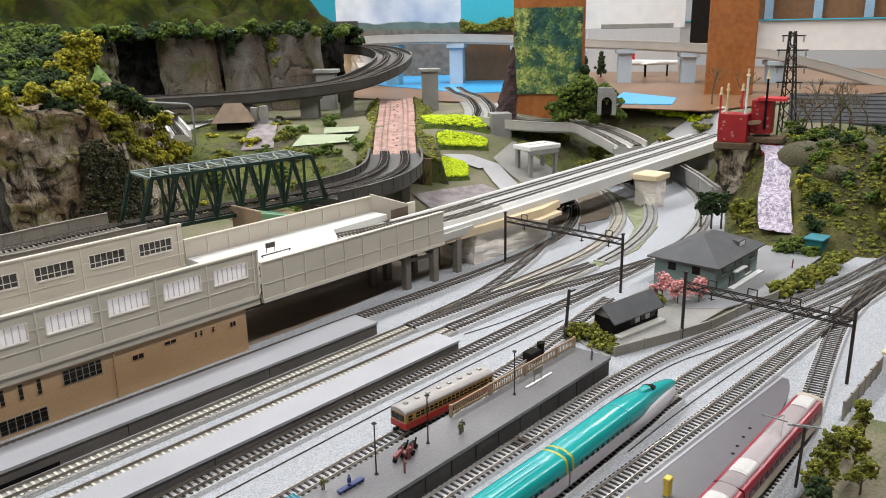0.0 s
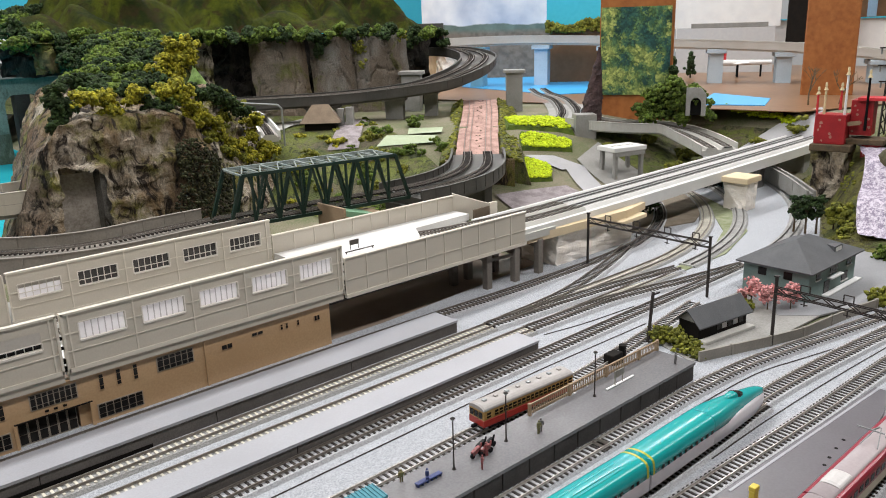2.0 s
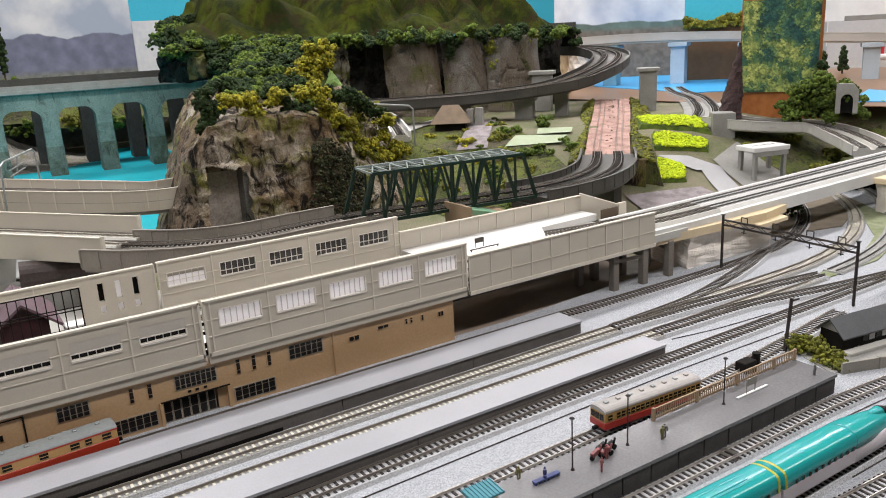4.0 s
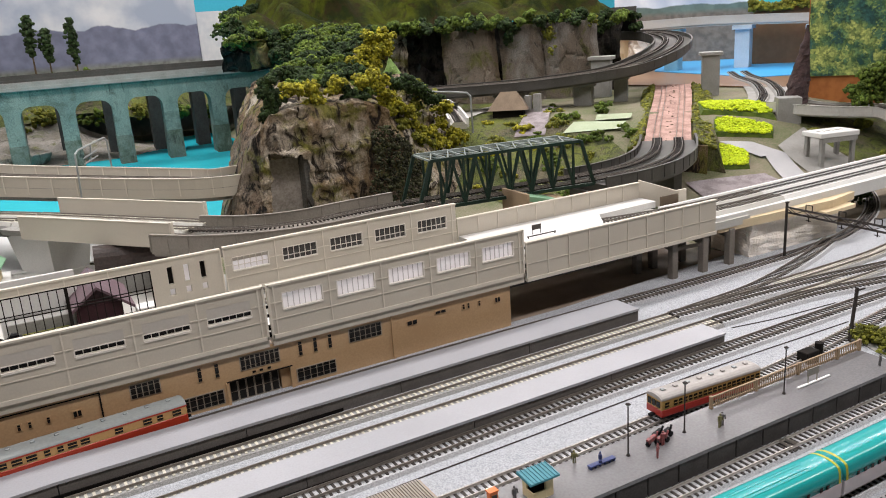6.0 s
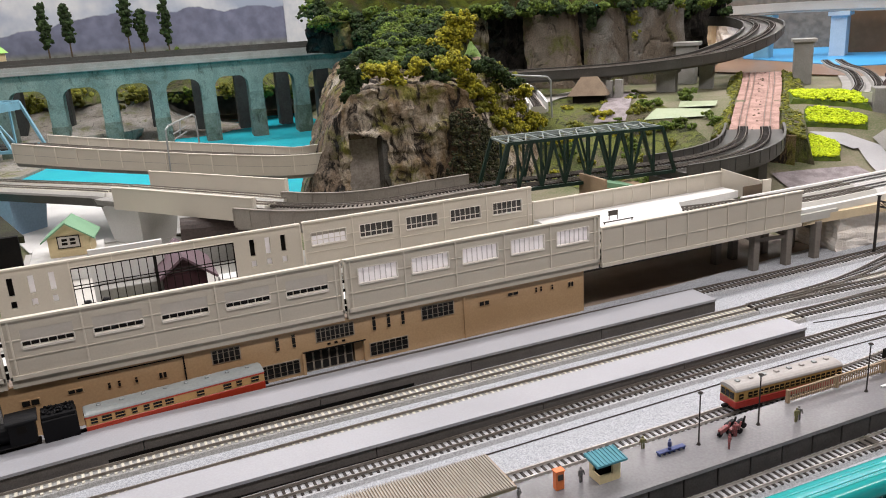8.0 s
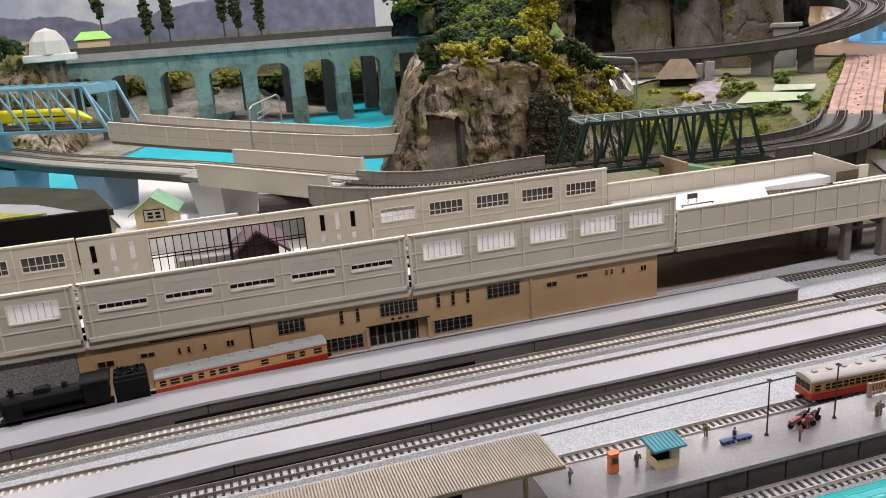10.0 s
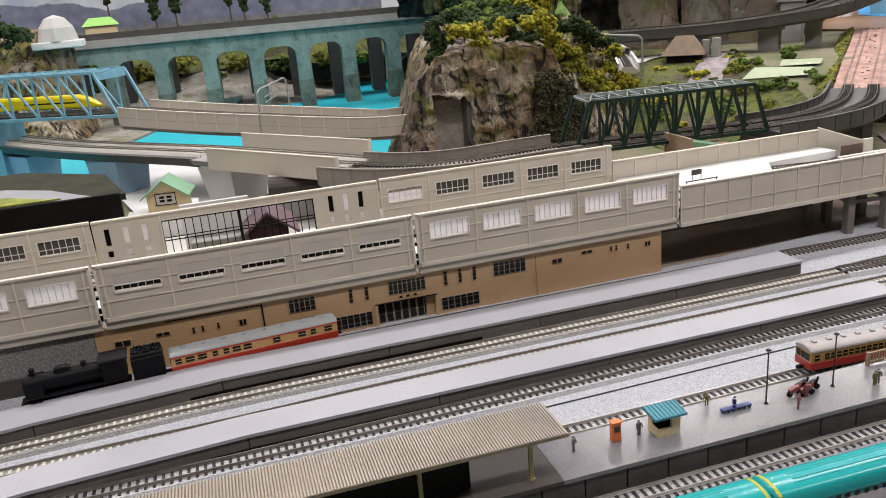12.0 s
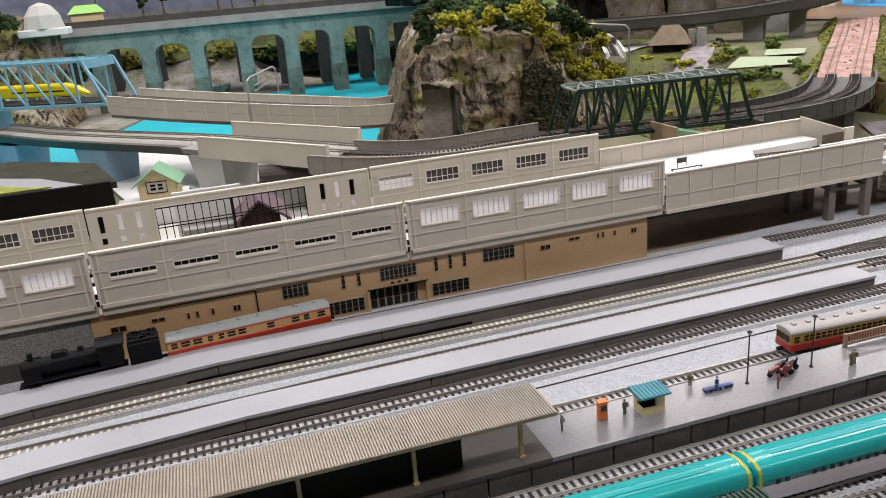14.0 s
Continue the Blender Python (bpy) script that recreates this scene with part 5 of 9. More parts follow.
figure(0.1225, -0.2552, 0.0206, FIGUREBLUE, "tiny blue figurine sitting on the bench", rng, seat=True)
mo = thing("scooter_group", "cluster of red and black scooters parked on the platform", "scooter", (0.172, -0.256, 0.018))
for k, (x, y, mt) in enumerate(((0.1640, -0.2560, FIGURERED), (0.1705, -0.2585, FIGURERED), (0.1775, -0.2545, BLACKCAR), (0.1720, -0.2525, BLACKCAR))):
    bd = part("scooter_body", Geo().bar((x - 0.004, y, 0.0215), (x + 0.004, y + 0.0015, 0.0225), 0.0022, 0.0028).bar((x + 0.003, y, 0.022), (x + 0.0042, y, 0.0262), 0.0009), mt, mo)
    for dx in (-0.0035, 0.0035):
        part("wheel", Geo().tube((x + dx, y - 0.0006, 0.0199), (x + dx, y + 0.0006, 0.0199), 0.0019, n=10), BLACKCAR, bd)
figure(0.1560, -0.2690, 0.018, FIGURERED, "tiny red figurine beside the scooters", rng)
figure(0.1690, -0.2600, 0.018, FIGURERED, "tiny red figurine among the scooters", rng)

for x, y in ((0.1435, -0.2565), (0.1915, -0.2560), (0.2850, -0.2578)):
    lp = thing("platform_lamp", "slim dark lamp post with a small round head", "lamp", (x, y, 0.018), "platform lamps")
    part("post", Geo().tube((x, y, 0.018), (x, y, 0.0520), 0.0005, 0.0004, n=8), POLE, lp)
    part("base", Geo().tube((x, y, 0.018), (x, y, 0.0195), 0.0014, 0.0007, n=10), POLE, lp)
    part("lamp_head", Geo().tube((x, y, 0.0515), (x, y, 0.0530), 0.0007, 0.0017, n=12), STEEL, lp)
    part("lamp_cap", Geo().tube((x, y, 0.0530), (x, y, 0.0537), 0.0018, 0.0009, n=12), POLE, lp)

fe = thing("platform_fence", "tan picket fence along the back of the platform", "fence", (0.3, -0.242, 0.018))
for x in (0.2290, 0.2735, 0.318, 0.3625, 0.389):
    part("fence_post", Geo().box(x - 0.0012, x + 0.0012, -0.2450, -0.2426, 0.018, 0.0275, b=0.0003), FENCEBROWN, fe)
for z in (0.0195, 0.0258):
    part("fence_rail", Geo().box(0.2302, 0.389, -0.2443, -0.2433, z, z + 0.0012), FENCEBROWN, fe)
x = 0.2318
while x < 0.3885:
    part("picket", Geo().box(x, x + 0.0010, -0.2446, -0.2443, 0.0190, 0.0268), FENCEBROWN, fe)
    x += 0.0022
sg = thing("name_board", "small grey station name board on a white base", "sign", (0.316, -0.2585, 0.018))
part("base_strip", Geo().box(0.2985, 0.3335, -0.2595, -0.2575, 0.018, 0.0192, b=0.0003), WHITE, sg)
part("board", Geo().box(0.3085, 0.3205, -0.2588, -0.2582, 0.0245, 0.0300), FENCEGREY, sg)
for x in (0.3095, 0.3190):
    part("leg", Geo().box(x - 0.0004, x + 0.0004, -0.2588, -0.2582, 0.0192, 0.0245), FENCEGREY, sg)
bx = thing("buffer_stop", "black buffer stop with a small keg at the siding's end", "buffer stop", (0.375, -0.211, 0.003))
part("block", Geo().box(0.3640, 0.3790, -0.2180, -0.2080, 0.0018, 0.0125, b=0.0006), WOODDARK, bx)
part("keg", Geo().tube((0.386, -0.212, 0.0018), (0.386, -0.212, 0.0150), 0.0030, 0.0034, n=12), WOODDARK, bx)
yp = thing("yellow_post", "yellow machine post at the platform edge", "post", (0.237, -0.4036, 0.018))
part("cabinet", Geo().box(0.2345, 0.2395, -0.4055, -0.4020, 0.018, 0.0270, b=0.0004), YELLOW, yp)
part("foot", Geo().box(0.2350, 0.2390, -0.4052, -0.4023, 0.018, 0.0205), WOODDARK, yp)
part("top_box", Geo().box(0.2342, 0.2398, -0.4058, -0.4017, 0.0270, 0.0300, b=0.0004), YELLOW, yp)
vs = thing("deck_sign", "small dark sign on the viaduct platform with a low rail", "sign", (0.30, 0.035, 0.0625))
part("board", Geo().box(0.3100, 0.3215, 0.0752, 0.0758, 0.0672, 0.0725), SLABSIDE, vs)
for x in (0.3104, 0.3206):
    part("leg", Geo().box(x, x + 0.0006, 0.0750, 0.0756, 0.0625, 0.0672), SLABSIDE, vs)
part("low_rail", Geo().box(0.2960, 0.3330, 0.0640, 0.0650, 0.0640, 0.0650).box(0.2970, 0.2980, 0.0640, 0.0650, 0.0625, 0.0640).box(0.3310, 0.3320, 0.0640, 0.0650, 0.0625, 0.0640), SLABSIDE, vs)

# ---- overhead line gantries ----


def gantry(a, b, top, beam, label):
    """Two brown masts with a lattice beam between them."""
    a, b = Vector(a), Vector(b)
    c = thing("catenary_gantry", label, "catenary gantry", (a.x, a.y, 0.002), "overhead line gantries")
    for p in (a, b):
        part("mast", Geo().box(p.x - 0.0012, p.x + 0.0012, p.y - 0.0012, p.y + 0.0012, 0.0018, top, b=0.0003), POLE, c)
        part("mast_cap", Geo().box(p.x - 0.0018, p.x + 0.0018, p.y - 0.0018, p.y + 0.0018, top, top + 0.0010), POLE, c)
    d = (b - a).normalized()
    s = Vector((-d.y, d.x)) * 0.0018
    n = 14
    for z in (beam, beam + 0.0058):
        for k in (-1, 1):
            part("chord", Geo().bar((*(a + s * k), z), (*(b + s * k), z), 0.0009), POLE, c)
    for k in range(n):
        p, q = a.lerp(b, k / n), a.lerp(b, (k + 1) / n)
        for e in (-1, 1):
            m0, m1 = (beam, beam + 0.0058) if k % 2 else (beam + 0.0058, beam)
            part("lattice_bar", Geo().bar((*(p + s * e), m0), (*(q + s * e), m1), 0.0007), POLE, c)
    for k in (2.5, 6, 9.5, 12.5):
        p = a.lerp(b, k / n)
        h = part("insulator_frame", Geo().bar((*(p - d * 0.004), beam + 0.006), (*(p - d * 0.004), beam + 0.0125), 0.0008).bar((*(p + d * 0.004), beam + 0.006), (*(p + d * 0.004), beam + 0.0125), 0.0008).bar((*(p - d * 0.004), beam + 0.0125), (*(p + d * 0.004), beam + 0.0125), 0.0008), POLE, c)
        part("hanger", Geo().bar((*p, beam), (*p, beam - 0.006), 0.0009).bar((*(p - d * 0.003), beam - 0.0045), (*(p + d * 0.003), beam - 0.0045), 0.0007), POLE, h)
    return c


gantry((0.585, -0.023), (0.579, -0.183), 0.0670, 0.0560, "brown lattice catenary gantry over the station throat")
gantry((0.500, -0.290), (0.494, -0.433), 0.0660, 0.0510, "brown lattice catenary gantry over the main lines")
cp = thing("catenary_pole", "brown single catenary pole leaning slightly", "pole", (0.428, -0.210, 0.002))
part("mast", Geo().bar((0.428, -0.210, 0.0018), (0.435, -0.209, 0.0500), 0.0022), POLE, cp)
part("bracket", Geo().bar((0.4345, -0.209, 0.0475), (0.441, -0.212, 0.0490), 0.0012), POLE, cp)
cq = thing("catenary_pole", "slim grey pole with bare cross arms beside the red train", "pole", (0.319, -0.451, 0.002))
part("mast", Geo().bar((0.319, -0.451, 0.0018), (0.3265, -0.4505, 0.0420), 0.0016), POLE, cq)
part("cross_arm", Geo().bar((0.322, -0.444, 0.0420), (0.330, -0.459, 0.0412), 0.0010), STEEL, cq)
part("cross_arm", Geo().bar((0.327, -0.440, 0.0385), (0.3255, -0.454, 0.0415), 0.0009), STEEL, cq)

# ---- buildings east of the platforms ----
sheet("paved_lot", [(0.60, -0.290), (0.66, -0.3085), (0.845, -0.3085), (0.875, -0.222), (0.63, -0.19), (0.575, -0.262)], 0.0030, ASPHALT, "smooth grey paved lot beside the house")
sheet("soil_plot", [(0.42, -0.258), (0.50, -0.285), (0.60, -0.290), (0.63, -0.20), (0.56, -0.195), (0.44, -0.205)], 0.0026, CONCRETE, "dusty grey plot round the hut")
lw = thing("low_wall", "low grey concrete wall with short posts beside the running line", "wall", (0.5, -0.29, 0.002))
pts = [(0.425, -0.2625), (0.458, -0.2745), (0.499, -0.2895), (0.538, -0.3015), (0.585, -0.3075), (0.632, -0.3145), (0.66, -0.3205)]
for p, q in zip(pts, pts[1:]):
    part("wall_panel", Geo().bar((*p, 0.0065), (*q, 0.0065), 0.0018, 0.0095), FENCEGREY, lw)
    part("wall_post", Geo().box(q[0] - 0.0015, q[0] + 0.0015, q[1] - 0.0015, q[1] + 0.0015, 0.0018, 0.0120, b=0.0003), FENCEGREY, lw)


def gable(x0, x1, y0, y1, z0, z1, over=0.004, thick=0.0012, axis="x"):
    """A pitched roof of two slabs."""
    g = []
    ym, xm = (y0 + y1) / 2, (x0 + x1) / 2
    for s in (-1, 1):
        if axis == "x":
            e = y0 - over if s < 0 else y1 + over
            dz = (z1 - z0) * over / (ym - y0)
            prof = [(e, z0 - dz), (ym, z1), (ym, z1 + thick), (e, z0 - dz + thick)]
            vs = [Vector((x, y, z)) for x in (x0 - over, x1 + over) for y, z in prof]
        else:
            e = x0 - over if s < 0 else x1 + over
            dz = (z1 - z0) * over / (xm - x0)
            prof = [(e, z0 - dz), (xm, z1), (xm, z1 + thick), (e, z0 - dz + thick)]
            vs = [Vector((x, y, z)) for y in (y0 - over, y1 + over) for x, z in prof]
        g.append(Geo().add(vs, [(0, 1, 2, 3), (7, 6, 5, 4), (0, 4, 5, 1), (1, 5, 6, 2), (2, 6, 7, 3), (3, 7, 4, 0)]))
    return g


hu = thing("station_hut", "small black timber hut with a grey pitched roof", "hut")
part("wall_block", Geo().box(-0.034, 0.034, -0.0115, 0.0115, 0, 0.0175, b=0.0004), WOODDARK, hu)
part("gable_wall", Geo().prism([(-0.0115, 0.0175), (0.0115, 0.0175), (0, 0.0275)], -0.034, 0.034, Matrix(((0, 0, 1, 0), (1, 0, 0, 0), (0, 1, 0, 0), (0, 0, 0, 1)))), CONCRETE, hu, "pale gable end")
for g in gable(-0.034, 0.034, -0.0115, 0.0115, 0.0175, 0.0280):
    part("roof_slab", g, ROOFSLATE, hu)
for k in range(5):
    part("window", Geo().box(-0.010 + 0.0080 * k, -0.0035 + 0.0080 * k, -0.0120, -0.0115, 0.0065, 0.0125), PANE if k % 2 else GLASSDARK, hu)
part("ledge", Geo().box(-0.034, 0.036, -0.0200, -0.0115, 0, 0.0030, b=0.0004), CONCLIGHT, hu)
place(hu, pose(0.4960, -0.2355, 0.0026, 0, 0, -9))

ho = thing("two_storey_house", "grey-green two-storey house with a slate hipped roof", "house")
part("wall_block", Geo().box(-0.046, 0.046, -0.036, 0.036, 0, 0.034, b=0.0005), HOUSEGREEN, ho)
e, hz, hr = 0.052, 0.0330, 0.0530
vs = [Vector(p) for p in ((-e, -0.042, hz), (e, -0.042, hz), (e, 0.042, hz), (-e, 0.042, hz), (-0.012, 0, hr), (0.012, 0, hr), (-e, -0.042, hz - 0.0015), (e, -0.042, hz - 0.0015), (e, 0.042, hz - 0.0015), (-e, 0.042, hz - 0.0015))]
part("roof", Geo().add(vs, [(0, 1, 5, 4), (1, 2, 5), (2, 3, 4, 5), (3, 0, 4), (6, 7, 1, 0), (7, 8, 2, 1), (8, 9, 3, 2), (9, 6, 0, 3), (9, 8, 7, 6)]), ROOFSLATE, ho)
part("dormer", Geo().prism([(0.010, -0.030), (0.026, -0.030), (0.018, -0.012)], 0.0335, 0.0440), ROOFSLATE, ho)
part("dormer_face", Geo().box(0.0125, 0.0235, -0.0306, -0.0300, 0.0375, 0.0425), WHITE, ho)
for x, z, w, h in ((-0.030, 0.024, 0.008, 0.007), (0.0, 0.024, 0.014, 0.010), (0.031, 0.025, 0.009, 0.008), (-0.012, 0.0075, 0.010, 0.014), (0.024, 0.010, 0.012, 0.009)):
    w0 = part("window", Geo().box(x - w / 2, x + w / 2, -0.0366, -0.0360, z - h / 2, z + h / 2), GLASSDARK, ho)
    part("sill", Geo().box(x - w / 2 - 0.001, x + w / 2 + 0.001, -0.0375, -0.0360, z - h / 2 - 0.0012, z - h / 2), WHITE, w0)
part("balcony", Geo().box(-0.012, 0.012, -0.0420, -0.0360, 0.0165, 0.0180, b=0.0003), WHITE, ho, "small white balcony")
for y in (-0.018, 0.010):
    part("window", Geo().box(-0.0466, -0.0460, y, y + 0.009, 0.020, 0.028), GLASSDARK, ho)
part("step", Geo().box(-0.020, 0.050, -0.043, -0.036, 0, 0.0016, b=0.0004), WHITE, ho, "white kerbed step")
place(ho, pose(0.683, -0.2330, 0.0030, 0, 0, -1) @ Matrix.Diagonal((1.22, 0.98, 1.0, 1.0)))

tb = thing("meter_box", "teal box cabinet among shrubs", "cabinet", (0.872, -0.292, 0.003))
part("body", Geo().box(0.858, 0.886, -0.304, -0.284, 0.003, 0.0180, b=0.0005), mat("teal_box", (0.02, 0.16, 0.17), None, 0.5), tb)
part("lid", Geo().box(0.856, 0.888, -0.306, -0.282, 0.0180, 0.0200, b=0.0004), BLUEROOF, tb)

# ---- shrubs and small trees near the yard ----


def shrub(name, label, spots, material, leaf, rng, n=70, squash=0.8, category="shrub", group=""):
    """A low shrub of foam lumps; spots: (x, y, z, radius)."""
    c = thing(name, label, category, spots[0][:3], group)
    g = Geo()
    for x, y, z, r in spots:
        g.clump((x, y, z), r, n, leaf, rng, squash)
    part("foliage", g, material, c)
    x, y, z, r = spots[0]
    part("stem", Geo().tube((x, y, z - 0.004), (x, y, z + r * 0.5), r * 0.12, r * 0.06, n=6), BARK, c)
    return c


def tree(x, y, z, h, r, material, leaf, rng, label, n=220, group="", tall=False):
    """A small model tree: a tapered twig trunk with limbs and clumps of foam at their ends."""
    c = thing("model_tree", label, "tree", (x, y, z), group)
    part("trunk", Geo().tube((x, y, z), (x + rng.uniform(-1, 1) * h * 0.05, y, z + h * 0.75), h * 0.035, h * 0.012, n=7), BARK, c)
    g = Geo()
    for k in range(9):
        t = 0.35 + 0.6 * k / 9
        a = rng.uniform(0, math.tau)
        q = r * (0.9 - 0.5 * t) if tall else r * rng.uniform(0.35, 0.75)
        e = Vector((x + math.cos(a) * q, y + math.sin(a) * q, z + h * min(0.95, t + 0.12)))
        part("limb", Geo().tube((x, y, z + h * t * 0.8), e, h * 0.012, h * 0.005, n=5), BARK, c)
        g.clump(e, r * (0.42 if not tall else 0.5), n // 9, leaf, rng, 0.85)
    part("crown", g, material, c)
    return c


rng = random.Random(21)
shrub("shrub", "green foam shrubs beside the black hut", [(0.438, -0.215, 0.006, 0.012), (0.447, -0.228, 0.006, 0.012), (0.440, -0.243, 0.005, 0.011), (0.436, -0.255, 0.005, 0.009), (0.452, -0.212, 0.005, 0.010)], LEAFOLIVE, 0.0018, rng, 120)
for x, y in ((0.672, -0.3170), (0.690, -0.3225), (0.709, -0.3275), (0.729, -0.3300), (0.750, -0.3325), (0.772, -0.3325), (0.795, -0.3310), (0.818, -0.3290)):
    shrub("hedge_bush", "yellow-green foam bush of the hedge along the lot", [(x, y, 0.008, 0.0115)], LEAFOLIVE, 0.0024, rng, 110, 0.95, "bush", "hedge beside the lot")
for x, y in ((0.590, -0.226), (0.584, -0.246), (0.600, -0.262)):
    tree(x, y, 0.0026, 0.022, 0.012, BLOSSOM, 0.0016, rng, "small pink blossoming cherry tree by the house", 260, "cherry trees")
shrub("shrub", "dark green foam bush below the white deck", [(0.855, 0.074, 0.014, 0.019), (0.862, 0.080, 0.028, 0.014)], LEAFDARK, 0.0026, rng, 160)
shrub("shrub", "yellow-green moss patch under the cherry trees", [(0.565, -0.232, 0.002, 0.010), (0.575, -0.220, 0.002, 0.009)], LEAFOLIVE, 0.0018, rng, 60, 0.35)
for x, y, z, r in ((0.840, -0.272, 0.006, 0.013), (0.865, -0.272, 0.006, 0.012), (0.892, -0.280, 0.006, 0.014), (0.845, -0.296, 0.004, 0.009), (0.915, -0.300, 0.006, 0.013)):
    shrub("shrub", "dark green foam shrub around the teal box", [(x, y, z, r)], LEAFMID, 0.0024, rng, 90)
for x, y, h, r, mt in ((0.322, -0.4640, 0.028, 0.013, LEAFMID), (0.306, -0.4660, 0.024, 0.012, LEAFMID), (0.346, -0.4660, 0.030, 0.013, LEAFOLIVE), (0.358, -0.4740, 0.026, 0.012, LEAFOLIVE), (0.334, -0.484, 0.022, 0.011, LEAFMID), (0.392, -0.4700, 0.034, 0.012, LEAFOLIVE), (0.372, -0.462, 0.016, 0.009, LEAFMID), (0.292, -0.470, 0.022, 0.011, LEAFDARK)):
    tree(x, y, 0.002, h * 1.05, r * 0.72, LEAFOLIVE if mt is LEAFMID else mt, 0.0012, rng, "small foam tree with a twig trunk beside the red train", 290, "trackside trees")
rf2 = thing("trackside_fence", "grey panel fence beside the track", "fence", (0.48, -0.448, 0.002))
for k in range(6):
    x = 0.428 + 0.018 * k
    part("fence_panel", Geo().box(x + 0.0006, x + 0.0174, -0.4486, -0.4476, 0.0030, 0.0165), FENCEGREY, rf2)
    part("fence_post", Geo().box(x - 0.0007, x + 0.0007, -0.4490, -0.4472, 0.0018, 0.0175), FENCEGREY, rf2)
sheet("cream_apron", [(0.45, -0.475), (0.545, -0.466), (0.60, -0.452), (0.60, -0.52), (0.45, -0.52)], 0.0035, CREAM, "cream paved ground behind the fence")
sheet("bare_plot", [(0.26, -0.459), (0.44, -0.452), (0.45, -0.52), (0.26, -0.52)], 0.0030, SOIL, "brown soil plot beside the red train")
wb = thing("low_shed", "cream low shed with a flat roof behind the fence", "shed", (0.57, -0.458, 0.003))
part("wall_block", Geo().box(0.545, 0.60, -0.478, -0.452, 0.003, 0.016, b=0.0004), FENCEBROWN, wb)
part("roof_slab", Geo().box(0.538, 0.604, -0.483, -0.446, 0.016, 0.0185, b=0.0005), HOUSECREAM, wb)
# ---- viaducts ----


def viaduct(name, points, width, wall, material, label, wallmat=None, tracks=1, thick=0.010, posts=0.024, sleepers=None, bed=None, group="", sides=(-1, 1), postmat=None):
    """A viaduct along a path at deck height: girder, side walls with ribs, and tracks."""
    path = curve(points, 0.012)
    v = thing(name, label, "viaduct", path[0][0], group)
    h = width / 2
    part("girder", Geo().sweep(path, [(-h, 0), (h, 0), (h - 0.004, -thick), (-h + 0.004, -thick)]), material, v)
    for s in sides:
        if wall:
            o = s * (h - 0.0012)
            wl = part("side_wall", Geo().sweep(path, [(o - 0.0011, -thick * 0.7), (o + 0.0011, -thick * 0.7), (o + 0.0011, wall), (o - 0.0011, wall)]), wallmat or material, v)
            part("coping", Geo().sweep(path, [(o - 0.0018, wall), (o + 0.0018, wall), (o + 0.0018, wall + 0.0012), (o - 0.0018, wall + 0.0012)]), postmat or wallmat or material, wl)
            for p, l, d in every(path, posts):
                part("wall_rib", Geo().box(-0.0007, 0.0007, -0.0019, 0.0019, -thick * 0.5, wall - 0.0002, frame_at(p + l * o, l, Vector((d.x, d.y, 0)).normalized())), postmat or wallmat or material, wl)
    for k in range(tracks):
        off = (k - (tracks - 1) / 2) * 0.033
        rails(shifted(path, off), v, sleepers or SLEEPER, bed, 0.0001 + 0.0001 * k)
    return path


def pier(name, x, y, z0, z1, w, d, material, label, rot=0.0, flare=1.0, cap=0.0, group="viaduct piers"):
    p = thing(name, label, "pier", (x, y, z0), group)
    m = pose(x, y, 0, 0, 0, rot)
    a, b = w / 2, d / 2
    vs = [m @ Vector(q) for q in ((-a, -b, z0), (a, -b, z0), (a, b, z0), (-a, b, z0), (-a * flare, -b * flare, z1 - cap), (a * flare, -b * flare, z1 - cap), (a * flare, b * flare, z1 - cap), (-a * flare, b * flare, z1 - cap))]
    part("shaft", Geo().add(vs, [(3, 2, 1, 0), (4, 5, 6, 7), (0, 1, 5, 4), (1, 2, 6, 5), (2, 3, 7, 6), (3, 0, 4, 7)]), material, p)
    if cap:
        part("cap", Geo().box(-a * 1.35, a * 1.35, -b * 1.35, b * 1.35, z1 - cap, z1, m, b=0.0008), material, p)
    return p


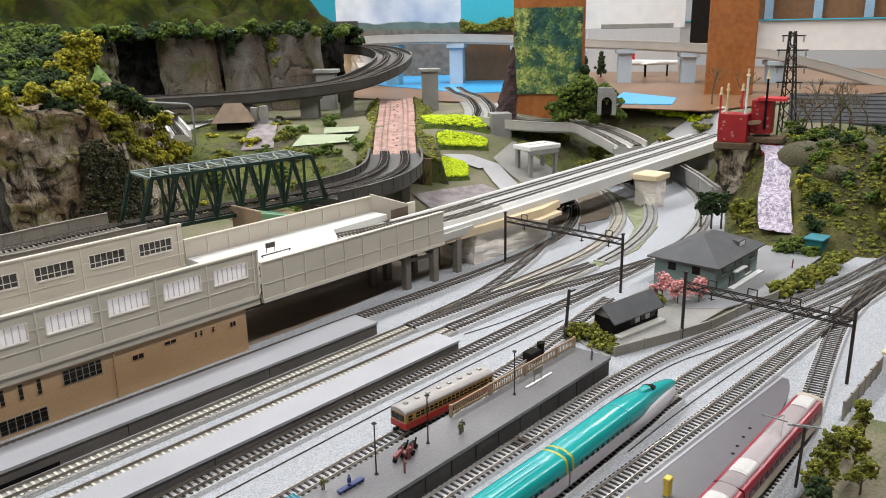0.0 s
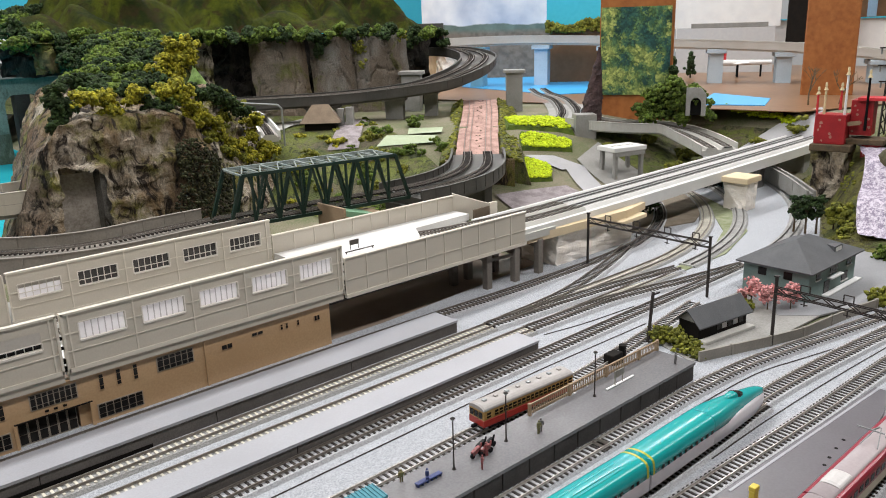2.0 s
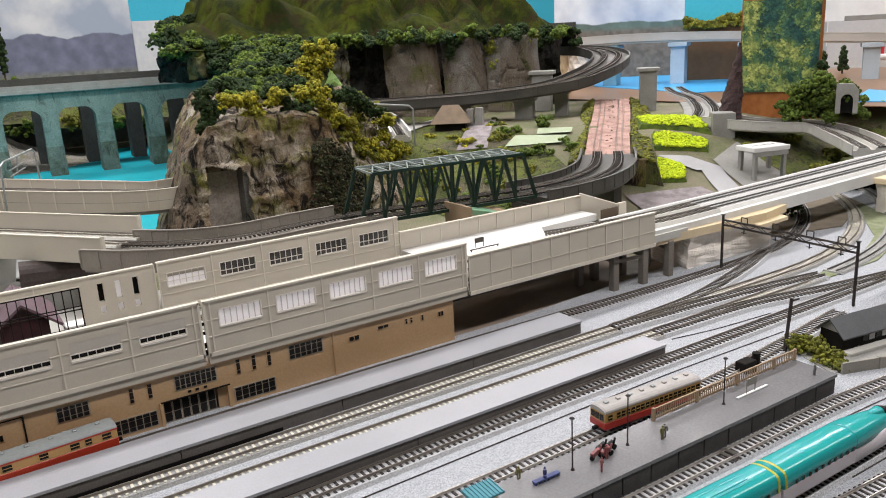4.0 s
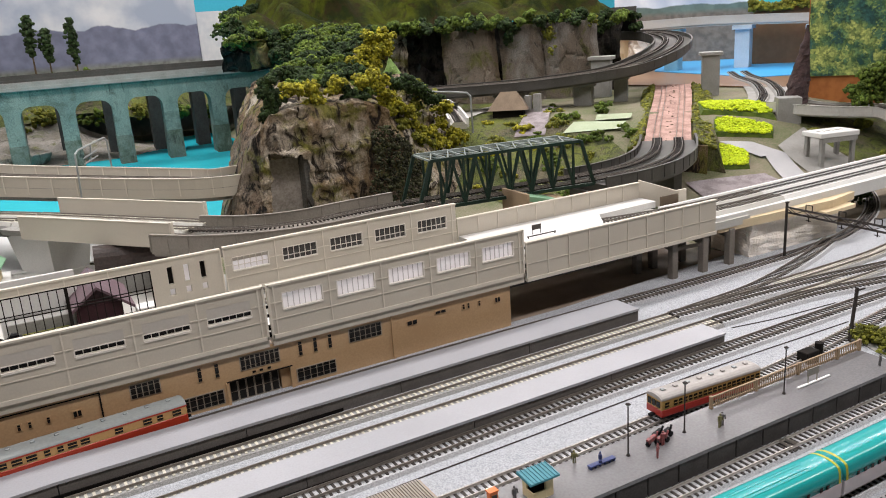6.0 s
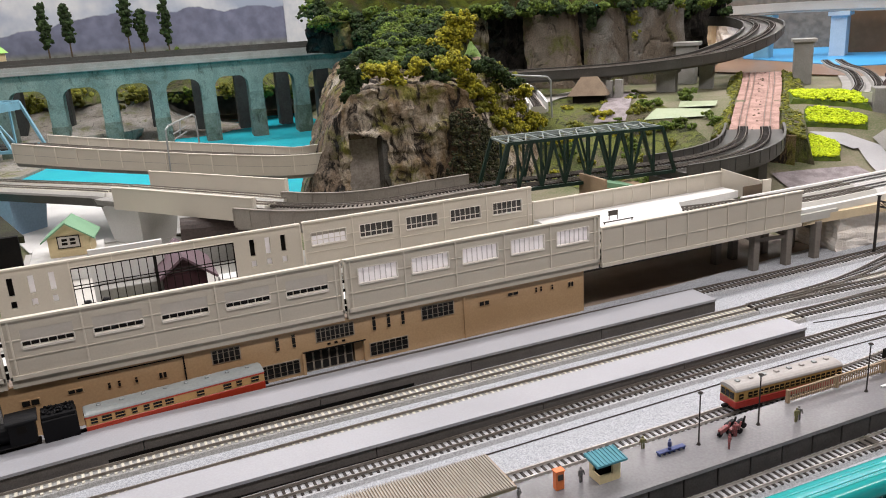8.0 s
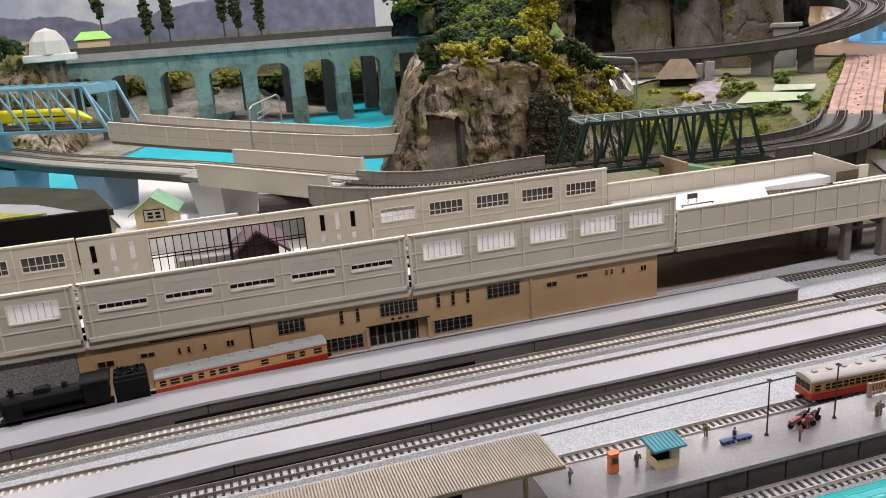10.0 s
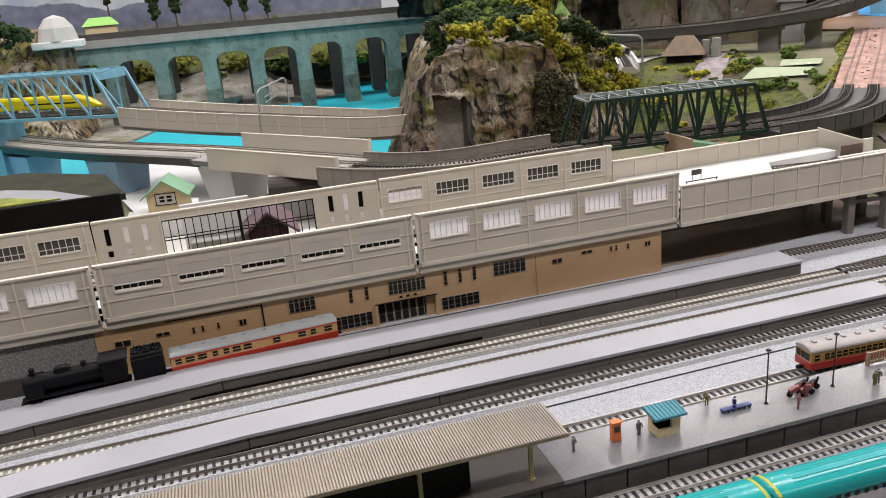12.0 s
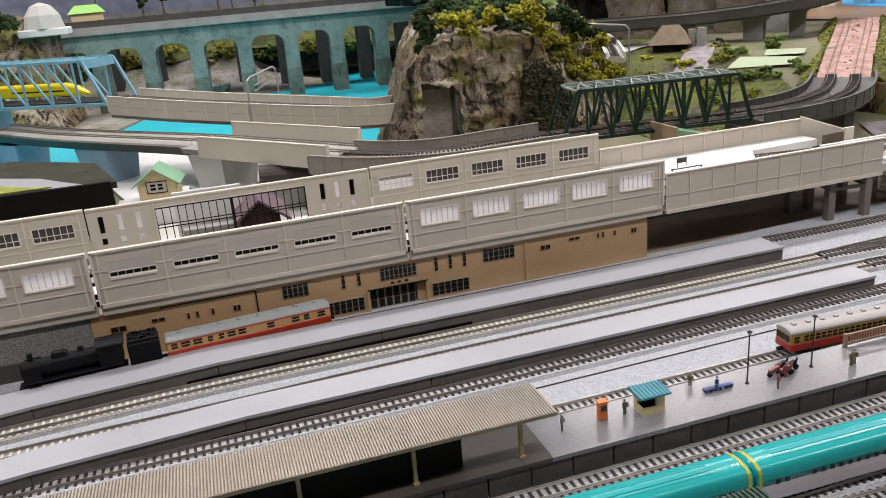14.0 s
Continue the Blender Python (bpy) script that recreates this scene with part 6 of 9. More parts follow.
def truss_bridge(a, b, z, w, h, n, material, top, label, tracks=2):
    """A through truss between two ends: chords, verticals, diagonals, end posts, cross bracing and a track deck."""
    a, b = Vector((*a, z)), Vector((*b, z))
    d = (b - a)
    L = d.length
    c = thing("truss_bridge", label, "bridge")
    bay = L / n
    x0, x1 = bay * 0.62, L - bay * 0.62
    t = 0.0030 if tracks and material is GREENSTEEL else 0.0034
    for y in (-w / 2, w / 2):
        part("bottom_chord", Geo().bar((0, y, 0), (L, y, 0), t * 1.3), material, c)
        part("top_chord", Geo().bar((x0, y, h), (x1, y, h), t * 1.2), material if y < 0 else top, c)
        part("end_post", Geo().bar((0, y, 0), (x0, y, h), t * 1.2), material, c)
        part("end_post", Geo().bar((L, y, 0), (x1, y, h), t * 1.2), material, c)
        for k in range(n):
            p, q = max(x0, bay * k), min(x1, bay * (k + 1))
            mid = (p + q) / 2
            if k:
                part("vertical", Geo().bar((bay * k, y, 0), (bay * k, y, h), t * 0.8), material, c)
            if 0 < k < n - 1 and material is BLUESTEEL:
                part("diagonal", Geo().bar((bay * k, y, h), (bay * (k + 1), y, 0), t * 0.85), material, c)
            elif 0 < k < n - 1:
                part("diagonal", Geo().bar((bay * k, y, 0), (mid, y, h), t * 0.85), material, c)
                part("diagonal", Geo().bar((bay * (k + 1), y, 0), (mid, y, h), t * 0.85), material, c)
    if material is BLUESTEEL:
        for xe in (x0 * 0.93, L - x0 * 0.93):
            part("portal_plate", Geo().bar((xe, -w / 2, h - 0.007), (xe, w / 2, h - 0.007), 0.002, 0.011), material, c)
    m = 9
    for k in range(m + 1):
        x = x0 + (x1 - x0) * k / m
        part("top_strut", Geo().bar((x, -w / 2, h), (x, w / 2, h), t * 0.7), top, c)
        if k < m:
            xe = x0 + (x1 - x0) * (k + 1) / m
            part("top_brace", Geo().bar((x, -w / 2 * (1 if k % 2 else -1), h), (xe, w / 2 * (1 if k % 2 else -1), h), t * 0.5), top, c)
            part("top_brace", Geo().bar((x, w / 2 * (1 if k % 2 else -1), h), (xe, -w / 2 * (1 if k % 2 else -1), h), t * 0.45), top, c)
    for k in range(n * 2 + 1):
        x = L * k / (n * 2)
        part("floor_beam", Geo().bar((x, -w / 2, -0.0012), (x, w / 2, -0.0012), t * 0.8), material, c)
    for k in range(tracks):
        y = (k - (tracks - 1) / 2) * 0.033 if tracks > 1 else 0
        path = [(Vector((L * j / 20, y, -0.002)), Vector((0, 1, 0))) for j in range(21)]
        rails(path, c, SLEEPER)
    return place(c, Matrix.Translation(a) @ pose(0, 0, 0, 0, 0, math.degrees(math.atan2(d.y, d.x))))


# green truss and the line through it
truss_bridge((0.2490, 0.2365), (0.4860, 0.2095), 0.0760, 0.054, 0.0560, 8, GREENSTEEL, TOPSTEEL, "dark green double-track truss bridge with a lattice top")
viaduct("viaduct_line", [(-0.78, 1.205, 0.089), (-0.62, 1.053, 0.084), (-0.48, 0.914, 0.078), (-0.36, 0.790, 0.0715), (-0.18, 0.602, 0.070), (-0.148, 0.563, 0.070)], 0.080, 0.0, DARKVIA, "open grey deck with double track on blue-grey piers", tracks=2, thick=0.012, sleepers=SLEEPERC, bed=CONCLIGHT)
viaduct("viaduct_line", [(-0.147, 0.561, 0.0708), (-0.121, 0.527, 0.0708), (-0.048, 0.431, 0.0708), (0.0225, 0.3385, 0.0708)], 0.094, 0.0, CONCRETE, "grey walled viaduct section with a track inside", tracks=2, thick=0.008, sleepers=SLEEPERC, bed=CONCLIGHT)
wm = pose(-0.160, 0.497, 0.0, 0, 0, -52.7)
for x0, x1, y, z1 in ((0.0, 0.240, -0.0012, 0.0898), (-0.043, 0.206, 0.0966, 0.0902)):
    bw = thing("barrier_wall", "plain grey-beige barrier wall along the viaduct section", "barrier", wm @ Vector((x0, y, 0.062)), "viaduct barrier walls")
    part("panel", Geo().box(x0, x1, y, y + 0.0024, 0.0615, z1, wm), STATION, bw)
    part("coping", Geo().box(x0, x1, y - 0.0006, y + 0.0030, z1, z1 + 0.0011, wm), STATIONRIB, bw)
    part("end_post", Geo().box(x1, x1 + 0.0024, y - 0.0010, y + 0.0034, 0.0615, z1 + 0.0020, wm), STATIONRIB, bw)
viaduct("viaduct_line", [(-0.005, 0.326, 0.070), (0.03, 0.285, 0.0705), (0.075, 0.252, 0.0715), (0.125, 0.236, 0.0725), (0.19, 0.237, 0.0735), (0.246, 0.237, 0.074)], 0.088, 0.013, VIAMID, "grey-brown curved viaduct with low ribbed walls", tracks=2, thick=0.012)
viaduct("viaduct_line", [(0.490, 0.209, 0.074), (0.545, 0.210, 0.074), (0.61, 0.224, 0.0745), (0.675, 0.258, 0.075), (0.733, 0.308, 0.075), (0.786, 0.362, 0.0755)], 0.088, 0.010, DARKVIA, "dark grey curved viaduct leading from the green truss", tracks=2, thick=0.012)
for x, y in ((0.11, 0.238), (0.245, 0.238), (0.492, 0.209), (0.59, 0.219), (0.69, 0.269)):
    pier("viaduct_pier", x, y, 0.0, 0.0625, 0.016, 0.05, DARKVIA, "dark grey pier under the viaduct")
for x, y, r, mt in ((-0.128, 0.552, -56, WHITEDECK), (-0.300, 0.722, -48, BLUEPIER), (-0.455, 0.888, -48, BLUEPIER)):
    pier("viaduct_pier", x, y, 0.0, 0.058 if mt is BLUEPIER else 0.0625, 0.062, 0.052, mt, "flared block pier under the double track", r, 1.32 if mt is WHITEDECK else 1.2)

# pink ramp on its embankment
ramp = curve([(0.786, 0.362, 0.0755), (0.87, 0.444, 0.088), (0.95, 0.520, 0.100), (1.03, 0.596, 0.112), (1.125, 0.690, 0.124)], 0.012)
rp = thing("ramp_line", "double track climbing on pink ballast along an embankment", "railway ramp", ramp[0][0])
part("ballast", Geo().sweep(ramp, [(-0.037, -0.012), (0.037, -0.012), (0.037, 0.0), (-0.037, 0.0)]), PINKBED, rp)
for k, off in enumerate((-0.0185, 0.0185)):
    rails(shifted(ramp, off), rp, None, None, -0.0035)
rng = random.Random(5)
for k in range(34):
    p, l = ramp[rng.randrange(len(ramp) - 1)]
    q = p + l * rng.uniform(-0.006, 0.006)
    part("stone", Geo().blob(q, rng.uniform(0.0012, 0.0026), rng, 0.6), BARK, rp)
em = thing("embankment", "grassy embankment under the pink ramp", "embankment", ramp[0][0] - Vector((0, 0, 0.07)))
part("slope", Geo().sweep(ramp, [(-0.096, -0.070), (0.080, -0.070), (0.064, -0.012), (0.041, 0.003), (0.0372, -0.006), (-0.0372, -0.006), (-0.041, 0.003), (-0.078, -0.015)]), GRASS, em)
part("front_face", Geo().box(-0.012, 0.012, -0.062, 0.055, -0.0755, -0.008, frame_at(ramp[0][0], ramp[0][1], Vector((0.707, 0.707, 0)))), ROCK, em, "brown rocky end face")
g = Geo()
for k in range(900):
    p, l = ramp[rng.randrange(len(ramp))]
    s = -1 if rng.random() < 0.5 else 1
    f = rng.uniform(0, 0.85)
    q = p + l * (s * (0.040 + (0.038 if s < 0 else 0.024) * f)) + Vector((0, 0, 0.002 - 0.017 * f))
    g.blob(q, rng.uniform(0.002, 0.0055), rng, 0.8)
tagged(part("grass_tuft", g, LEAFOLIVE, em), "olive tufts on the slopes", kind="stuff")

# climbing loop
loop = [(0.44, 1.00, 0.150), (0.55, 0.925, 0.150), (0.68, 0.845, 0.1505), (0.83, 0.775, 0.153), (0.975, 0.710, 0.165), (1.090, 0.722, 0.182), (1.185, 0.764, 0.198), (1.258, 0.830, 0.213), (1.282, 0.918, 0.224), (1.245, 0.990, 0.229), (1.17, 1.040, 0.231)]
lp = viaduct("spiral_viaduct", loop, 0.086, 0.007, DARKVIA, "dark grey spiral viaduct with double track", tracks=2, thick=0.014, posts=0.04)
for x, y, z1, w in ((0.62, 0.885, 0.136, 0.020), (0.76, 0.81, 0.138, 0.020), (0.80, 0.79, 0.139, 0.016), (0.915, 0.735, 0.146, 0.030), (1.0, 0.715, 0.154, 0.022), (1.045, 0.83, 0.190, 0.034)):
    pier("viaduct_pier", x, y, lie(x, y), z1, w, w * 1.2, CONCRETE, "grey concrete pier of the spiral", 40, 1.05, 0.008)
pier("viaduct_pier", 1.163, 0.622, lie(1.163, 0.622), 0.190, 0.034, 0.03, CONCRETE, "tall grey pier beside the ramp", -42, 1.02, 0.007)
# viaduct with the yellow train and its blue truss
via_a = [(-0.262, 0.765, 0.1180), (-0.157, 0.700, 0.1060), (-0.050, 0.636, 0.0960), (0.036, 0.588, 0.0880), (0.10, 0.568, 0.0820), (0.165, 0.585, 0.0790)]
va = viaduct("viaduct_line", via_a, 0.088, 0.0145, CONCRETE, "grey walled viaduct curving past the lake into the rock", STATION, 2, 0.019, 0.034, bed=CONCLIGHT, postmat=STATIONRIB)
truss_bridge((-0.520, 0.925), (-0.266, 0.768), 0.1200, 0.078, 0.0680, 6, BLUESTEEL, BLUESTEEL, "pale blue double-track truss bridge over the lake")
pier("viaduct_pier", -0.50, 0.915, 0.0, 0.114, 0.06, 0.05, BLUESTEEL, "blue-grey round pier below the truss", 57)


def yellow_train():
    path = va[::-1]
    pts = [p for p, l in path]
    # one car stands in the truss, the next behind it
    for k, (a, b, nose) in enumerate((((-0.5685, 0.9635, 0.1190), (-0.4545, 0.8925, 0.1190), False), ((-0.4525, 0.8913, 0.1190), (-0.3275, 0.8140, 0.1190), True))):
        a, b = Vector(a), Vector(b)
        L, h = (b - a).length, 0.0098
        c = thing("yellow_train_car", "bright yellow inspection train car" + (" with a tapered nose" if nose else ""), "train car", group="yellow train")
        st = [(0, h, 1, 0), (L * (0.72 if nose else 1.0), h, 1, 0)]
        if nose:
            st += [(L * 0.84, h * 0.93, 0.78, 0), (L * 0.93, h * 0.74, 0.45, 0), (L, h * 0.35, 0.18, 0)]
        part("body", hull([(x, w, 0.0210 * q, 0.0026) for x, w, q, _ in st], [(0.86, 0.0), (1.0, 0.12), (1.0, 0.55), (0.96, 0.78), (0.75, 0.94), (0.25, 1.0)]), YELLOWCAR, c)
        for s in (-1, 1):
            ya, yb = sorted((s * (h - 0.0002), s * (h + 0.0002)))
            part("side_stripe", Geo().box(0.001, L * 0.72, ya, yb, 0.0105, 0.0128), BLACKCAR, c, "dark blue side stripe")
        wheels(c, (L * 0.2, L * 0.7))
        place(c, Matrix.Translation(a + Vector((0, 0, 0.0075))) @ (b - a).to_track_quat("X", "Z").to_matrix().to_4x4() @ Matrix.Translation((0, 0.0165, 0)))


yellow_train()
ms = thing("portal_mast", "slim grey tubular catenary portal over the viaduct", "catenary portal", (-0.066, 0.60, 0.09))
for a, b in (((-0.079, 0.594, 0.078), (-0.077, 0.594, 0.145)), ((-0.077, 0.594, 0.145), (-0.072, 0.600, 0.150)), ((-0.072, 0.600, 0.150), (-0.030, 0.668, 0.156)), ((-0.030, 0.668, 0.156), (-0.026, 0.674, 0.151)), ((-0.026, 0.674, 0.151), (-0.025, 0.676, 0.090))):
    part("tube", Geo().tube(a, b, 0.0013, n=8), STEEL, ms)
for z in (0.128, 0.136):
    part("cross_arm", Geo().bar((-0.066, 0.612, z), (-0.044, 0.645, z + 0.006), 0.0014), STEEL, ms)
part("hanger", Geo().bar((-0.056, 0.628, 0.128), (-0.052, 0.634, 0.153), 0.0014), STEEL, ms)
mt2 = thing("portal_mast", "slim grey tubular catenary portal beside the rock", "catenary portal", (0.5, 0.60, 0.10))
for a, b in (((0.459, 0.632, 0.120), (0.459, 0.632, 0.170)), ((0.459, 0.632, 0.170), (0.463, 0.631, 0.1765)), ((0.463, 0.631, 0.1765), (0.556, 0.608, 0.1655)), ((0.556, 0.608, 0.1655), (0.562, 0.606, 0.1590)), ((0.562, 0.606, 0.1590), (0.563, 0.606, 0.095))):
    part("tube", Geo().tube(a, b, 0.0017, n=8), STEEL, mt2)
viaduct("viaduct_line", [(0.735, 1.06, 0.110), (0.668, 0.880, 0.110), (0.598, 0.730, 0.110), (0.555, 0.640, 0.108)], 0.036, 0.010, CONCLIGHT, "pale curved single track emerging behind the rock", WHITE, 1, 0.008, 0.008, bed=CONCLIGHT)

# white line towards the east
wl = curve([(0.502, 0.0475, 0.0540), (0.70, 0.050, 0.0540), (0.90, 0.056, 0.0540), (1.20, 0.066, 0.0540), (1.46, 0.078, 0.0540)], 0.02)
wv = thing("viaduct_line", "long white elevated deck with double track", "viaduct", (0.5, 0.05, 0.054))
part("girder", Geo().sweep(wl, [(-0.040, 0.0), (0.040, 0.0), (0.038, -0.010), (-0.038, -0.010)]), WHITEDECK, wv)
for s in (-1, 1):
    part("kerb", Geo().sweep(wl, [(s * 0.040 - 0.002, -0.012), (s * 0.040 + 0.002, -0.012), (s * 0.040 + 0.002, 0.0035), (s * 0.040 - 0.002, 0.0035)]), WHITEDECK, wv)
for x in (1.15, 1.33):
    part("leg", Geo().box(x - 0.012, x + 0.012, 0.04, 0.085, 0.0, 0.044), CONCRETE, wv)
fb = thing("foam_support", "cream foam slab and rough white foam block under the deck", "support block", (0.6, 0.03, 0))
part("slab", Geo().prism([(0.508, 0.004), (0.69, -0.006), (0.745, 0.004), (0.745, 0.090), (0.508, 0.088)], 0.0405, 0.0500), CREAM, fb)
part("slab", Geo().prism([(0.665, -0.016), (0.725, -0.012), (0.735, 0.03), (0.66, 0.03)], 0.0360, 0.0404), CREAM, fb)


def rough_block(cx, cy, sx, sy, z0, z1, amp, seed):
    """A block with broken faces."""
    bm = bmesh.new()
    bmesh.ops.create_cube(bm, size=1.0)
    bmesh.ops.subdivide_edges(bm, edges=bm.edges[:], cuts=9, use_grid_fill=True)
    g = Geo()
    for v in bm.verts:
        p = Vector((cx + v.co.x * sx, cy + v.co.y * sy, (z0 + z1) / 2 + v.co.z * (z1 - z0)))
        nz = noise.noise_vector(p * 60 + Vector((seed, 0, 0))) * amp + noise.noise_vector(p * 170) * amp * 0.5
        if v.co.z > -0.49:
            p += Vector((nz.x, nz.y, 0))
        v.co = p
    g.add([v.co.copy() for v in bm.verts], [tuple(v.index for v in f.verts) for f in bm.faces])
    bm.free()
    return g


part("foam_block", rough_block(0.640, 0.042, 0.156, 0.074, 0.001, 0.0400, 0.0038, 3), FOAM, fb)
pp = thing("deck_pier", "cream capped pier of rough white stone under the deck", "pier", (0.97, 0.02, 0))
part("shaft", rough_block(0.984, -0.008, 0.032, 0.036, 0.001, 0.044, 0.003, 8), FOAM, pp)
part("cap", Geo().box(0.960, 1.006, -0.030, 0.0120, 0.044, 0.0530, b=0.001), CREAM, pp)
tl = thing("tunnel_portal", "dark teal arched portal in the shade below the white deck", "tunnel portal", (1.09, 0.10, 0))
tlm = pose(1.092, 0.098, 0, 90, 0, -52)
part("portal_wall", Geo().prism([(-0.036, 0.0), (-0.018, 0.0), *[(-0.018 * math.cos(radians(a)), 0.016 + 0.016 * math.sin(radians(a))) for a in range(0, 181, 20)], (0.018, 0.0), (0.036, 0.0), (0.036, 0.041), (-0.036, 0.041)], -0.003, 0.003, tlm), mat("dark_teal_card", (0.02, 0.10, 0.085), (0.015, 0.07, 0.06), 0.6, 40, 400, 0.1), tl)
part("portal_dark", Geo().prism([(-0.02, 0), (0.02, 0), (0.02, 0.034), (-0.02, 0.034)], -0.012, -0.008, tlm), BLACKISH, tl)
# brown slope whose colour also carries the white deck's shade
sheet("shaded_bank", [(0.735, 0.030), (0.86, -0.005), (1.00, 0.050), (1.07, 0.135), (0.80, 0.135)], 0.0036, mat("brown_bank", (0.24, 0.20, 0.155), (0.15, 0.125, 0.09), 0.9, 40, 700, 0.4), "brown earth bank toned for the shade below the white deck")

# ---- lake, arched viaducts, backdrop ----
sheet("water", [(-1.3, 0.72), (-0.20, 0.70), (0.10, 0.62), (0.46, 0.62), (0.50, 1.35), (0.50, 1.95), (-0.1, 1.95), (-1.3, 1.95)], 0.0022, TURQ, "flat bright turquoise lake surface", "water")


TEALFOOT = rock_mat("weathered_pier", (0.17, 0.21, 0.18), (0.12, 0.16, 0.145), (0.08, 0.11, 0.08), (0.04, 0.05, 0.045), 0.52, 0.38, 0.4)


def arched(x0, y0, x1, y1, depth, ztop, n, label, stone, deckmat, zc, low=None):
    """A viaduct on tall round-cornered arches."""
    a, b = Vector((x0, y0, 0)), Vector((x1, y1, 0))
    L = (b - a).length
    v = thing("arched_viaduct", label, "viaduct")
    bay = L / n
    pw = bay * 0.30
    for k in range(n + 1):
        x = bay * k
        part("arch_pier", Geo().prism([(x - pw / 2, -depth / 2), (x + pw / 2, -depth / 2), (x + pw / 2, depth / 2), (x - pw / 2, depth / 2)], 0.072 if low else 0, zc - 0.025), stone, v)
        if low:
            part("pier_foot", Geo().prism([(x - pw * 0.53, -depth * 0.52), (x + pw * 0.53, -depth * 0.52), (x + pw * 0.53, depth * 0.52), (x - pw * 0.53, depth * 0.52)], 0, 0.072), low, v, "grey weathered pier foot")
        if k < n:
            c0, c1 = x + pw / 2, x + bay - pw / 2
            r = 0.025
            prof = [(x - pw / 2, ztop - 0.012), (x - pw / 2, zc - r), (c0, zc - r)]
            prof += [(c0 + r - r * math.cos(q), zc - r + r * math.sin(q)) for q in (radians(15 * j) for j in range(1, 7))]
            prof += [(c1 - r + r * math.sin(q), zc - r + r * math.cos(q)) for q in (radians(15 * j) for j in range(0, 6))]
            prof += [(c1, zc - r), (c1, ztop - 0.012)]
            m = Matrix(((1, 0, 0, 0), (0, 0, 1, 0), (0, 1, 0, 0), (0, 0, 0, 1)))
            part("spandrel", Geo().prism(prof[::-1], -depth / 2, depth / 2, m), stone, v)
    dk = part("deck", Geo().box(-0.02, L + 0.02, -depth / 2 - 0.008, depth / 2 + 0.008, ztop - 0.012, ztop - 0.003, b=0.0008), deckmat, v)
    for y in (-depth / 2 - 0.007, depth / 2 + 0.005):
        part("parapet", Geo().box(-0.02, L + 0.02, y, y + 0.0022, ztop - 0.003, ztop + 0.006), deckmat, dk)
    rails([(Vector((L * j / 10, 0, ztop - 0.0035)), Vector((0, 1, 0))) for j in range(11)], v, SLEEPER)
    return place(v, Matrix.Translation(a) @ pose(0, 0, 0, 0, 0, math.degrees(math.atan2((b - a).y, (b - a).x))))


arched(-0.721, 1.600, 0.577, 1.500, 0.060, 0.210, 11, "weathered teal arched viaduct standing in the lake", TEALWALL, CONCRETE, 0.161, TEALFOOT)
# rear arches: the shadow behind the front row is put into the concrete colour
arched(-0.70, 1.800, 0.565, 1.700, 0.060, 0.222, 11, "arched viaduct coloured dark for the shadow behind the teal one", mat("shadowed_concrete", (0.035, 0.04, 0.038), (0.02, 0.022, 0.022), 0.8, 30, 300, 0.1), DARKVIA, 0.172)


def print_material(name, base, amp, scale, seed, ridge, land, cloudscale, rise=0.0):
    """A printed landscape: clouds over a ridge line over flat land."""
    m = bpy.data.materials.new(name)
    m.use_nodes = True
    nt = m.node_tree
    bs = nt.nodes["Principled BSDF"]
    bs.inputs["Roughness"].default_value = 0.4
    geo = nt.nodes.new("ShaderNodeNewGeometry")
    sep = nt.nodes.new("ShaderNodeSeparateXYZ")
    nt.links.new(geo.outputs["Position"], sep.inputs[0])
    comb = nt.nodes.new("ShaderNodeCombineXYZ")
    nt.links.new(sep.outputs[0], comb.inputs[0])
    comb.inputs[1].default_value = seed

    def tex(vec, sc, det):
        n = nt.nodes.new("ShaderNodeTexNoise")
        n.inputs["Scale"].default_value, n.inputs["Detail"].default_value = sc, det
        nt.links.new(vec, n.inputs["Vector"])
        return n.outputs["Fac"]

    def mth(op, a, b):
        n = nt.nodes.new("ShaderNodeMath")
        n.operation = op
        for k, q in enumerate((a, b)):
            if isinstance(q, (int, float)):
                n.inputs[k].default_value = q
            else:
                nt.links.new(q, n.inputs[k])
        return n.outputs[0]

    def blend(f, a, b):
        n = nt.nodes.new("ShaderNodeMix")
        n.data_type = "RGBA"
        nt.links.new(f, n.inputs["Factor"])
        for k, q in (("A", a), ("B", b)):
            if isinstance(q, tuple):
                n.inputs[k].default_value = (*q, 1)
            else:
                nt.links.new(q, n.inputs[k])
        return n.outputs["Result"]

    def step(v, lo, hi):
        n = nt.nodes.new("ShaderNodeMapRange")
        n.inputs["From Min"].default_value, n.inputs["From Max"].default_value = lo, hi
        nt.links.new(v, n.inputs["Value"])
        return n.outputs[0]

    line = mth("ADD", mth("MULTIPLY", tex(comb.outputs[0], scale, 5.0), amp), base)
    line = mth("ADD", line, mth("MULTIPLY", step(sep.outputs[0], -0.30, 0.34), rise))
    above = mth("SUBTRACT", sep.outputs[2], line)
    cl = step(tex(geo.outputs["Position"], cloudscale, 6.0), 0.38, 0.62)
    sky = blend(cl, (0.40, 0.46, 0.58), (0.78, 0.79, 0.82))
    hills = blend(step(tex(geo.outputs["Position"], 26.0, 5.0), 0.35, 0.7), ridge, tuple(c * 1.6 for c in ridge))
    low = blend(step(tex(geo.outputs["Position"], 50.0, 5.0), 0.4, 0.65), land, tuple(c * 0.6 for c in land))
    ground = blend(step(sep.outputs[2], base - 0.004, base + 0.012), low, hills)
    nt.links.new(blend(step(above, -0.002, 0.002), ground, sky), bs.inputs["Base Color"])
    return m


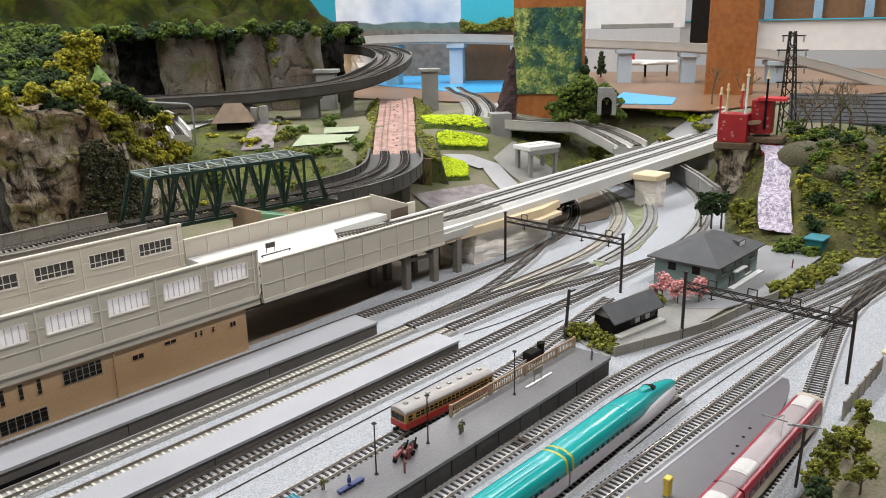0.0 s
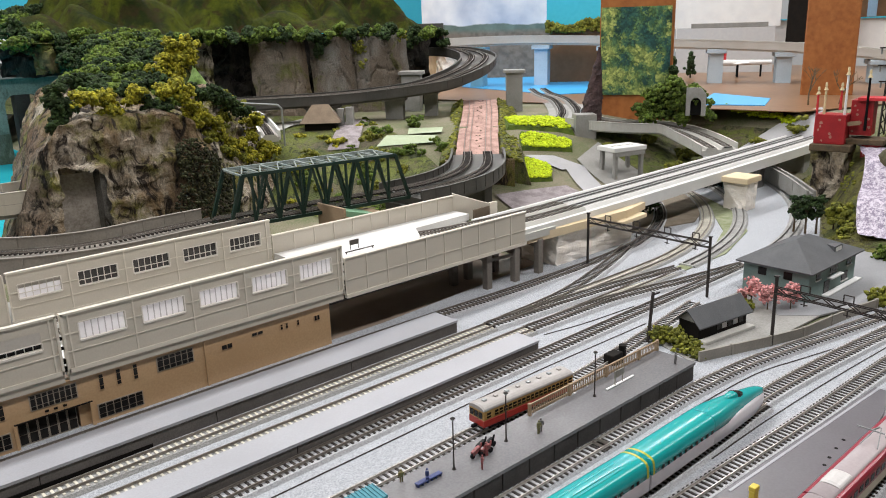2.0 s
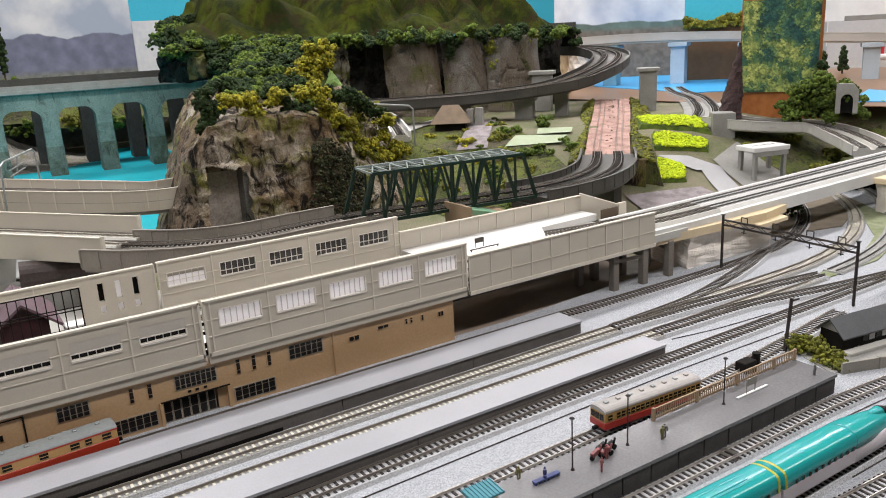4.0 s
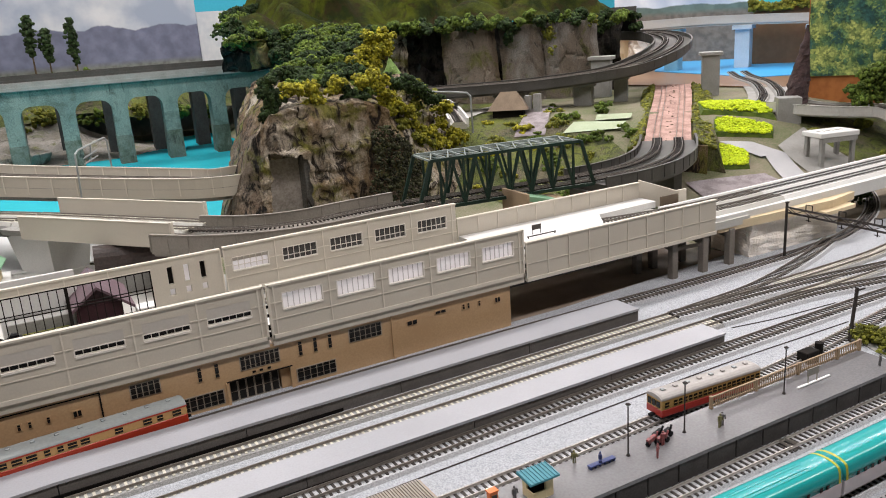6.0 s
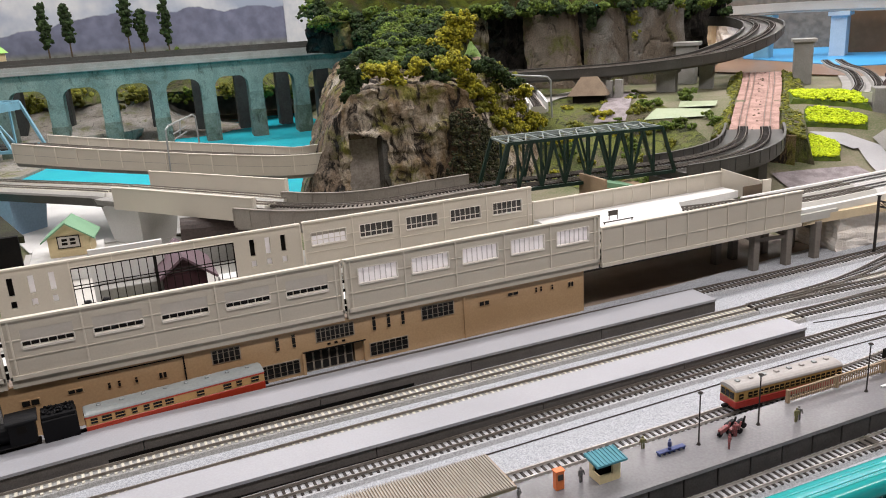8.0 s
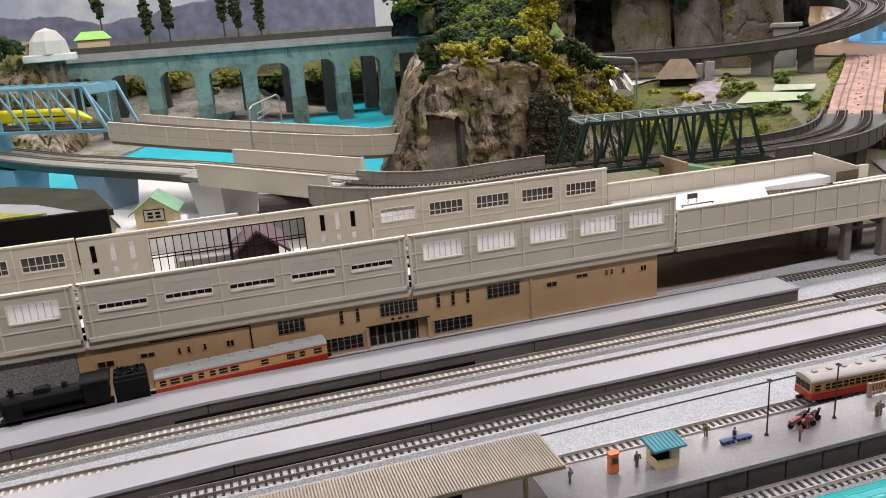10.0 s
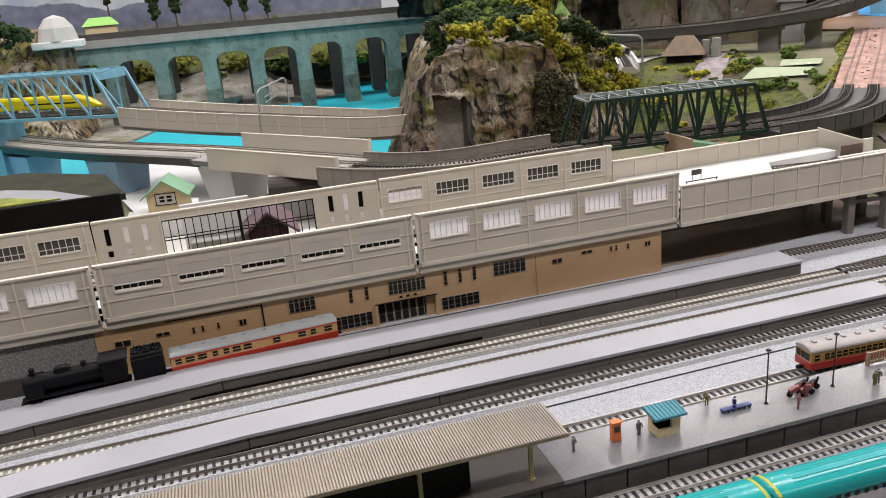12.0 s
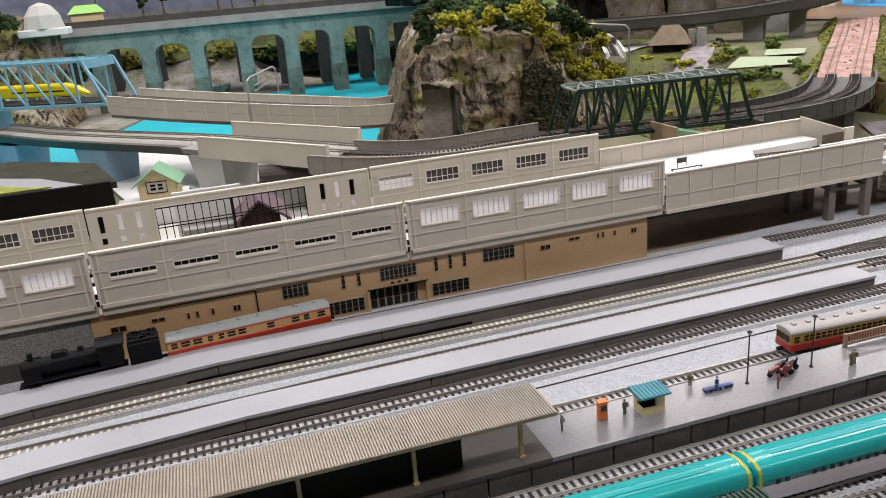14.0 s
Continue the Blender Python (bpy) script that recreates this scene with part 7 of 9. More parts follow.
bd = part("backdrop", Geo().box(-1.30, 0.462, 2.150, 2.165, 0.0, 0.75), print_material("printed_mountains", 0.228, 0.150, 3.4, 7.3, (0.15, 0.16, 0.23), (0.26, 0.27, 0.25), 7.0, 0.052))
tagged(bd, "printed backdrop of cloudy sky and blue mountains", "backdrop", kind="structure")
bd = part("backdrop", Geo().box(0.464, 1.15, 2.155, 2.17, 0.0, 0.375), mat("pale_print", (0.60, 0.63, 0.68), (0.72, 0.73, 0.76), 0.5, 8, 60, 0.0))
tagged(bd, "pale cloudy printed sheet beside the mountains", "backdrop", kind="structure")
bd = part("backdrop", Geo().box(-0.24, 0.24, -0.006, 0.006, 0.0, 0.45), print_material("printed_hills", 0.262, 0.06, 7.0, 2.1, (0.10, 0.14, 0.12), (0.22, 0.18, 0.145), 6.0))
bd.matrix_basis = pose(1.935, 1.440, 0.10, 0, 0, -46)
tagged(bd, "printed backdrop of grey clouds over dark hills", "backdrop", kind="structure")

sheet("shore_flat", [(-1.3, 1.16), (-0.33, 1.24), (-0.295, 1.33), (-0.26, 1.47), (-0.20, 1.62), (-0.20, 1.75), (-1.3, 1.75)], 0.0080, SHORE, "flat grey rocky bank of the lake", "ground", 0.008)
rng = random.Random(8)
meadow = part("meadow", Geo().grid(44, 14, lambda u, v: (-1.2 + 2.0 * u, 1.88 + 0.26 * v, 0.095 + 0.085 * v + 0.045 * noise.noise(Vector((u * 9, v * 3, 2))))), GRASS, smooth=True)
tagged(meadow, "yellow-green meadow behind the arched viaducts", "ground", kind="structure")
for x, z, h in ((-0.390, 0.285, 0.125), (-0.263, 0.232, 0.140), (-0.204, 0.245, 0.120), (-0.044, 0.255, 0.125), (-0.003, 0.240, 0.100), (0.067, 0.225, 0.140)):
    c = thing("poplar_tree", "tall slim dark poplar tree before the backdrop", "tree", (x, 2.0, z - 0.02), "poplars")
    part("trunk", Geo().tube((x, 2.0, z - 0.06), (x, 2.0, z + h * 0.8), 0.003, 0.0012, n=6), BARK, c)
    g = Geo()
    for k in range(16):
        t = k / 15
        r = 0.0115 * math.sin(math.pi * (0.12 + 0.80 * t)) ** 0.7 + 0.003
        g.clump((x + rng.uniform(-0.003, 0.003), 2.0 + rng.uniform(-0.003, 0.003), z + h * (0.18 + 0.80 * t)), r, 16, 0.0055, rng, 0.9)
    part("crown", g, LEAFDARK, c)
for x, z, r in ((-0.27, 0.175, 0.05), (-0.20, 0.17, 0.04), (0.0, 0.175, 0.05), (0.06, 0.175, 0.045), (-0.42, 0.19, 0.04), (0.12, 0.165, 0.03)):
    shrub("shrub", "mid-green foam bush on the meadow", [(x, 1.96, z, r)], LEAFMID, 0.007, rng, 120, 0.6, "bush", "meadow bushes")
for x, y, z, r, mt in ((-0.22, 1.90, 0.10, 0.045, LEAFOLIVE), (-0.05, 1.90, 0.09, 0.05, LEAFOLIVE), (0.10, 1.90, 0.085, 0.05, LEAFMID), (0.20, 1.90, 0.09, 0.035, LEAFOLIVE), (-0.34, 1.89, 0.10, 0.04, LEAFOLIVE), (-0.12, 1.89, 0.055, 0.04, LEAFOLIVE), (-0.44, 1.88, 0.09, 0.04, LEAFMID), (0.30, 1.89, 0.08, 0.04, LEAFMID), (0.38, 1.89, 0.07, 0.04, LEAFMID)):
    shrub("shrub", "green foam bush along the far shore", [(x, y, z, r)], mt, 0.007, rng, 130, 0.7, "bush", "shore bushes")
sh = part("shore", Geo().grid(40, 10, lambda u, v: (-1.2 + 1.42 * u + 0.02 * math.sin(u * 40), 1.62 + 0.30 * v + 0.10 * max(0, 0.55 - u), (0.004 + 0.095 * v ** 1.2) * smooth(1.0, 0.82, u) + 0.02 * noise.noise(Vector((u * 14, v * 5, 1))) * v)), SHORE, smooth=True)
tagged(sh, "grey rocky shore behind the lake", "ground", kind="structure")
for x, y, s in ((-0.21, 1.62, 0.075), (-0.12, 1.66, 0.06), (-0.33, 1.60, 0.06)):
    rk = part("boulder", Geo().blob((x, y, 0.02), s, rng, 0.55), SHORE)
    tagged(rk, "smooth grey boulder on the lake shore", "rock", "shore boulders")

# ---- rocks ----


def crag(nx, ny, fn, amp, sc, seed, skip=None, blocky=1.0):
    """A rock face: a sheet of fn(u, v) roughened by ridged noise."""
    g = Geo()
    vs = []
    for j in range(ny + 1):
        for i in range(nx + 1):
            p = Vector(fn(i / nx, j / ny))
            q = p * sc + Vector((seed, seed * 0.7, 0))
            n = noise.noise_vector(q) * amp * 0.6 + noise.noise_vector(q * 3.1) * amp * 0.30 + noise.noise_vector(q * 7.3) * amp * 0.12
            d, cells = noise.voronoi(Vector((q.x * 1.2 + q.z * 0.5, q.y, q.z * 0.55 - q.x * 0.3)))
            block = noise.noise_vector(cells[0] * 4.3) * amp * 1.1
            cleft = smooth(0.07, 0.0, d[1] - d[0]) * amp * 0.5
            ledges = noise.noise(Vector((q.x * 0.5, q.y * 0.5, q.z * 2.4))) * amp * (1 - blocky) * 1.2
            vs.append(p + n + Vector((block.x * 0.3, block.y, block.z * 0.2)) * blocky + Vector((cleft * 0.2, cleft, 0)) * blocky - Vector((0, ledges, 0)))
    fs = []
    for j in range(ny):
        for i in range(nx):
            if not (skip and skip((i + 0.5) / nx, (j + 0.5) / ny)):
                fs.append((j * (nx + 1) + i, j * (nx + 1) + i + 1, (j + 1) * (nx + 1) + i + 1, (j + 1) * (nx + 1) + i))
    return g.add(vs, fs)


def rock_top(x):
    """The crest of the tunnel rock along its face."""
    pts = [(0.075, 0.0), (0.104, 0.064), (0.121, 0.101), (0.138, 0.139), (0.153, 0.160), (0.167, 0.174), (0.20, 0.186), (0.26, 0.182), (0.32, 0.178), (0.36, 0.165), (0.39, 0.132), (0.43, 0.098), (0.48, 0.078), (0.53, 0.055)]
    for (a, b), (c, d) in zip(pts, pts[1:]):
        if x <= c:
            return b + (d - b) * max(0.0, (x - a) / (c - a))
    return 0.04


def rock_face(u, v):
    x = 0.075 + 0.455 * u
    zt = rock_top(x)
    back = 0.75 * max(0.0, x - 0.365) + 0.05 * max(0.0, 0.20 - u)
    if v < 0.62:
        t = v / 0.62
        return (x + 0.02 * t * (0.5 - u) + 0.23 * back, 0.475 + 0.045 * t + back, zt * t)
    t = (v - 0.62) / 0.38
    east = smooth(0.36, 0.42, x)
    return (x + 0.02 * (0.5 - u) + 0.23 * back + (0.10 - 0.05 * east) * t, 0.520 + back + (0.40 - 0.27 * east) * t,
            zt + (0.030 * smooth(0.0, 0.3, u) * (1 - east) + 0.090 * east * smooth(0.57, 0.49, x)) * smooth(0.0, 0.5, t))


rk = thing("tunnel_rock", "brown craggy painted rock with a square-topped tunnel mouth", "rock", (0.3, 0.55, 0))


def mouth(u, v):
    return 0.180 < u < 0.308 and v < 0.45 - 0.7 * (u - 0.18) + 0.02 * noise.noise(Vector((u * 40, 0, 0)))


def shaded(u, v):
    """The blackened shoulder and the weedy flank of the rock."""
    n = noise.noise(Vector((u * 9, v * 7, 4.0)))
    return u + 0.05 * n < 0.15 or (0.53 < u + 0.05 * n < 0.74 and v < 0.48 + 0.12 * n)


part("rock_face", crag(170, 140, rock_face, 0.012, 24, 3.0, lambda u, v: mouth(u, v) or shaded(u, v), 0.25), ROCK, rk)
part("rock_flank", crag(170, 140, rock_face, 0.012, 24, 3.0, lambda u, v: mouth(u, v) or not shaded(u, v), 0.25), ROCKDARK, rk, "blackened weedy rock flank")
r9 = random.Random(77)
g = Geo()
for _ in range(2600):
    u, v = r9.uniform(0.48, 0.80), r9.uniform(0.0, 0.56)
    if shaded(u, v):
        p = Vector(rock_face(u, v))
        g.blob(p + Vector((0, r9.uniform(-0.014, -0.002), 0)), r9.uniform(0.0011, 0.0026), r9)
tagged(part("ivy", g, LEAFIVY, rk), "dark leafy creeper on the rock", kind="stuff")
g = Geo()
for x0, x1 in ((0.1500, 0.1570), (0.2150, 0.2330)):
    g.box(x0, x1, 0.508, 0.600, 0.0, 0.118)
part("tunnel_wall", g, ROCKGREY, rk, "pale side wall of the tunnel mouth")
part("tunnel_roof", Geo().box(0.1572, 0.2148, 0.512, 0.600, 0.112, 0.130), ROCKDARK, rk)
part("tunnel_back", Geo().box(0.1572, 0.2148, 0.532, 0.545, 0.0, 0.112), mat("tunnel_lining", (0.46, 0.41, 0.37), (0.27, 0.235, 0.205), 0.7, 40, 300, 0.15), rk, "smooth grey-brown inner lining")


def scatter(name, label, spots, material, leaf, seed, n, squash=0.8, category="bush", group="rock bushes"):
    r0 = random.Random(seed)
    for x, y, z, r in spots:
        c = thing(name, label, category, (x, y, z), group)
        part("foliage", Geo().clump((x, y, z), r, n, leaf, r0, squash), material, c)
        part("stem", Geo().tube((x, y, z - r * 0.8), (x, y, z + r * 0.2), r * 0.12, r * 0.05, n=5), BARK, c)


YELLOWTOP = [(0.211, 0.206), (0.229, 0.200), (0.247, 0.203), (0.255, 0.187), (0.243, 0.171), (0.265, 0.162), (0.282, 0.199), (0.293, 0.206), (0.269, 0.177), (0.332, 0.203), (0.349, 0.208), (0.358, 0.192), (0.372, 0.176), (0.395, 0.164), (0.418, 0.150), (0.370, 0.159)]
YELLOWEAST = [(0.423, 0.126), (0.449, 0.112), (0.479, 0.111), (0.511, 0.116), (0.534, 0.094), (0.553, 0.083), (0.431, 0.105), (0.488, 0.090), (0.516, 0.137)]
DARKTOP = [(0.183, 0.220), (0.184, 0.210), (0.181, 0.196), (0.181, 0.170), (0.187, 0.178), (0.200, 0.192), (0.274, 0.137), (0.275, 0.120), (0.270, 0.151), (0.307, 0.190), (0.327, 0.181), (0.299, 0.199), (0.311, 0.174)]
DARKEAST = [(0.390, 0.197), (0.419, 0.195), (0.459, 0.173), (0.488, 0.162), (0.438, 0.184)]
YELLOWHIGH = [(0.442, 0.263), (0.454, 0.251), (0.420, 0.240), (0.463, 0.239), (0.406, 0.226), (0.409, 0.212), (0.441, 0.229), (0.432, 0.251), (0.423, 0.219), (0.459, 0.266)]


def ledge(pts, r, seed):
    """Bushes along the rock's crest, which draws back towards the east."""
    r0 = random.Random(seed)
    return [(x, 0.538 + 0.52 * max(0.0, x - 0.36), z, r * r0.uniform(0.85, 1.15)) for x, z in pts]


scatter("bush", "yellow-green foam bush on the rock", ledge(YELLOWTOP, 0.0135, 3) + ledge(YELLOWEAST, 0.0155, 4), LEAFYEL, 0.0026, 31, 230)
r4 = random.Random(44)
tufts = []
for _ in range(26):
    p = rock_face(r4.uniform(0.66, 0.97), r4.uniform(0.60, 0.86))
    tufts.append((p[0], p[1] - 0.004, p[2] + 0.003, r4.uniform(0.006, 0.0105)))
scatter("bush", "low olive moss cushion on the rock's slope", tufts, LEAFOLIVE, 0.0020, 37, 130, 0.55)
scatter("bush", "yellow-green foam bush climbing the slope", [(x, 0.72, z, 0.0145) for x, z in YELLOWHIGH], LEAFYEL, 0.0028, 36, 230)
scatter("bush", "dark green foam bush on the rock", ledge(DARKTOP, 0.0105, 5) + ledge(DARKEAST, 0.0150, 6), LEAFDARK, 0.0026, 32, 220)


def felt_cone(x, y, z, r, h, material, label, seed):
    """A small draped cone of dyed felt between the bushes."""
    ob = part("grass_cone", crag(20, 12, lambda u, v: (x + r * (1 - v) * math.cos(u * math.tau), y + r * (1 - v) * math.sin(u * math.tau), z + h * v ** 1.15), 0.004, 40, seed), material, smooth=True)
    return tagged(ob, label, "grass mound", "grass mounds", kind="structure")


FELT = rock_mat("bright_felt", (0.14, 0.25, 0.045), (0.20, 0.29, 0.10), (0.10, 0.17, 0.03), (0.05, 0.09, 0.02), 0.58, 0.36, 0.4)
felt_cone(0.484, 0.75, 0.178, 0.030, 0.058, FELT, "bright green felt cone between the bushes", 2.0)
felt_cone(0.425, 0.76, 0.170, 0.038, 0.092, GRASS, "mossy felt slope behind the yellow bushes", 5.0)


def slope_z(x, y):
    v = min(1.0, max(0.0, (y - 0.66) / 0.42))
    u = min(1.0, max(0.0, (x - 0.255 - 0.14 * v) / 0.25))
    return (0.10 + 0.165 * v ** 0.8) * (0.35 + 0.65 * smooth(0.0, 0.30, u)) * (1 - 0.25 * smooth(0.7, 1.0, u))


r8 = random.Random(81)
spots = {0: [], 1: []}
for _ in range(105):
    y = r8.uniform(0.66, 1.09)
    x = 0.268 + 0.34 * (y - 0.64) + r8.uniform(0.0, 0.095) * (1 + 1.2 * (y - 0.64))
    r = r8.uniform(0.011, 0.022)
    spots[0 if r8.random() < 0.6 else 1].append((x, y, max(slope_z(x, y), 0.195 + 0.075 * (y - 0.66) / 0.42) + r * 0.35, r))
for k in range(95):
    f = r8.random()
    x = 0.305 + 0.83 * f
    y = 1.135 - 0.30 * f ** 1.4 + r8.uniform(-0.012, 0.05)
    r = r8.uniform(0.008, 0.018) * (1.25 if f < 0.3 else 0.95)
    spots[1 if r8.random() < 0.45 else 0].append((x, y, 0.276 + r8.uniform(-0.008, 0.010), r))
for k in range(26):
    p = rock_face(r8.uniform(0.30, 0.62), r8.uniform(0.70, 0.97))
    r = r8.uniform(0.009, 0.016)
    spots[0 if r8.random() < 0.55 else 1].append((p[0], p[1], p[2] + r * 0.4, r))
for k in range(22):
    y = 1.10 + 0.55 * k / 22
    spots[k % 2].append((0.315 + 0.27 * (y - 1.1) + r8.uniform(-0.02, 0.03), y, 0.280 + 0.05 * smooth(1.1, 1.4, y) + r8.uniform(-0.012, 0.012), r8.uniform(0.016, 0.028)))
for k in range(14):
    spots[1].append((r8.uniform(0.375, 0.435), r8.uniform(1.0, 1.12), r8.uniform(0.222, 0.27), r8.uniform(0.018, 0.028)))
spots[1] += [(1.145, 0.93, 0.275, 0.018), (1.14, 0.935, 0.25, 0.016), (1.13, 0.935, 0.262, 0.014), (1.225, 0.925, 0.27, 0.015), (1.228, 0.92, 0.245, 0.013), (0.90, 0.965, 0.262, 0.017), (0.895, 0.97, 0.245, 0.013)]
scatter("bush", "green foam tree on the slope above the rock", spots[0], LEAFMID, 0.0034, 33, 230, group="slope trees")
scatter("bush", "dark green foam tree along the cliff top", spots[1], LEAFDARK, 0.0034, 34, 230, group="cliff-top trees")
scatter("bush", "olive foam bush hanging on the cliff", [(0.985, 0.930, 0.235, 0.014), (0.975, 0.93, 0.21, 0.012), (1.03, 0.905, 0.245, 0.016), (1.06, 0.885, 0.262, 0.018), (0.98, 0.93, 0.25, 0.018)], LEAFOLIVE, 0.0030, 35, 160, group="cliff bushes")

SLABMOSS = rock_mat("mossy_slab", (0.10, 0.085, 0.04), (0.13, 0.115, 0.05), (0.10, 0.11, 0.02), (0.02, 0.018, 0.01), 0.50, 0.42)
cl = thing("cliff", "tall grey-brown cliff with dark clefts behind the spiral", "cliff", (0.8, 1.1, 0.1))
part("back_face", crag(90, 36, lambda u, v: (0.300 + 0.880 * u, 1.235 - 0.295 * u ** 1.5 - 0.02 * v, 0.28 - (0.28 - 0.213 * smooth(0.19, 0.13, u)) * (1 - v)), 0.016, 14, 9.0), rock_mat("cleft_rock", (0.030, 0.026, 0.022), (0.05, 0.045, 0.04), (0.03, 0.035, 0.012), (0.006, 0.005, 0.005), 0.6, 0.48), cl)
part("rock_slab", crag(30, 30, lambda u, v: (0.768 + 0.105 * u - 0.004 * math.sin(v * 3), 1.045 - 0.070 * u - 0.03 * math.sin(math.pi * u) + 0.02 * v, 0.10 + 0.168 * v), 0.007, 14, 1.5), SLABROCK, cl, "broad brown rock slab")
part("rock_slab", crag(30, 30, lambda u, v: (0.880 + 0.078 * u, 0.975 - 0.055 * u - 0.02 * math.sin(math.pi * u) + 0.02 * v, 0.10 + 0.170 * v), 0.006, 14, 4.5), ROCKGREY, cl, "grey rock slab")
part("rock_slab", crag(34, 30, lambda u, v: (0.955 + 0.110 * u, 0.930 - 0.075 * u - 0.02 * math.sin(math.pi * u) + 0.02 * v, 0.10 + 0.170 * v), 0.007, 14, 7.5), ROCKGREY, cl, "grey rock slab with moss")
part("rock_slab", crag(20, 30, lambda u, v: (0.640 + 0.050 * u, 1.10 - 0.025 * u + 0.02 * v, 0.10 + 0.170 * v), 0.008, 20, 2.5), ROCK, cl, "narrow dark rock slab")
part("rock_slab", crag(16, 24, lambda u, v: (0.328 + 0.046 * u, 1.115 - 0.02 * math.sin(math.pi * u), 0.216 + 0.062 * v), 0.008, 22, 3.5), SLABMOSS, cl, "narrow mossy slab at the cliff end")
sl = part("hillside", crag(60, 40, lambda u, v: (0.255 + 0.14 * v + 0.25 * u, 0.66 + 0.42 * v, (0.10 + 0.165 * v ** 0.8) * (0.35 + 0.65 * smooth(0.0, 0.30, u)) * (1 - 0.25 * smooth(0.7, 1.0, u))), 0.010, 16, 6.0), HILL, smooth=True)
tagged(sl, "grassy slope rising behind the tunnel rock", "hillside", kind="structure")
hl = part("hilltop", crag(140, 60, lambda u, v: (0.315 + 0.20 * v + (0.905 - 0.20 * v) * u, 1.10 + 0.06 * math.sin(u * 3.1) - 0.20 * u + 0.75 * v, 0.276 + (0.03 + 0.20 * abs(noise.noise(Vector((u * 6.0 + v, v * 3.0, 3.1)))) ** 0.8 + 0.055 * (1 - abs(noise.noise(Vector((u * 6.5 + v * 2, v * 2.2, 8.0)))) * 2) ** 2 + 0.02 * noise.noise(Vector((u * 13, v * 8, 1)))) * smooth(0.0, 0.26, v) * (0.45 + 0.55 * smooth(0.0, 0.15, u)) * (0.25 + 0.75 * smooth(1.04, 0.90, u))), 0.012, 9, 12.0), HILL, smooth=True)
tagged(hl, "rolling yellow-green grassy hilltop above the cliff", "hill", kind="structure")
po = thing("tunnel_portal", "dark round-arched tunnel portal at the top of the spiral", "tunnel portal", (1.215, 0.95, 0.23))
ring = [(0.021 * math.cos(radians(a)), 0.034 + 0.022 * math.sin(radians(a))) for a in range(0, 181, 15)]
prof = [(-0.033, 0.0), (-0.021, 0.0), *[(-q[0] if False else q[0], q[1]) for q in ring[::-1]], (0.021, 0.0), (0.033, 0.0), (0.033, 0.066), (-0.033, 0.066)]
pm = pose(1.217, 0.953, 0.228, 90, 0, 46 - 90)
part("portal_wall", Geo().prism(prof, -0.006, 0.006, pm), DARKVIA, po)
part("portal_dark", Geo().prism([(-0.022, 0), (0.022, 0), (0.022, 0.057), (-0.022, 0.057)], -0.026, -0.020, pm), BLACKISH, po)
# ---- fields and roads behind the white line ----


def patch(name, poly, lift, material, label, category="field", kind="structure", n=18):
    """A ground patch that follows the lie of the land; poly: four corners in order."""
    a, b, c, d = (Vector(p) for p in poly)

    def fn(u, v):
        p = (a * (1 - u) + b * u) * (1 - v) + (d * (1 - u) + c * u) * v
        return (p.x, p.y, lie(p.x, p.y) + lift)

    return tagged(part(name, Geo().grid(n, n, fn), material, smooth=True), label, category, kind=kind)


def crop(poly, seed, label):
    a, b, c, d = (Vector(p) for p in poly)
    t = thing("crop_field", label, "field", (a.x, a.y, lie(a.x, a.y)), "bright crop fields")
    mid = (a + b + c + d) / 4
    edge = [mid + (p - mid) * 1.12 for p in (a, b, c, d)]
    part("bank", Geo().add([Vector((p.x, p.y, lie(p.x, p.y) - 0.004)) for p in edge] + [Vector((p.x, p.y, lie(p.x, p.y) + 0.0075)) for p in (a, b, c, d)], [(0, 1, 5, 4), (1, 2, 6, 5), (2, 3, 7, 6), (3, 0, 4, 7), (4, 5, 6, 7)]), LEAFMID, t)
    r0 = random.Random(seed)
    g = Geo()
    for _ in range(620):
        u, v = r0.random(), r0.random()
        if (abs(u - 0.5) ** 3 + abs(v - 0.5) ** 3) > 0.16:
            continue
        p = (a * (1 - u) + b * u) * (1 - v) + (d * (1 - u) + c * u) * v
        g.blob((p.x, p.y, lie(p.x, p.y) + 0.0075), r0.uniform(0.002, 0.0042), r0, 0.7)
    tagged(part("crop", g, LIME, t), kind="stuff")


crop([(0.955, 0.445), (1.052, 0.372), (1.085, 0.42), (1.02, 0.52)], 1, "bright lime-yellow crop field with a green bank")
crop([(0.915, 0.378), (1.000, 0.333), (1.022, 0.352), (0.952, 0.412)], 2, "bright lime-yellow crop field beside the grey road")
crop([(0.848, 0.313), (0.893, 0.288), (0.922, 0.318), (0.895, 0.356)], 3, "small bright lime-yellow crop field by the ramp")
patch("road", [(0.905, 0.225), (0.945, 0.205), (0.985, 0.290), (0.955, 0.318)], 0.003, ROADGREY, "grey curved road past the crop fields", "road")
patch("road", [(0.935, 0.300), (0.985, 0.290), (0.955, 0.335), (0.905, 0.362)], 0.0034, ROADGREY, "grey road bend between the crop fields", "road")
patch("soil_plot", [(0.965, 0.22), (1.08, 0.20), (1.08, 0.33), (0.99, 0.31)], 0.003, CONCRETE, "grey-brown bare ground beside the portal", "ground")
patch("mauve_ground", [(0.73, 0.20), (0.90, 0.17), (0.90, 0.262), (0.77, 0.305)], 0.003, MAUVE, "mauve-grey ground below the embankment", "ground")
patch("meadow", [(0.52, 0.30), (0.74, 0.36), (0.80, 0.62), (0.50, 0.66)], 0.002, GRASS, "mossy grass between rock and ramp", "ground")
patch("meadow", [(1.04, 0.20), (1.42, 0.16), (1.42, 0.36), (1.10, 0.40)], 0.002, GRASS, "mossy grass beyond the white line", "ground")
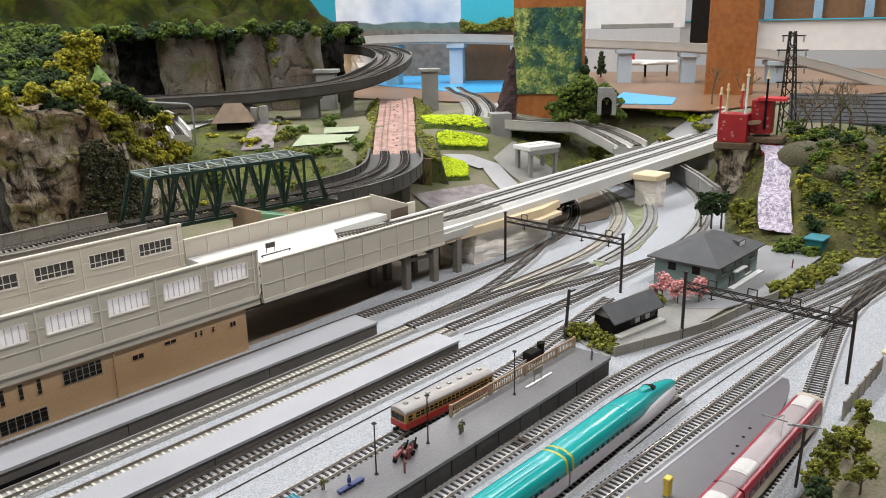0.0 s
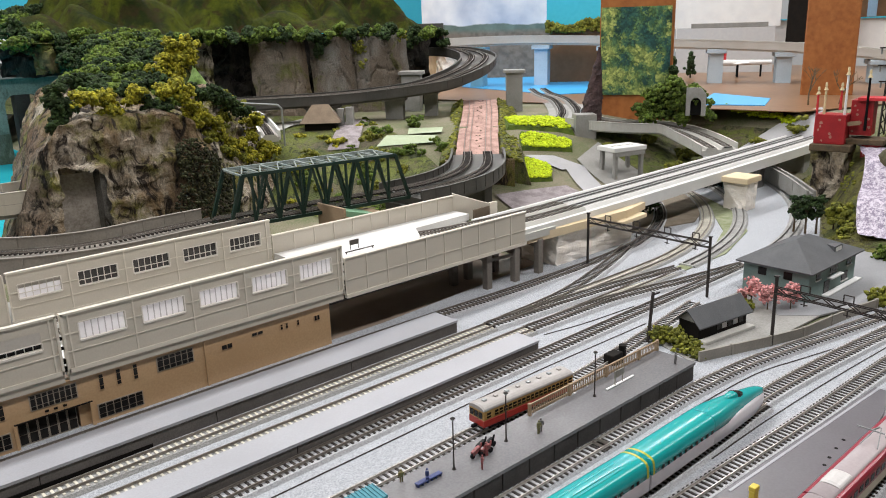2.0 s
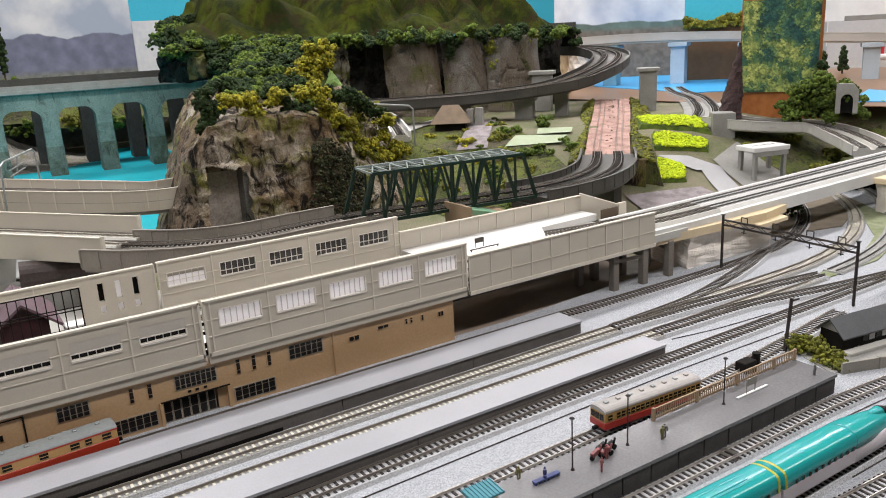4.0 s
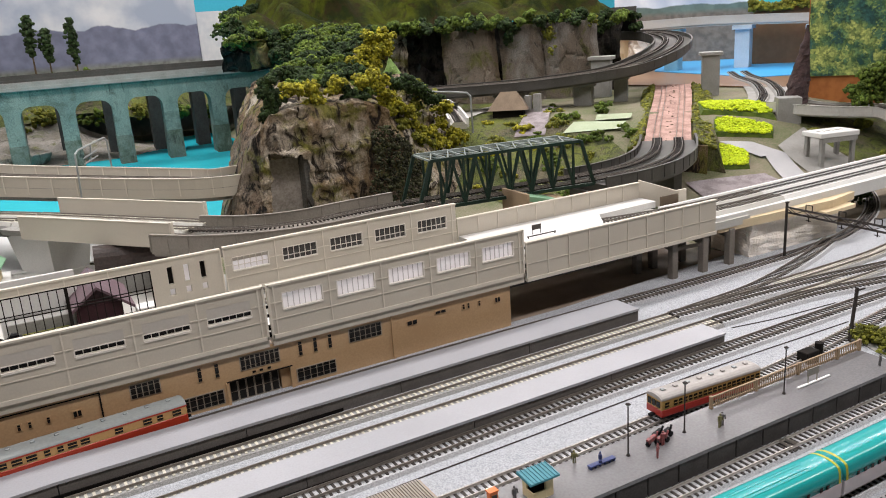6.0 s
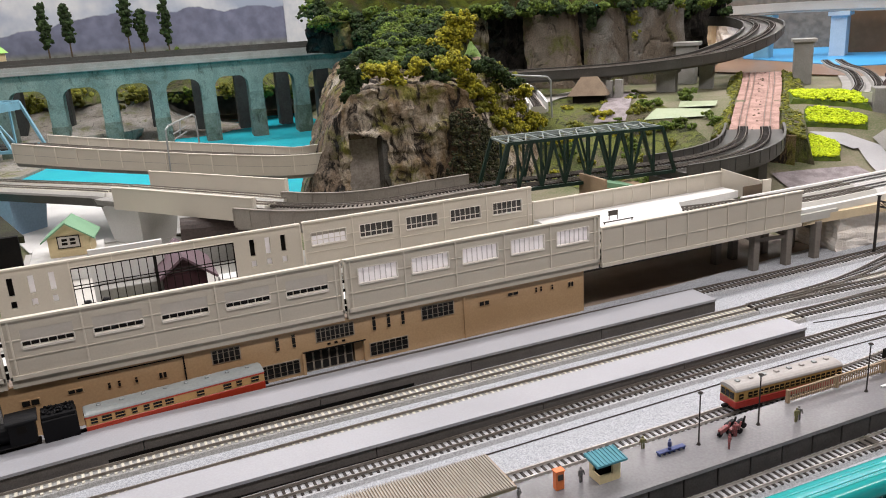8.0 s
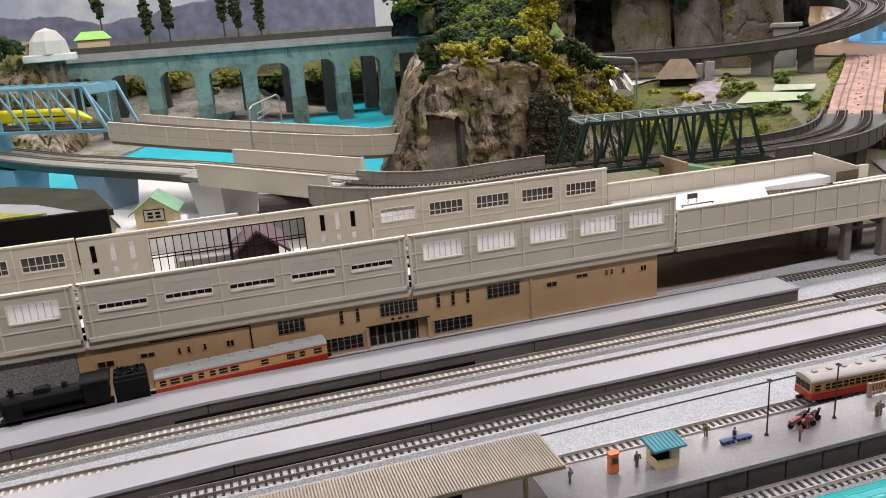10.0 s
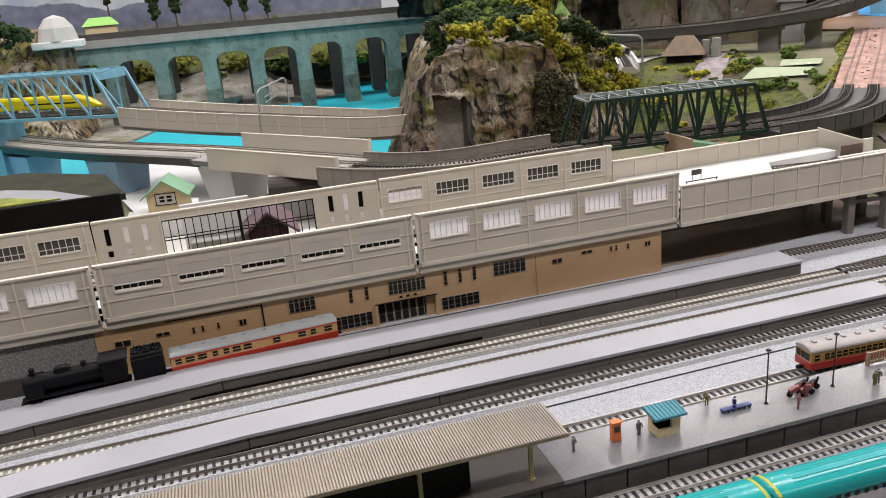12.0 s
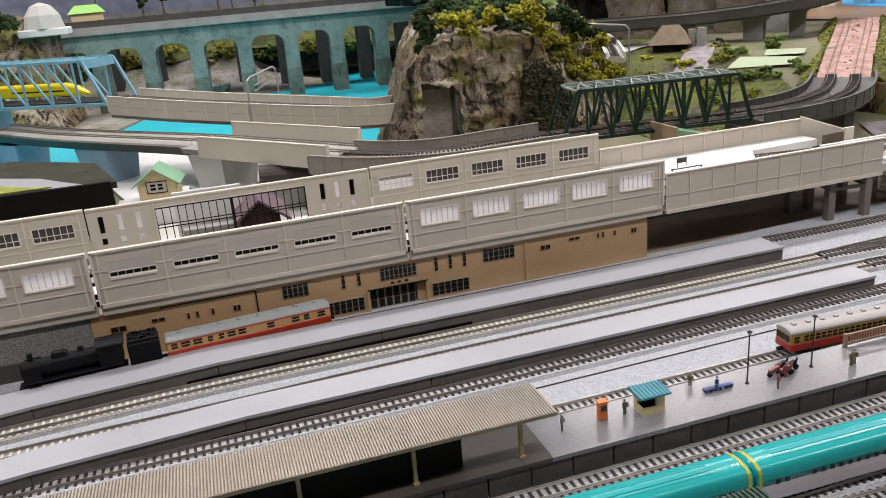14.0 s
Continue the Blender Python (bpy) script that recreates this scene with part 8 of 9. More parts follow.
patch("pale_paddy", [(0.725, 0.560), (0.805, 0.498), (0.835, 0.515), (0.770, 0.585)], 0.004, PALEFIELD, "pale green paddy field", "field")
patch("pale_paddy", [(0.800, 0.560), (0.850, 0.520), (0.872, 0.540), (0.825, 0.585)], 0.004, PALEFIELD, "pale green paddy field", "field")
patch("stream_bed", [(0.655, 0.615), (0.700, 0.580), (0.850, 0.750), (0.825, 0.78)], 0.004, MAUVE, "mauve gravel stream bed", "ground")
patch("road", [(0.62, 0.79), (0.655, 0.765), (0.86, 0.87), (0.84, 0.91)], 0.005, CONCLIGHT, "pale grey road under the spiral", "road")
patch("spiral_ground", [(0.54, 0.66), (0.66, 0.62), (0.90, 0.86), (0.78, 1.0)], 0.002, GRASS, "mossy ground under the spiral", "ground")
rng = random.Random(14)
for x, y, r, mt in ((0.70, 0.53, 0.020, LEAFOLIVE), (0.73, 0.52, 0.016, LEAFMID), (0.76, 0.50, 0.018, LEAFMID), (0.66, 0.56, 0.014, LEAFYEL), (0.62, 0.62, 0.018, LEAFOLIVE), (0.74, 0.60, 0.022, LEAFOLIVE), (0.77, 0.61, 0.020, LEAFMID), (0.65, 0.50, 0.016, LEAFMID), (0.59, 0.60, 0.022, LEAFYEL), (0.57, 0.56, 0.018, LEAFMID), (0.80, 0.47, 0.018, LEAFMID), (0.68, 0.63, 0.016, LEAFYEL), (0.85, 0.60, 0.015, LEAFMID)):
    shrub("shrub", "low mossy foam shrub among the paddies", [(x, y, lie(x, y) + 0.003, r)], mt, 0.0034, rng, 90, 0.45, "bush", "paddy shrubs")
th = thing("thatched_hut", "small brown hut with a steep tan roof", "hut", (0.79, 0.75, 0.1))
hm = pose(0.722, 0.728, 0.092, 0, 0, -40) @ Matrix.Diagonal((1.15, 1.15, 1.30, 1.0))
part("wall_block", Geo().box(-0.026, 0.026, -0.018, 0.018, 0, 0.018, hm), WOODDARK, th)
vs = [hm @ Vector(p) for p in ((-0.034, -0.026, 0.016), (0.034, -0.026, 0.016), (0.034, 0.026, 0.016), (-0.034, 0.026, 0.016), (-0.014, 0, 0.042), (0.014, 0, 0.042))]
part("roof", Geo().add(vs, [(0, 1, 5, 4), (1, 2, 5), (2, 3, 4, 5), (3, 0, 4), (3, 2, 1, 0)]), mat("old_thatch", (0.21, 0.155, 0.105), (0.15, 0.11, 0.075), 0.8, 60, 500, 0.3), th)
for x, y, w, z1 in ((0.760, 0.715, 0.012, 0.136), (0.775, 0.705, 0.014, 0.138)):
    pier("viaduct_pier", x, y, 0.095, z1, w, w, CONCRETE, "slim grey pier beside the hut", 40)

pf = thing("open_shelter", "open shelter of a white slab on grey legs beside the road", "shelter", (1.03, 0.25, 0.02))
fm = pose(1.036, 0.246, 0.011, 0, 0, -14) @ Matrix.Diagonal((0.74, 0.80, 1.0, 1.0))
part("roof_slab", Geo().box(-0.050, 0.050, -0.030, 0.030, 0.052, 0.060, fm, b=0.001), WHITEDECK, pf)
for x in (-0.044, 0.036):
    for y in (-0.026, 0.018):
        part("leg", Geo().box(x, x + 0.009, y, y + 0.009, 0.0, 0.052, fm, b=0.0006), CONCRETE, pf)
part("beam", Geo().box(-0.046, 0.046, -0.029, -0.024, 0.044, 0.052, fm), CONCRETE, pf)
for k in range(6):
    part("roof_mark", Geo().box(-0.034 + 0.012 * k, -0.030 + 0.012 * k, -0.006, 0.004, 0.060, 0.0604, fm), CONCRETE, pf)

gb = thing("stone_block", "grey square block under a leaning brown log stack", "block", (1.082, 0.366, 0.07))
part("block", Geo().box(-0.020, 0.020, -0.018, 0.018, 0.066, 0.116, pose(1.082, 0.366, 0, 0, 0, -40), b=0.001), CONCRETE, gb)
sk = thing("log_stack", "dark brown leaning bark spire on the grey block", "bark spire", (1.12, 0.40, 0.1))
part("spire", crag(14, 26, lambda u, v: (1.118 + 0.014 * v + (0.021 * (1 - v) + 0.002) * math.cos(u * math.tau), 0.380 - 0.012 * v + (0.021 * (1 - v) + 0.002) * math.sin(u * math.tau), 0.100 + 0.135 * v), 0.006, 40, 3.0), mat("purple_bark", (0.075, 0.045, 0.045), (0.035, 0.022, 0.022), 0.9, 60, 400, 0.6, dist=0.002), sk)

# curved approach with grey walls
viaduct("viaduct_line", [(1.10, 0.405, 0.098), (1.115, 0.350, 0.093), (1.148, 0.316, 0.088), (1.206, 0.282, 0.082), (1.223, 0.241, 0.074), (1.210, 0.188, 0.064), (1.185, 0.138, 0.054)], 0.076, 0.009, CONCLIGHT, "grey walled curving approach with double track", tracks=2, thick=0.010, bed=CONCLIGHT, posts=0.05)
viaduct("viaduct_line", [(1.60, 0.93, 0.103), (1.48, 0.80, 0.103), (1.38, 0.67, 0.103), (1.27, 0.56, 0.103), (1.17, 0.47, 0.102), (1.10, 0.42, 0.099)], 0.090, 0.0, CONCRETE, "pale grey double track curving past the blue pond", tracks=2, thick=0.004, bed=CONCRETE)

# ---- far board: ponds, white-legged viaduct, posts ----
sheet("far_board", [(1.42, 0.10), (2.98, -0.40), (2.98, 3.05), (1.30, 3.05), (1.22, 1.10), (1.33, 0.60)], 0.1035, BOARD, "smooth brown board of the far table")
sheet("water", [(1.50, 0.78), (1.60, 0.72), (2.12, 1.02), (2.40, 1.40), (1.95, 1.62), (1.58, 1.22)], 0.1052, SKYBLUE, "flat bright blue pond", "water")
sheet("water", [(1.44, 0.335), (1.49, 0.205), (1.64, 0.265), (1.71, 0.445)], 0.1052, SKYBLUE, "small flat blue pond before the brown board", "water")
patch("road", [(1.20, 0.16), (1.43, 0.055), (1.50, 0.09), (1.30, 0.24)], 0.006, ROADGREY, "grey road behind the white line", "road")
for k in range(12):
    x, y = 1.47 - 0.003 * k, 0.275 - 0.014 * k
    shrub("hedge_bush", "low lime-yellow hedge tuft along the far road", [(x, y, lie(x, y) + 0.004, 0.009)], LIME, 0.0032, rng, 40, 0.5, "bush", "far road hedge")
for x, y, r in ((1.30, 0.20, 0.02), (1.34, 0.17, 0.022), (1.38, 0.15, 0.02), (1.42, 0.10, 0.02), (1.25, 0.24, 0.02), (1.20, 0.30, 0.018), (1.16, 0.22, 0.015), (1.12, 0.18, 0.014), (1.08, 0.31, 0.012)):
    shrub("shrub", "olive moss shrub beyond the white line", [(x, y, lie(x, y) + 0.004, r)], LEAFOLIVE, 0.004, rng, 90, 0.4, "bush", "moss shrubs")

fv = viaduct("viaduct_line", [(1.18, 1.55, 0.232), (1.40, 1.36, 0.238), (1.552, 1.245, 0.242), (1.70, 1.11, 0.244), (1.863, 0.905, 0.236), (1.985, 0.730, 0.222), (2.08, 0.56, 0.212), (2.145, 0.42, 0.202), (2.20, 0.26, 0.186), (2.245, 0.12, 0.152), (2.29, -0.06, 0.100)], 0.085, 0.008, CONCLIGHT, "pale concrete viaduct on light blue piers across the far board", tracks=2, thick=0.018, posts=0.08, bed=CONCLIGHT)
for x, y, z1 in ((1.755, 1.045, 0.224), (1.872, 0.893, 0.216), (2.042, 0.628, 0.200), (2.125, 0.465, 0.188), (1.62, 1.185, 0.222), (2.205, 0.24, 0.165)):
    pier("viaduct_pier", x, y, 0.1035, z1, 0.040, 0.060, BLUESTEEL if x < 1.7 else mat("pale_blue_pier", (0.50, 0.60, 0.68), (0.42, 0.52, 0.60), 0.6, 20, 300, 0.1), "light blue pier on the brown board", -58, 1.0, 0.012, "far viaduct piers")
fs = thing("foam_support", "rough white stacked stone under the far viaduct", "support block", (1.52, 1.28, 0.105))
part("stone_block", rough_block(1.545, 1.255, 0.05, 0.05, 0.1035, 0.222, 0.010, 5), FOAM, fs)
part("side_panel", rough_block(1.505, 1.292, 0.055, 0.04, 0.1035, 0.222, 0.004, 6), CREAM, fs)

pl = thing("poster_stand", "forest photograph poster on an orange plywood stand", "poster", (1.26, 0.38, 0.09))
pmx = Matrix.Translation((1.2595, 0.3755, 0.0)) @ pose(0, 0, 0, 0, 0, -55.5)
part("stand_panel", Geo().box(-0.072, 0.075, 0.003, 0.012, 0.085, 0.45, pmx, b=0.0008), PLY, pl)


def forest_print():
    m = bpy.data.materials.new("forest_print")
    m.use_nodes = True
    nt = m.node_tree
    bs = nt.nodes["Principled BSDF"]
    bs.inputs["Roughness"].default_value = 0.35
    geo = nt.nodes.new("ShaderNodeNewGeometry")
    vor, nz, fine = nt.nodes.new("ShaderNodeTexVoronoi"), nt.nodes.new("ShaderNodeTexNoise"), nt.nodes.new("ShaderNodeTexNoise")
    vor.inputs["Scale"].default_value = 95.0
    nz.inputs["Scale"].default_value, nz.inputs["Detail"].default_value = 24.0, 6.0
    fine.inputs["Scale"].default_value, fine.inputs["Detail"].default_value = 170.0, 8.0
    warp = nt.nodes.new("ShaderNodeMix")
    warp.data_type = "VECTOR"
    warp.inputs["Factor"].default_value = 0.03
    nt.links.new(geo.outputs["Position"], warp.inputs["A"])
    nt.links.new(fine.outputs["Color"], warp.inputs["B"])
    nt.links.new(warp.outputs["Result"], vor.inputs["Vector"])
    for n in (nz, fine):
        nt.links.new(geo.outputs["Position"], n.inputs["Vector"])
    r1, r2, r3 = (nt.nodes.new("ShaderNodeValToRGB") for _ in range(3))
    for r, cols in ((r1, ((0.36, (0.04, 0.13, 0.12)), (0.46, (0.12, 0.25, 0.13)), (0.54, (0.28, 0.40, 0.13)), (0.63, (0.62, 0.66, 0.20)))), (r2, ((0.15, (1.0, 1.0, 1.0)), (0.80, (0.22, 0.30, 0.32)))), (r3, ((0.38, (0.40, 0.48, 0.46)), (0.56, (1.0, 1.0, 1.0))))):
        while len(r.color_ramp.elements) < len(cols):
            r.color_ramp.elements.new(0.5)
        for e, (p, c) in zip(r.color_ramp.elements, cols):
            e.position, e.color = p, (*c, 1)
    # each crown has its own green
    mixf = nt.nodes.new("ShaderNodeMath")
    mixf.operation = "MULTIPLY_ADD"
    sepc = nt.nodes.new("ShaderNodeSeparateColor")
    nt.links.new(vor.outputs["Color"], sepc.inputs[0])
    nt.links.new(sepc.outputs[0], mixf.inputs[0])
    mixf.inputs[1].default_value = 0.26
    low = nt.nodes.new("ShaderNodeMath")
    low.operation = "SUBTRACT"
    nt.links.new(nz.outputs["Fac"], low.inputs[0])
    low.inputs[1].default_value = 0.13
    sepp = nt.nodes.new("ShaderNodeSeparateXYZ")
    nt.links.new(geo.outputs["Position"], sepp.inputs[0])
    diag = nt.nodes.new("ShaderNodeMath")
    diag.operation = "SUBTRACT"
    nt.links.new(sepp.outputs[2], diag.inputs[0])
    nt.links.new(sepp.outputs[1], diag.inputs[1])
    band = nt.nodes.new("ShaderNodeMapRange")
    band.inputs["From Min"].default_value, band.inputs["From Max"].default_value = -0.16, -0.10
    band.inputs["To Min"].default_value, band.inputs["To Max"].default_value = 0.07, -0.05
    nt.links.new(diag.outputs[0], band.inputs["Value"])
    both = nt.nodes.new("ShaderNodeMath")
    nt.links.new(low.outputs[0], both.inputs[0])
    nt.links.new(band.outputs[0], both.inputs[1])
    nt.links.new(both.outputs[0], mixf.inputs[2])
    nt.links.new(mixf.outputs[0], r1.inputs[0])
    nt.links.new(vor.outputs["Distance"], r2.inputs[0])
    nt.links.new(fine.outputs["Fac"], r3.inputs[0])
    col = r1.outputs[0]
    for r in (r2, r3):
        mx = nt.nodes.new("ShaderNodeMix")
        mx.data_type, mx.blend_type = "RGBA", "MULTIPLY"
        mx.inputs["Factor"].default_value = 0.9
        nt.links.new(col, mx.inputs["A"])
        nt.links.new(r.outputs[0], mx.inputs["B"])
        col = mx.outputs["Result"]
    nt.links.new(col, bs.inputs["Base Color"])
    return m


part("poster_sheet", Geo().box(-0.070, 0.069, -0.0005, 0.003, 0.138, 0.3125, pmx), forest_print(), pl, "glossy forest photograph")
wp = thing("wooden_post", "orange varnished square wooden post", "post", (1.80, 0.21, 0.1))
part("post", Geo().box(-0.056, 0.056, -0.05, 0.05, 0.075, 1.0, pose(1.835, 0.222, 0, 0, 0, -67), b=0.003), PLY, wp)
rng = random.Random(17)
scatter("bush", "dense olive-green foam tree beside the tunnel mouth", [(1.20, 0.290, 0.135, 0.022), (1.21, 0.275, 0.155, 0.022), (1.22, 0.260, 0.162, 0.020), (1.19, 0.300, 0.112, 0.022), (1.21, 0.275, 0.118, 0.024), (1.235, 0.250, 0.122, 0.022), (1.245, 0.235, 0.145, 0.020), (1.225, 0.255, 0.135, 0.024), (1.255, 0.222, 0.125, 0.016), (1.262, 0.212, 0.110, 0.014), (1.23, 0.245, 0.105, 0.020)], LEAFMID, 0.0036, 41, 300, group="tunnel trees")
scatter("bush", "dark green foam tree beside the poster", [(1.29, 0.305, 0.185, 0.010), (1.29, 0.305, 0.165, 0.012)], LEAFDARK, 0.0034, 42, 160, group="tunnel trees")
tp = thing("tunnel_portal", "grey stone tunnel portal among foam trees", "tunnel portal", (1.23, 0.22, 0.1))
tm = pose(1.222, 0.212, 0.108, 90, 0, -62)
part("portal_wall", Geo().prism([(-0.018, 0.0), (-0.010, 0.0), *[(-0.010 * math.cos(radians(a)), 0.022 + 0.012 * math.sin(radians(a))) for a in range(0, 181, 20)], (0.010, 0.0), (0.018, 0.0), (0.018, 0.040), (0.008, 0.052), (-0.018, 0.052)], -0.004, 0.004, tm), CONCRETE, tp)
part("portal_dark", Geo().prism([(-0.012, 0), (0.012, 0), (0.012, 0.036), (-0.012, 0.036)], -0.012, -0.008, tm), BLACKISH, tp)

# far clutter on the board
jt = thing("toy_aircraft", "small white toy aircraft with a red tail", "toy aircraft", (2.10, 0.60, 0.12))
jm = pose(2.30, 0.67, 0.128, 0, 0, -60)
part("fuselage", Geo().tube((-0.08, 0, 0.02), (0.08, 0, 0.02), 0.010, 0.007, n=12), WHITE, jt)
part("wing", Geo().prism([(-0.02, -0.07), (0.015, -0.01), (0.015, 0.01), (-0.02, 0.07), (-0.04, 0.07), (-0.02, 0.0), (-0.04, -0.07)], 0.017, 0.020), WHITE, jt)
part("tail", Geo().box(-0.078, -0.055, -0.0015, 0.0015, 0.025, 0.058), RED, jt, "red tail fin")
for x, y in ((0.05, 0.0), (-0.02, 0.02), (-0.02, -0.02)):
    part("wheel_leg", Geo().tube((x, y, -0.024), (x, y, 0.014), 0.003, n=6), BLACKCAR, jt)
place(jt, jm)
for x, y, h in ((2.12, 0.86, 0.085), (2.16, 0.84, 0.075), (2.20, 0.80, 0.090), (2.08, 0.88, 0.070)):
    c = thing("conifer_tree", "small dark conical tree on the far board", "tree", (x, y, 0.1035), "far conifers")
    part("trunk", Geo().tube((x, y, 0.1035), (x, y, 0.1035 + h * 0.8), 0.003, 0.001, n=5), BARK, c)
    g = Geo()
    for k in range(9):
        g.clump((x, y, 0.1035 + h * (0.2 + 0.08 * k)), 0.016 * (1 - k / 10), 10, 0.006, rng, 0.6)
    part("crown", g, LEAFDARK, c)
wbd = thing("white_screen", "white display panel leaning behind the far viaduct", "panel", (2.5, 0.84, 0.26))
part("panel", Geo().box(-0.175, 0.175, -0.006, 0.006, 0.255, 0.62, pose(2.49, 0.845, 0, 0, 0, -62), b=0.001), WHITE, wbd)
part("foot", Geo().box(-0.16, 0.16, -0.02, 0.02, 0.1035, 0.255, pose(2.50, 0.850, 0, 0, 0, -62)), ROOMWHITE, wbd)
cb = thing("dark_cabinet", "dark cabinet in the room behind the layout", "cabinet", (2.64, 0.62, 0))
part("body", Geo().box(-0.07, 0.07, -0.02, 0.02, 0.20, 0.75, pose(2.632, 0.618, 0, 0, 0, -64), b=0.002), WOODDARK, cb)
lw2 = thing("white_board_wall", "long white low board along the far edge", "board", (2.9, 0.3, 0.2))
part("board", Geo().box(-0.85, 0.55, -0.006, 0.006, 0.165, 0.272, pose(2.93, 0.34, 0, 0, 0, -73), b=0.001), WHITE, lw2)
part("shelf", Geo().box(-0.85, 0.55, -0.02, 0.0, 0.272, 0.276, pose(2.93, 0.34, 0, 0, 0, -73)), ROOMWALL, lw2)
cs = part("bench_shed", Geo().box(-0.16, 0.06, -0.01, 0.01, 0.258, 0.272, pose(2.20, 0.62, 0, 0, 0, -60), b=0.001), CONCRETE)
tagged(cs, "long grey station roof behind the far viaduct", "station roof")

# ---- castle, tower and hill in the east ----
ca = thing("toy_castle", "red toy castle with white patterned walls and pale turrets", "toy castle", (1.065, -0.11, 0.09))


def tower(cx, cy, w, d, z0, z1, rot, mt, label=""):
    m = pose(cx, cy, 0, 0, 0, rot)
    b = part("tower_block", Geo().box(-w / 2, w / 2, -d / 2, d / 2, z0, z1, m, b=0.0006), mt, ca, label)
    r0 = random.Random(int(cx * 1000))
    for k in range(7):
        f, z = r0.uniform(-0.38, 0.38) * d, z0 + (z1 - z0) * (0.12 + 0.12 * k)
        q = r0.uniform(0.0014, 0.0026)
        part("wall_mark", Geo().prism([(f + q * r0.uniform(0.6, 1.2) * math.cos(a), z + q * r0.uniform(0.6, 1.2) * math.sin(a)) for a in (math.tau * n / 7 for n in range(7))], -w / 2 - 0.0004, -w / 2, m @ Matrix(((0, 0, 1, 0), (1, 0, 0, 0), (0, 1, 0, 0), (0, 0, 0, 1)))), CASTLECREAM, b)
    return b


CASTLECREAM = mat("faded_cream", (0.46, 0.24, 0.19), (0.36, 0.15, 0.12), 0.5, 60, 600, 0.05)
CASTLERED = mat("castle_red", (0.36, 0.018, 0.022), (0.28, 0.014, 0.018), 0.45, 60, 600, 0.1)
tower(1.072, -0.100, 0.034, 0.042, 0.100, 0.143, 10, CASTLERED)
tower(1.100, -0.132, 0.030, 0.030, 0.112, 0.163, 10, CASTLERED)
tower(1.092, -0.152, 0.026, 0.026, 0.060, 0.103, 10, CASTLERED, "red and white banner block")
part("base_ledge", Geo().box(-0.022, 0.022, -0.030, 0.026, 0.090, 0.100, pose(1.070, -0.102, 0, 0, 0, 10), b=0.001), BARK, ca)
part("base_ledge", Geo().box(-0.022, 0.022, -0.030, 0.026, 0.100, 0.108, pose(1.095, -0.138, 0, 0, 0, 10), b=0.001), BARK, ca)
part("stone_base", rough_block(1.072, -0.105, 0.036, 0.046, 0.020, 0.090, 0.006, 11), ROCK, ca)
part("roof_slab", Geo().box(-0.018, 0.018, -0.020, 0.020, 0.163, 0.167, pose(1.100, -0.146, 0, 0, 0, 10)), RED, ca)
for x, y, z0, z1, mt in ((1.056, -0.082, 0.110, 0.172, RED), (1.062, -0.090, 0.143, 0.178, HOUSECREAM), (1.066, -0.111, 0.150, 0.178, RED), (1.068, -0.117, 0.140, 0.200, WHITE), (1.082, -0.142, 0.120, 0.196, BLACKCAR)):
    t = part("turret", Geo().tube((x, y, z0), (x, y, z1), 0.0022, 0.0016, n=8), mt, ca)
    part("finial", Geo().tube((x, y, z1), (x, y, z1 + 0.006), 0.0034, 0.0010, n=8), HOUSECREAM, t)
    part("finial_knob", Geo().tube((x, y, z1 + 0.006), (x, y, z1 + 0.011), 0.0022, 0.0014, n=8), HOUSECREAM, t)
part("gate_bridge", Geo().bar((1.066, -0.112, 0.128), (1.080, -0.135, 0.131), 0.003, 0.006), FENCEBROWN, ca)

lt = thing("lattice_tower", "tall dark lattice power tower", "power tower", (1.23, -0.126, 0.06))
for sx in (-1, 1):
    for sy in (-1, 1):
        part("leg", Geo().bar((1.23 + sx * 0.013, -0.128 + sy * 0.013, 0.06), (1.23 + sx * 0.004, -0.122 + sy * 0.004, 0.262), 0.0022), POLE, lt)
for k in range(11):
    f, q = k / 11, (k + 1) / 11
    r0, r1 = 0.013 - 0.009 * f, 0.013 - 0.009 * q
    z0, z1 = 0.06 + 0.202 * f, 0.06 + 0.202 * q
    for a, b in (((-1, -1), (1, -1)), ((1, -1), (1, 1)), ((1, 1), (-1, 1)), ((-1, 1), (-1, -1))):
        part("brace", Geo().bar((1.23 + a[0] * r0, -0.128 + 0.006 * f + a[1] * r0, z0), (1.23 + b[0] * r1, -0.128 + 0.006 * q + b[1] * r1, z1), 0.0013), POLE, lt)
for z, w in ((0.255, 0.018), (0.232, 0.024), (0.205, 0.024), (0.180, 0.020)):
    arm = part("cross_arm", Geo().bar((1.226, -0.124 + w, z), (1.234, -0.124 - w, z), 0.0022), POLE, lt)
    for s in (-1, 1):
        part("insulator", Geo().tube((1.23, -0.124 + s * w * 0.9, z), (1.23, -0.124 + s * w * 0.9, z - 0.010), 0.0014, n=6), STEEL, arm)


def mound(x, y):
    """The eastern hill with the stream's bed in it."""
    d = Vector((x - 1.17, (y + 0.235) * 1.15)).length
    rim = smooth(0.735, 0.80, Vector((x - 0.70, y - 0.554)).length)
    h = 0.105 * smooth(0.34, 0.10, d) + 0.012 * noise.noise(Vector((x * 25, y * 25, 0))) * smooth(0.36, 0.25, d)
    s = abs((y + 0.235) - 0.42 * (x - 0.90))
    return max(-0.001, rim * (h - 0.010 * smooth(0.030, 0.012, s) * smooth(0.86, 0.92, x)) - 0.004 * (1 - rim))


